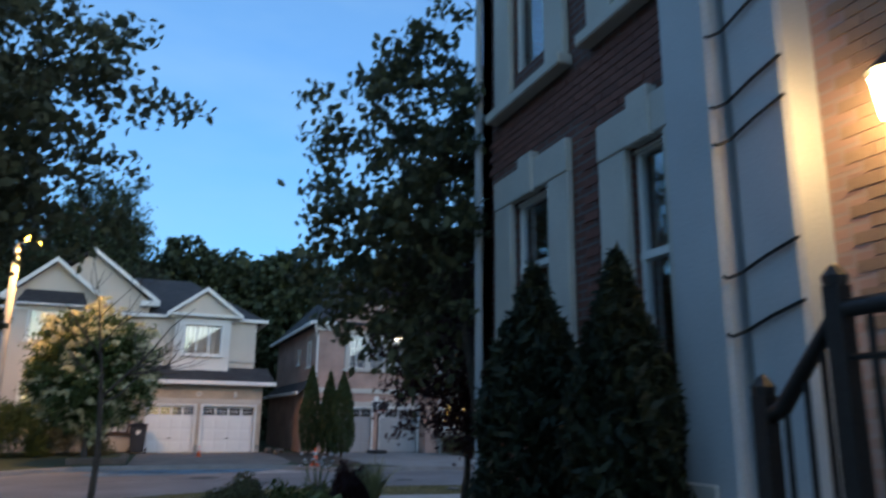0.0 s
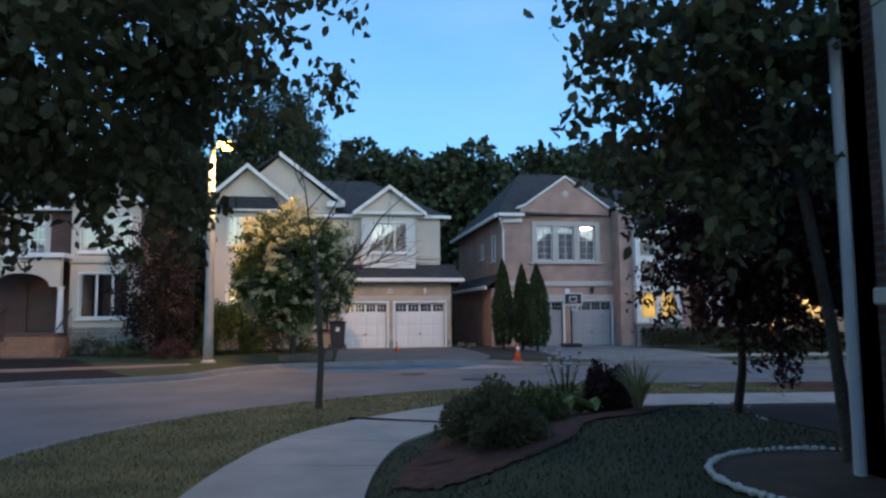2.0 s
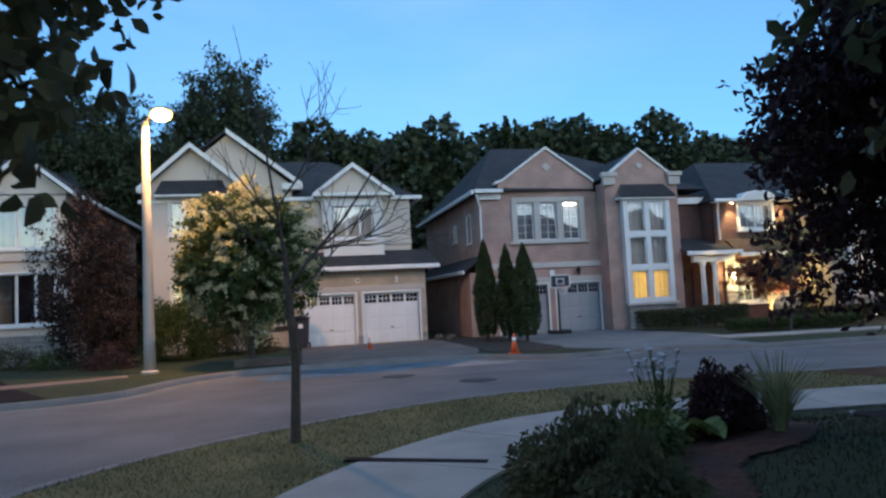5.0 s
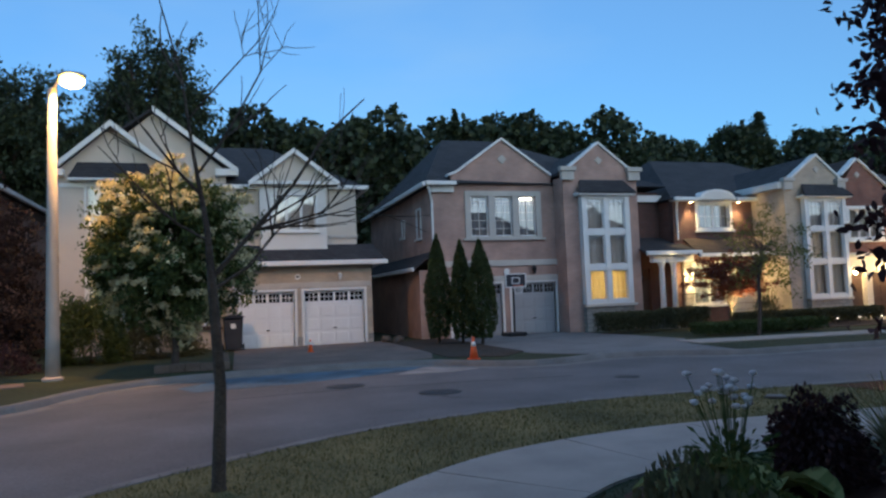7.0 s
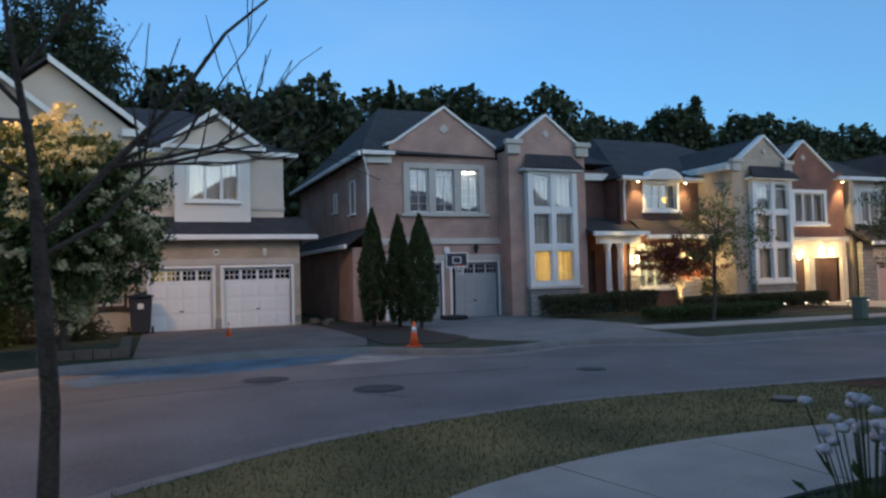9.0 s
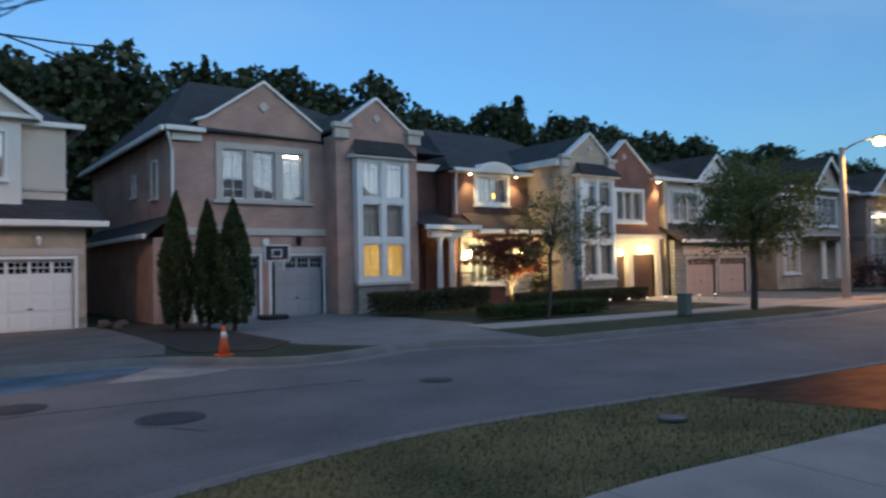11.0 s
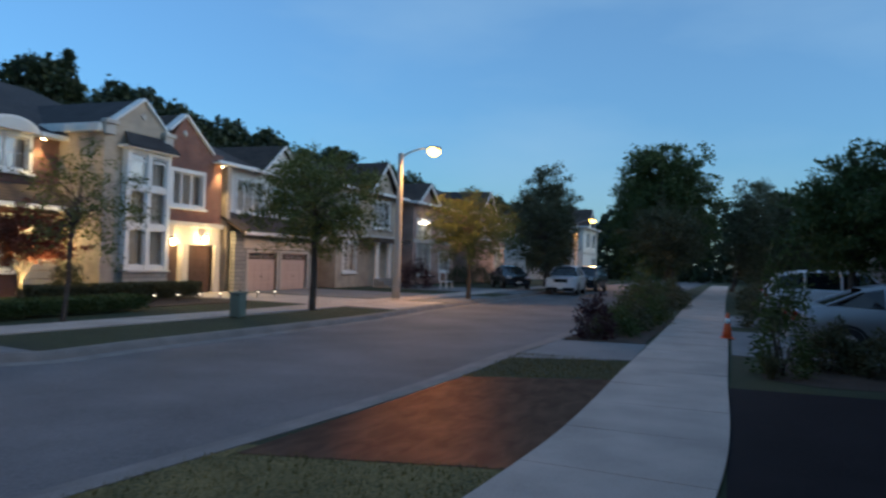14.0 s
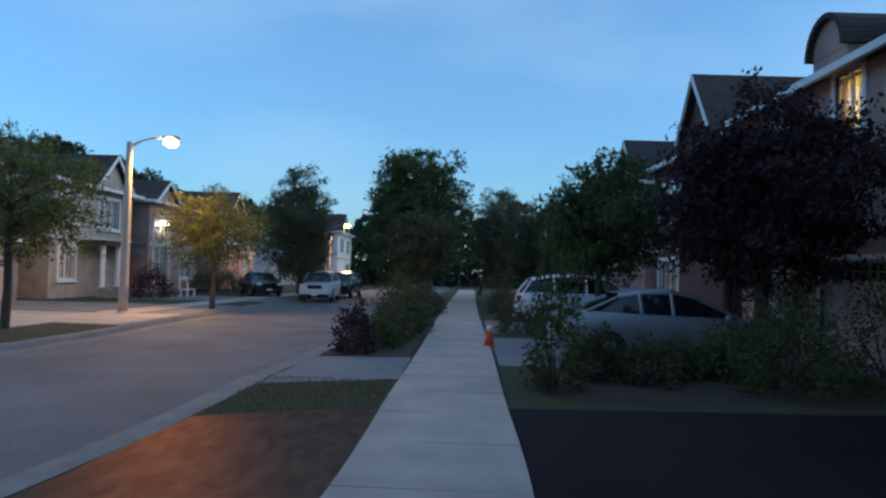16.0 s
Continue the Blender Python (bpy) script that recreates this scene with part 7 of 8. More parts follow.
def bare_tree(x, y, seed, label):
    """The thin dead street tree: a slim trunk and forking bare twigs."""
    rng = np.random.default_rng(seed)
    t = thing("bare_tree", x, y, 0, label, "tree")
    stem = [(0, -0.08, 0.085), (0, 0.05, 0.062), (0.03, 0.9, 0.05), (-0.02, 1.7, 0.044), (-0.06, 2.3, 0.027), (-0.17, 3.0, 0.016), (-0.26, 3.7, 0.01), (-0.44, 4.4, 0.006), (-0.58, 5.1, 0.003)]
    m = Mesh()
    m.tube([(x + dx, y + 0.02 * k, z) for k, (dx, z, _) in enumerate(stem)], [q[2] for q in stem], 8)
    part("trunk", m, BARK, t, smooth=True)
    m = Mesh()

    def grow(p, d, length, r, depth):
        pts, radii = [p], [r]
        for k in range(4):
            d = (d + Vector(rng.normal(size=3)) * 0.13 + Vector((0, 0, 0.05))).normalized()
            pts.append(pts[-1] + d * length / 4)
            radii.append(r * (1 - 0.2 * (k + 1)) + 0.0018)
        m.tube(pts, radii, 5 if depth > 1 else 4, False)
        if depth > 0:
            for k in range(3):
                a = int(rng.integers(1, 4))
                side = Vector(rng.normal(size=3))
                nd = (d * 0.75 + (side - side.dot(d) * d).normalized() * 0.65 + Vector((0, 0, 0.15))).normalized()
                grow(pts[a], nd, length * rng.uniform(0.45, 0.7), radii[a] * 0.62, depth - 1)

    for dx, z, way, L, r, depth in ((-0.03, 1.85, (0.75, 0.2, 0.72), 2.3, 0.026, 3), (-0.02, 1.75, (0.85, 0.1, 0.4), 1.5, 0.018, 2), (-0.06, 2.2, (-0.8, 0.1, 0.45), 1.2, 0.015, 2), (-0.1, 2.6, (-0.6, -0.1, 0.75), 1.2, 0.015, 2), (-0.13, 2.8, (0.5, 0.2, 0.85), 1.5, 0.014, 2), (-0.2, 3.3, (0.55, -0.2, 0.8), 1.0, 0.01, 2), (-0.24, 3.6, (-0.55, 0.2, 0.8), 0.9, 0.01, 1)):
        grow(Vector((x + dx, y + 0.07, z)), Vector(way).normalized(), L, r, depth)
    tagged(part("branchwork", m, BARK, t, "bare thin twigs"), kind="stuff")
    return t


bare_tree(-0.8, 14.4, 5, "slim leafless street tree in the grass verge")


def shrub(x, y, rx, ry, rz, leaf, label, seed, n=2600, size=0.06, z=0.0, name="shrub", group="", width=0.5):
    rng = np.random.default_rng(seed)
    t = thing(name, x, y, z, label, "shrub", group)
    d = rng.normal(size=(n, 3))
    d[:, 2] = np.abs(d[:, 2])
    d /= np.linalg.norm(d, axis=1)[:, None]
    lump = 1 + 0.14 * np.sin(d[:, :1] * 6 + seed) + 0.12 * np.cos(d[:, 1:2] * 7 + d[:, 2:] * 4 + seed)
    r = rng.uniform(0.55, 1.03, size=(n, 1)) * lump
    pts = np.array([x, y, z + 0.02]) + d * r * np.array([rx, ry, rz])
    m = Mesh()
    for k in range(9):
        e = pts[int(rng.integers(n))]
        m.tube([(x + 0.05 * math.cos(k), y + 0.05 * math.sin(k), z - 0.02), tuple(e)], [0.02, 0.006], 4, False)
    tagged(part("branchwork", m, BARK, t), kind="stuff")
    leaves_object("foliage", pts, size, leaf, t, seed, width=width)
    return t


def cedar(x, y, h, r, seed, label, leaf=None):
    rng = np.random.default_rng(seed)
    t = thing("cedar", x, y, 0, label, "conifer", "columnar cedars")
    part("trunk", Mesh().tube([(x, y, -0.05), (x, y, h * 0.9)], [0.06, 0.01], 6), BARK, t)
    n = 9000
    z = rng.uniform(0.04, 1, size=n) ** 0.85
    prof = np.minimum(1, (1 - z) * 2.3) ** 0.8 * np.minimum(1, 0.55 + z * 2.5)
    a = rng.uniform(0, 2 * math.pi, size=n)
    rr = r * prof * rng.uniform(0.5, 1.0, size=n) ** 0.5 * (1 + 0.2 * np.sin(a * 4 + z * 13 + seed))
    pts = np.stack([x + rr * np.cos(a), y + rr * np.sin(a), z * h + rng.normal(size=n) * 0.04], axis=1)
    leaves_object("foliage", pts, 0.13, leaf or LEAF_CEDAR, t, seed, droop=-0.9, width=0.3)
    return t


cedar(6.5, 31.9, 3.75, 0.42, 41, "tall columnar cedar between two driveways")
cedar(7.2, 31.4, 3.5, 0.38, 42, "columnar cedar beside a traffic cone")
cedar(7.55, 30.4, 3.45, 0.46, 43, "columnar cedar before a grey garage")
# tall cedars against the corner house, their shade held in the leaf colour
cedar(2.75, 5.0, 2.7, 0.45, 44, "columnar cedar against a brick wall, shade put into its leaf colour", LEAF_SHADE)
cedar(2.8, 3.95, 2.6, 0.36, 45, "columnar cedar before a stone window surround, shade put into its leaf colour", LEAF_SHADE)

# bed shrubs beside the sidewalk
shrub(1.25, 10.55, 0.56, 0.56, 0.58, LEAF_DARK, "rounded dark shrub in a mulched bed", 51, 9000, 0.055, lawn_z(1.25, 10.55))
shrub(1.25, 9.75, 0.38, 0.38, 0.46, LEAF_DARK, "small rounded dark shrub in red mulch", 52, 6000, 0.05, lawn_z(1.25, 9.75))
shrub(1.95, 11.2, 0.42, 0.4, 0.45, LEAF_MID, "loose low green shrub in a mulched bed", 53, 1400, 0.07, lawn_z(1.95, 11.2))
shrub(3.08, 11.7, 0.35, 0.33, 0.6, LEAF_PURPLE, "clipped round dark purple shrub", 54, 8000, 0.05, lawn_z(3.08, 11.7))


def hosta(x, y, n, reach, label, seed):
    """A clump of broad, arching leaves on short stalks, each folded along its rib."""
    rng = random.Random(seed)
    g = lawn_z(x, y)
    t = thing("hosta", x, y, g, label, "garden plant", "hostas in the bed")
    for k in range(n):
        a, L = k * 2.4 + rng.uniform(-0.3, 0.3), reach * rng.uniform(0.7, 1.15)
        lift, w = rng.uniform(0.45, 1.0), L * rng.uniform(0.26, 0.36)
        dx, dy = math.cos(a), math.sin(a)
        m = Mesh()
        last = None
        for i in range(7):
            q = i / 6
            out = L * (0.15 + 0.95 * q)
            z = g + L * lift * (0.35 + 1.1 * q - 1.0 * q * q)
            ww = w * math.sin(math.pi * min(1, 0.08 + q * 0.9)) ** 0.8
            c = (x + dx * out, y + dy * out, z)
            row = ((c[0] - dy * ww, c[1] + dx * ww, z + ww * 0.45), c, (c[0] + dy * ww, c[1] - dx * ww, z + ww * 0.45))
            if last:
                m.face([last[0], last[1], row[1], row[0]])
                m.face([last[1], last[2], row[2], row[1]])
            last = row
        m.tube([(x, y, g), (x + dx * L * 0.15, y + dy * L * 0.15, g + L * lift * 0.35)], [0.012, 0.008], 5, False)
        part("leaf", m, LEAF_HOSTA, t, smooth=True)
    return t


hosta(2.38, 11.95, 15, 0.44, "broad-leaved hosta clump in the bed", 55)
hosta(2.72, 11.72, 17, 0.44, "broad-leaved hosta clump beside the sidewalk", 56)


def seed_heads(x, y, h, n, label, seed):
    """Thin upright stalks, each with a flat pale flower head, over a tuft of leaves."""
    rng = random.Random(seed)
    g = lawn_z(x, y)
    t = thing("flowering_perennial", x, y, g, label, "garden plant")
    for k in range(n):
        a, lean, hh = rng.uniform(0, 6.28), rng.uniform(0.03, 0.3), g + h * rng.uniform(0.72, 1.05)
        ex, ey = x + math.cos(a) * lean, y + math.sin(a) * lean
        st = part("stalk", Mesh().tube([(x + math.cos(a) * 0.05, y + math.sin(a) * 0.05, g), ((x + ex) / 2, (y + ey) / 2, hh * 0.6), (ex, ey, hh)], [0.005, 0.004, 0.003], 5, False), LEAF_MID, t)
        part("flower_head", Mesh().blob(ex, ey, hh + 0.012, 0.032, 0.03, 0.02, 0.4, k, 5, 8), SEED_PALE, st, "pale flat flower head", smooth=True)
    rg = np.random.default_rng(seed)
    p = rg.normal(size=(380, 3)) * np.array([0.14, 0.14, 0.12]) + np.array([x, y, g + h * 0.3])
    leaves_object("foliage", p, 0.08, LEAF_MID, t, seed, width=0.35)
    return t


seed_heads(2.62, 12.0, 0.85, 26, "loose perennial with pale flat flower heads", 57)


def grass_clump(x, y, h, n, label, seed, leaf, name="ornamental_grass"):
    rng = random.Random(seed)
    g = lawn_z(x, y)
    t = thing(name, x, y, g, label, "ornamental grass")
    m = Mesh()
    for k in range(n):
        a, lean, hh = rng.uniform(0, 6.28), rng.uniform(0.1, 0.75), h * rng.uniform(0.6, 1.1)
        dx, dy, w = math.cos(a), math.sin(a), 0.016
        prev = None
        for i in range(5):
            s = i / 4
            c = (x + dx * (0.05 + lean * hh * s * s), y + dy * (0.05 + lean * hh * s * s), g + hh * (s - 0.28 * lean * s * s))
            ww = w * (1 - s * 0.85)
            cur = ((c[0] - dy * ww, c[1] + dx * ww, c[2]), (c[0] + dy * ww, c[1] - dx * ww, c[2]))
            if prev:
                m.face([prev[0], prev[1], cur[1], cur[0]])
            prev = cur
    part("blades", m, leaf, t)


grass_clump(3.35, 11.25, 0.72, 130, "pale spiky ornamental grass at the end of a bed", 58, LEAF_PALE)
shrub(19.6, 15.5, 0.5, 0.45, 1.05, LEAF_PURPLE, "upright dark red shrub at the corner of a roadside bed", 61, 1500, 0.08)
shrub(21.0, 15.2, 0.9, 0.6, 0.7, LEAF_MID, "grey-green mounded shrub in a roadside bed", 62, 2600, 0.07)
shrub(22.6, 15.0, 0.9, 0.6, 0.8, LEAF_DARK, "dark mounded shrub in a roadside bed", 63, 2400, 0.08)
shrub(24.6, 14.8, 1.0, 0.7, 0.95, LEAF_MID, "loose flowering shrub in a roadside bed", 64, 2200, 0.08)
shrub(27.0, 14.9, 1.3, 0.8, 1.15, LEAF_DARK, "tall dark roadside shrub", 65, 3000, 0.1)
shrub(30.5, 15.3, 1.3, 1.0, 1.6, LEAF_MID, "rounded dark roadside shrub", 66, 2600, 0.1)
shrub(34.0, 14.6, 1.6, 0.9, 1.2, LEAF_DARK, "low dark roadside shrub", 67, 2400, 0.11)
for k, (x, y, rx, rz) in enumerate(((15.8, 12.0, 0.58, 2.0), (16.7, 10.4, 0.75, 0.62), (17.5, 9.7, 0.7, 0.6), (16.9, 11.15, 0.6, 0.8), (15.7, 8.5, 0.95, 1.5), (17.1, 7.9, 0.9, 1.75), (17.4, 8.8, 0.7, 0.85), (14.9, 6.8, 1.0, 2.0), (16.6, 6.5, 1.0, 2.3))):
    shrub(x, y, rx, rx * 0.85, rz, LEAF_DARK if k % 2 else LEAF_MID, "dark garden shrub beside a silver car", 70 + k, 2400, 0.075, group="shrubs beside the car")
grass_clump(15.3, 12.2, 0.5, 60, "low dark grassy clump beside the sidewalk", 77, LEAF_DARK)
# hedges across the street
def hedge(x0, x1, y0, y1, h, leaf, label, seed, n):
    rng = np.random.default_rng(seed)
    t = thing("hedge", (x0 + x1) / 2, (y0 + y1) / 2, 0, label, "hedge")
    pts = np.stack([rng.uniform(x0, x1, n), rng.uniform(y0, y1, n), rng.uniform(0.02, 1, n) ** 0.5 * h * (1 + 0.06 * np.sin(np.linspace(0, 40, n)))], axis=1)
    leaves_object("foliage", pts, 0.08, leaf, t, seed)


hedge(12.7, 15.1, 31.2, 32.3, 0.78, LEAF_DARK, "low clipped dark hedge before a white bay", 81, 12000)
hedge(15.2, 16.9, 30.8, 31.8, 0.85, LEAF_DARK, "low dark hedge beside a porch", 82, 9000)
hedge(14.2, 19.2, 27.5, 28.5, 0.42, LEAF_MID, "low long clipped hedge before a lawn", 83, 15000)
hedge(17.4, 24.4, 29.9, 30.5, 0.6, LEAF_DARK, "dark clipped hedge before a lit brick house", 84, 16000)
hedge(22.0, 24.5, 31.0, 31.6, 0.55, LEAF_DARK, "dark clipped hedge under a white bay", 85, 2500)
shrub(21.0, 32.6, 0.6, 0.5, 1.4, LEAF_DARK, "dark upright shrub beside a red maple", 86, 2200, 0.08)
shrub(-4.6, 32.2, 1.2, 1.0, 2.2, LEAF_MID, "tall loose shrub before a cream house", 87, 13000, 0.1)
shrub(-2.7, 33.2, 1.5, 0.8, 1.5, LEAF_DARK, "dark shrub under a blossom tree", 88, 12000, 0.09)
shrub(-6.2, 29.5, 0.8, 0.7, 0.7, LEAF_PURPLE, "low red shrub at a lamp post", 89, 1800, 0.08)
shrub(-8.2, 31.2, 0.9, 0.7, 0.6, LEAF_MID, "low green shrub beside a stair", 90, 1500, 0.08)
shrub(-9.9, 32.6, 1.0, 0.6, 0.8, LEAF_DARK, "dark shrub below a bay window", 91, 1800, 0.08)
shrub(41.3, 28.6, 1.3, 1.0, 1.7, LEAF_PURPLE, "rounded dark purple shrub before a far house", 92, 2600, 0.11)
shrub(51.5, 29.4, 1.5, 1.0, 1.3, LEAF_DARK, "dark rounded shrub before a far house", 93, 2400, 0.11)
shrub(55, 29.0, 1.6, 1.0, 1.5, LEAF_DARK, "dark rounded shrub before a far house", 94, 2400, 0.11)
shrub(26.0, 11.6, 0.8, 0.7, 0.9, LEAF_DARK, "dark shrub between two driveways", 96, 1800, 0.08)
shrub(31.5, 11.2, 1.0, 0.7, 0.8, LEAF_DARK, "dark shrub beside the sidewalk", 97, 1800, 0.09)
shrub(36, 11.2, 1.4, 0.8, 1.2, LEAF_DARK, "dark shrub beside the sidewalk", 98, 2000, 0.1)

# white stone rings
def stone_ring(cx, cy, rx, ry, n, label, seed, a0=0.0, a1=6.283):
    t = thing("stone_edging", cx, cy, 0, label, "stone edging")
    rng = random.Random(seed)
    for k in range(n):
        a = a0 + (a1 - a0) * k / n
        s = rng.uniform(0.022, 0.042)
        zz = lawn_z(cx + rx * math.cos(a), cy + ry * math.sin(a)) + 0.035
        part("stone", Mesh().blob(cx + rx * math.cos(a), cy + ry * math.sin(a), zz, s, s * 0.9, s * 0.7, 0.5, k, 5, 7), PEBBLE, t, smooth=True)


stone_ring(5.05, 11.8, 0.38, 0.34, 20, "ring of white stones round a purple tree", 3)
stone_ring(3.3, 7.05, 1.12, 1.12, 44, "white stone edging of a round garden bed", 4, 0.9, 3.75)

def pine(x, y, h, r, seed, label):
    """A pine with whorls of drooping boughs, thin and ragged towards its tip."""
    rng = np.random.default_rng(seed)
    t = thing("pine_tree", x, y, 0, label, "conifer", "pines behind the houses")
    part("trunk", Mesh().tube([(x, y, -0.1), (x, y, h)], [0.22, 0.03], 7), BARK, t)
    pts = []
    for k in range(30):
        z = h * (0.3 + 0.69 * k / 29)
        reach = r * (1.02 - k / 29) ** 0.8
        for a in rng.uniform(0, 6.283, 7):
            L = reach * rng.uniform(0.55, 1.1)
            q = rng.uniform(0.05, 1, 60)
            p = np.stack([x + L * q * math.cos(a), y + L * q * math.sin(a), z + 0.18 * L * q - 0.1 * L * q * q], axis=1)
            pts.append(p + rng.normal(size=(60, 3)) * np.array([0.16, 0.16, 0.1]))
    leaves_object("foliage", np.concatenate(pts), 0.3, LEAF_FOREST, t, seed, width=0.3, droop=-0.3)
    return t


pine(0.4, 57.5, 14.8, 2.2, 101, "dark pine standing over the woods behind the cream house")
pine(45.0, 59.5, 16.8, 3.2, 102, "tall dark pine standing over the woods")
pine(3.6, 58.5, 13.9, 1.6, 103, "slim dark pine among the woods")

# far woods behind the houses
rng = np.random.default_rng(77)
pts = []
for k in range(200):
    x = -60 + k * 0.9 + rng.uniform(-0.8, 0.8)
    y = 56 + rng.uniform(0, 9)
    top = (14.4 if x < 16 else 14.5) * rng.uniform(0.92, 1.07)
    conifer = rng.uniform() < 0.05
    n = 2200
    z = rng.uniform(0.0, 1, n)
    a = rng.uniform(0, 6.283, n)
    w = (np.maximum(0.03, 1 - z) * 3.4 if conifer else np.sqrt(np.maximum(0.02, 1 - (z * 1.25 - 0.25) ** 2)) * 4.3) * rng.uniform(0.55, 1.05, n)
    w = w * (1 + 0.3 * np.sin(a * 3 + z * 11 + k) * np.cos(a * 2 - z * 5))
    pts.append(np.stack([x + w * np.cos(a), y + w * np.sin(a), z * top * (1.06 if conifer else 1) + rng.normal(size=n) * 0.25], axis=1))
tagged(leaves_object("far_woods", np.concatenate(pts), 0.5, LEAF_FOREST, None, 78, width=0.75), "dark belt of mixed woods behind the houses", "woods", kind="stuff")
pts = []
for k in range(46):
    x, y = 92 + rng.uniform(0, 26), -14 + k * 1.7 + rng.uniform(-1, 1)
    top = rng.uniform(7, 11)
    n = 420
    z, a = rng.uniform(0, 1, n), rng.uniform(0, 6.283, n)
    w = np.sqrt(np.maximum(0.02, 1 - (z * 1.25 - 0.25) ** 2)) * 3.2 * rng.uniform(0.5, 1.05, n)
    pts.append(np.stack([x + w * np.cos(a), y + w * np.sin(a), z * top], axis=1))
tagged(leaves_object("far_woods", np.concatenate(pts), 0.9, LEAF_FOREST, None, 79, width=0.75), "dark trees closing the far end of the street", "woods", kind="stuff")
m = Mesh()
m.prism([(-90, 66, 0), (-60, 66, 10.0), (30, 66, 10.0), (120, 66, 6.5), (130, 66, 0)], (0, 1, 0))
structure("backdrop", m, LEAF_FOREST, "dark wooded slope behind the houses", "backdrop")

# grass blades on the lawns that the walk passes
def blades(name, inside, x0, x1, y0, y1, n, h, seed, label, blade=None):
    rng = np.random.default_rng(seed)
    p = np.stack([rng.uniform(x0, x1, n), rng.uniform(y0, y1, n)], axis=1)
    p = p[[inside(a, b) for a, b in p]]
    n = len(p)
    a = rng.uniform(0, 6.283, n)
    hh = h * rng.uniform(0.5, 1.3, n)
    dx, dy = np.cos(a), np.sin(a)
    zb = np.array([lawn_z(q, r) if q > -1 and y0 == 3 and h < 0.048 else 0.0 for q, r in p]) - 0.01
    v = np.zeros((n, 3, 3))
    v[:, 0] = np.stack([p[:, 0] - dy * 0.006, p[:, 1] + dx * 0.006, zb], 1)
    v[:, 1] = np.stack([p[:, 0] + dy * 0.006, p[:, 1] - dx * 0.006, zb], 1)
    v[:, 2] = np.stack([p[:, 0] + dx * hh * 0.6, p[:, 1] + dy * hh * 0.6, zb + hh], 1)
    me = bpy.data.meshes.new(name)
    me.vertices.add(3 * n)
    me.vertices.foreach_set("co", v.ravel())
    me.loops.add(3 * n)
    me.loops.foreach_set("vertex_index", np.arange(3 * n, dtype=np.int32))
    me.polygons.add(n)
    me.polygons.foreach_set("loop_start", np.arange(0, 3 * n, 3, dtype=np.int32))
    me.update(calc_edges=True)
    me.materials.append(blade or GRASS_BLADE)
    tagged(new(name, me), label, "grass", kind="stuff")


WALK_POINTS = [(p.x, p.y) for p in WALK_LINE if p.y > -5 and p.x < 20]
KERB_POINTS = [(p.x, p.y) for p in NEAR_KERB if p.y > -5 and p.x < 20]


def clear_of_walk(x, y):
    return min((x - a) ** 2 + (y - b) ** 2 for a, b in WALK_POINTS[::2]) > 0.8 ** 2


def on_verge(x, y):
    if not clear_of_walk(x, y) or (8.75 - (y - 14.75) * 0.27 < x < 13.85 - (y - 14.42) * 0.43 and y > 14) or x > 16.1:
        return False
    a, b = min(KERB_POINTS, key=lambda q: (x - q[0]) ** 2 + (y - q[1]) ** 2)
    w = min(WALK_POINTS, key=lambda q: (x - q[0]) ** 2 + (y - q[1]) ** 2)
    return (x - w[0]) * (a - w[0]) + (y - w[1]) * (b - w[1]) > 0 and (x - w[0]) ** 2 + (y - w[1]) ** 2 < (a - w[0]) ** 2 + (b - w[1]) ** 2


def on_lawn(x, y):
    if not clear_of_walk(x, y) or (x - 3.3) ** 2 + (y - 7.05) ** 2 < 1.25 or (x > 5.5 and y < 13.2):
        return False
    w = min(WALK_POINTS, key=lambda q: (x - q[0]) ** 2 + (y - q[1]) ** 2)
    return (x > w[0] if y < 12 else y < w[1]) and not in_bed(x, y)


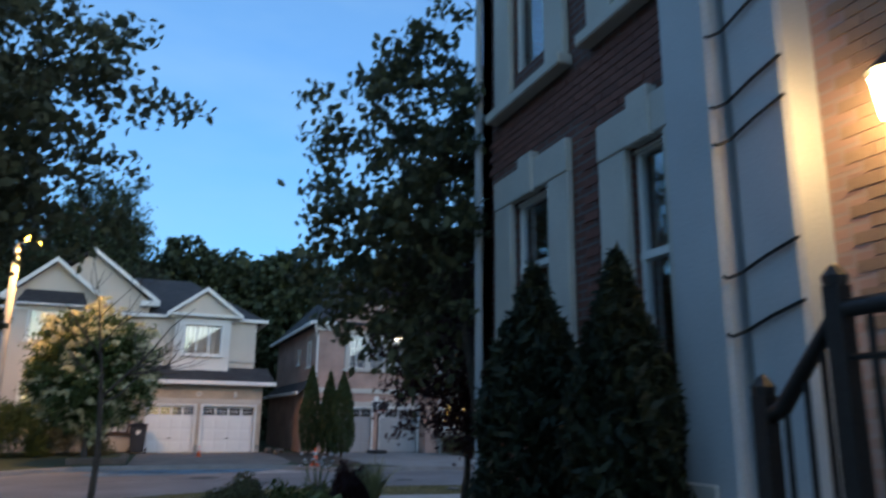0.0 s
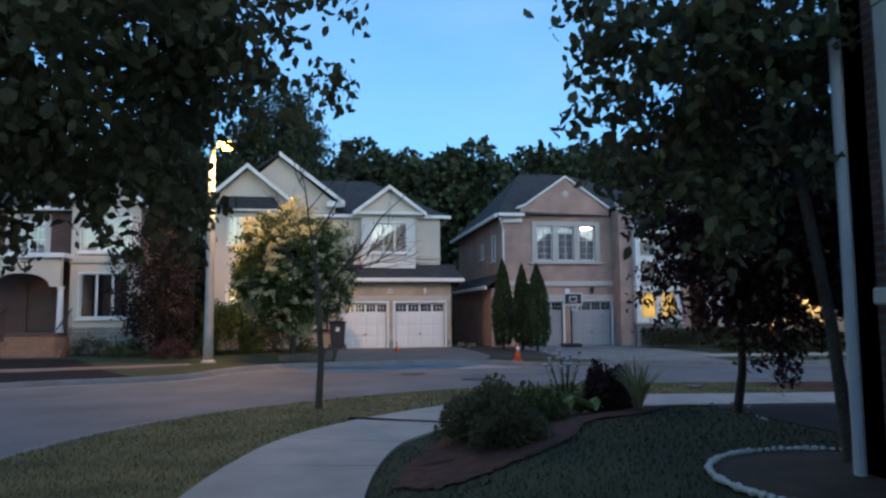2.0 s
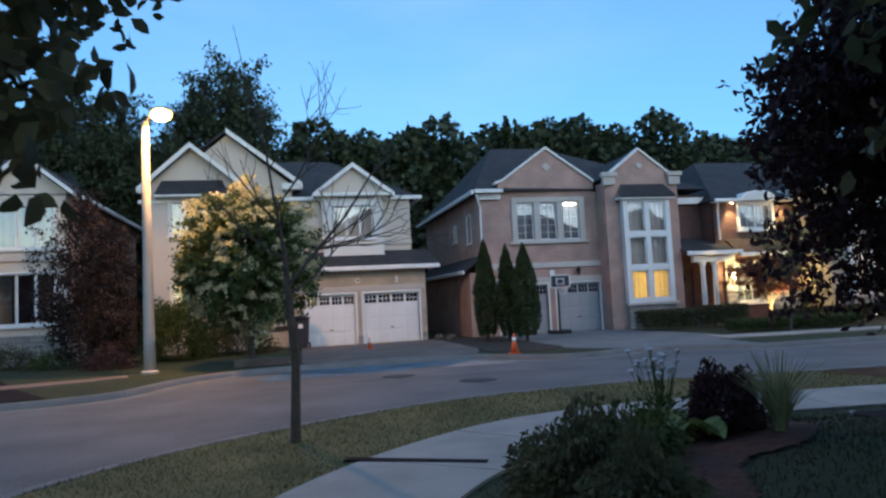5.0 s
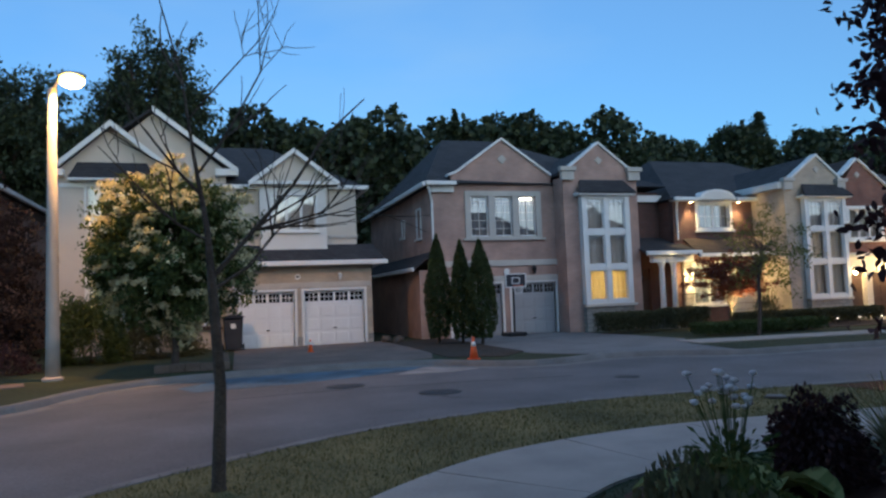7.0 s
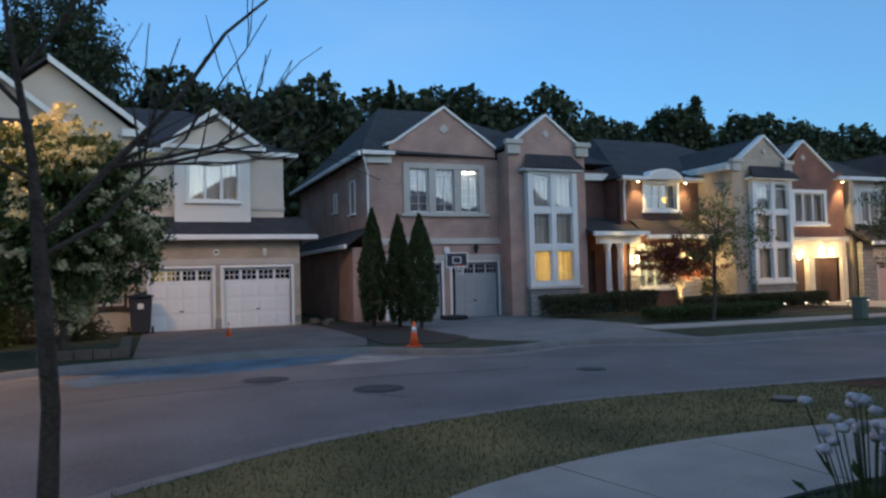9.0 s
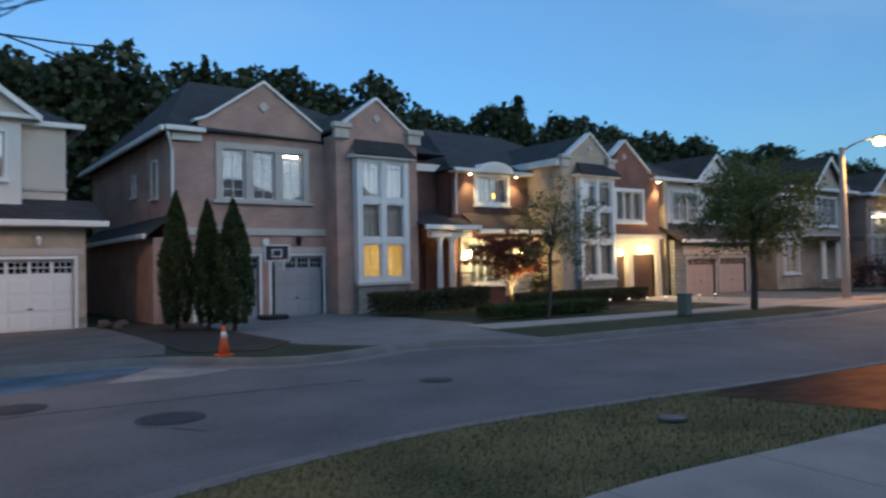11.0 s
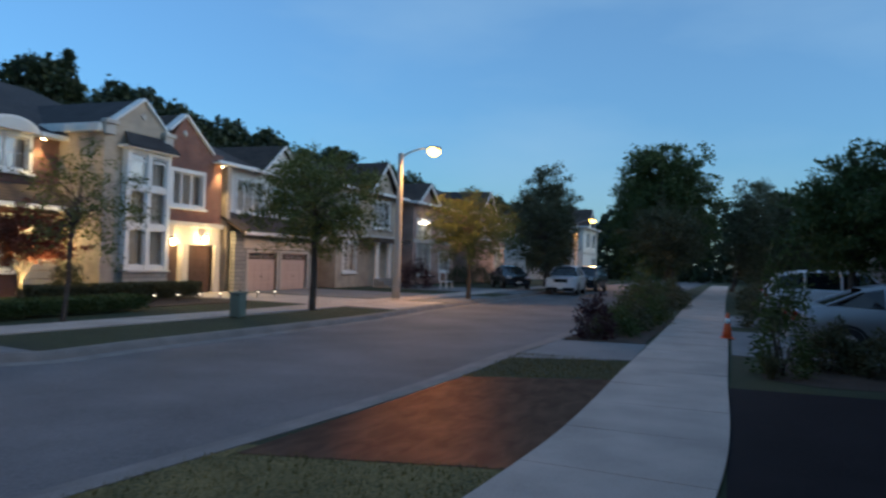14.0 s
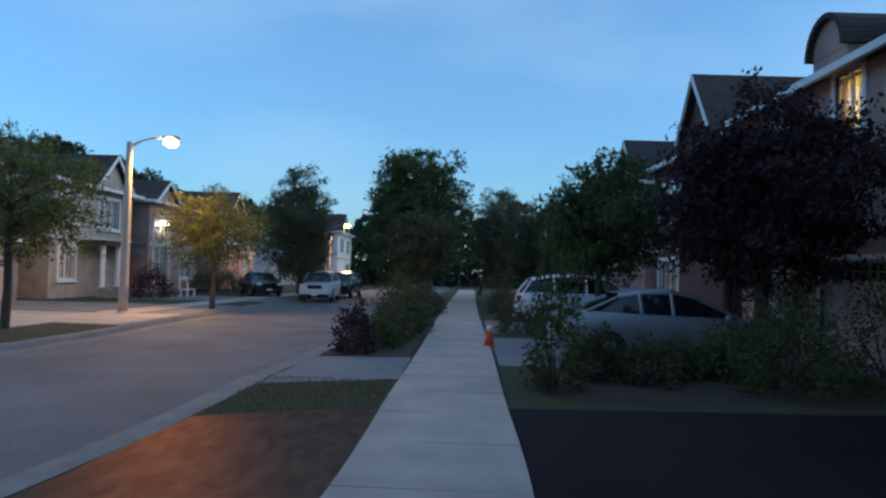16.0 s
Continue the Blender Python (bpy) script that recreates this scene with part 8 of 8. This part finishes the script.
blades("grass_verge", on_verge, -5, 16.1, 3, 17.5, 210000, 0.055, 91, "dry mown grass of the verge along the kerb", DRY_BLADE)
blades("lawn_grass", on_lawn, -0.5, 10, 3, 14, 60000, 0.045, 92, "dark mown lawn grass before the corner house")

# ---- sidewalk slabs ----
sidewalk(WALK_LINE, 1.55, "pale concrete sidewalk curving round the corner")
sidewalk(FAR_WALK, 1.3, "pale concrete sidewalk across the street")


m = Mesh().prism([(-0.35, 13.02, 0.036), (0.95, 12.32, 0.036), (1.0, 12.42, 0.036), (-0.28, 13.14, 0.036)], (0, 0, -0.02))
tagged(link_mesh("sidewalk_patch", m, DRIVE_DARK, None, loc=(0, 0, 0)), "dark filler strip across a sidewalk joint", "sidewalk patch", kind="structure")


# ---- bricks of the corner house, on the walls that the walk begins beside ----
def bricks(owner, plane, u0, u1, z0, z1, material, avoid, most=300):
    """Bricks proud of a wall that faces -x, in stretcher bond; those past the limit are joined."""
    w, h, gap = 0.21, 0.065, 0.012
    one = Mesh().box(-0.008, 0.004, 0, w, 0, h)
    whole = bpy.data.meshes.new("brick")
    whole.from_pydata(one.v, [], one.f)
    whole.materials.append(material)
    o, rest, k, row = base_of(owner), Mesh(), 0, 0
    z = z0
    while z + h < z1:
        u = u0 + (w + gap) / 2 * (row % 2)
        while u + w < u1:
            if not any(a < u + w and u < b and c < z + h and z < d for a, b, c, d in avoid):
                if k < most:
                    ob = new("brick", whole)
                    ob.parent = owner
                    ob.location = (plane - o.x + random.uniform(-0.002, 0.001), u - o.y, z - o.z)
                    k += 1
                else:
                    rest.box(plane - 0.008, plane + 0.004, u, u + w, z, z + h)
            u += w + gap
        z += h + gap
        row += 1
    if rest.v:
        tagged(part("brickwork", rest, material, owner), kind="stuff")


AVOID = [(a - 0.42, b + 0.42, c - 0.45, d + 0.42) for a, b, c, d in OPEN]
bricks(hc, X, 3.86, 7.0, 2.2, 5.6, BRICK_PIECE, AVOID)
bricks(hc, X + 0.2, 1.3, 2.8, 1.2, 4.9, BRICK_PIECE_TAN, [])
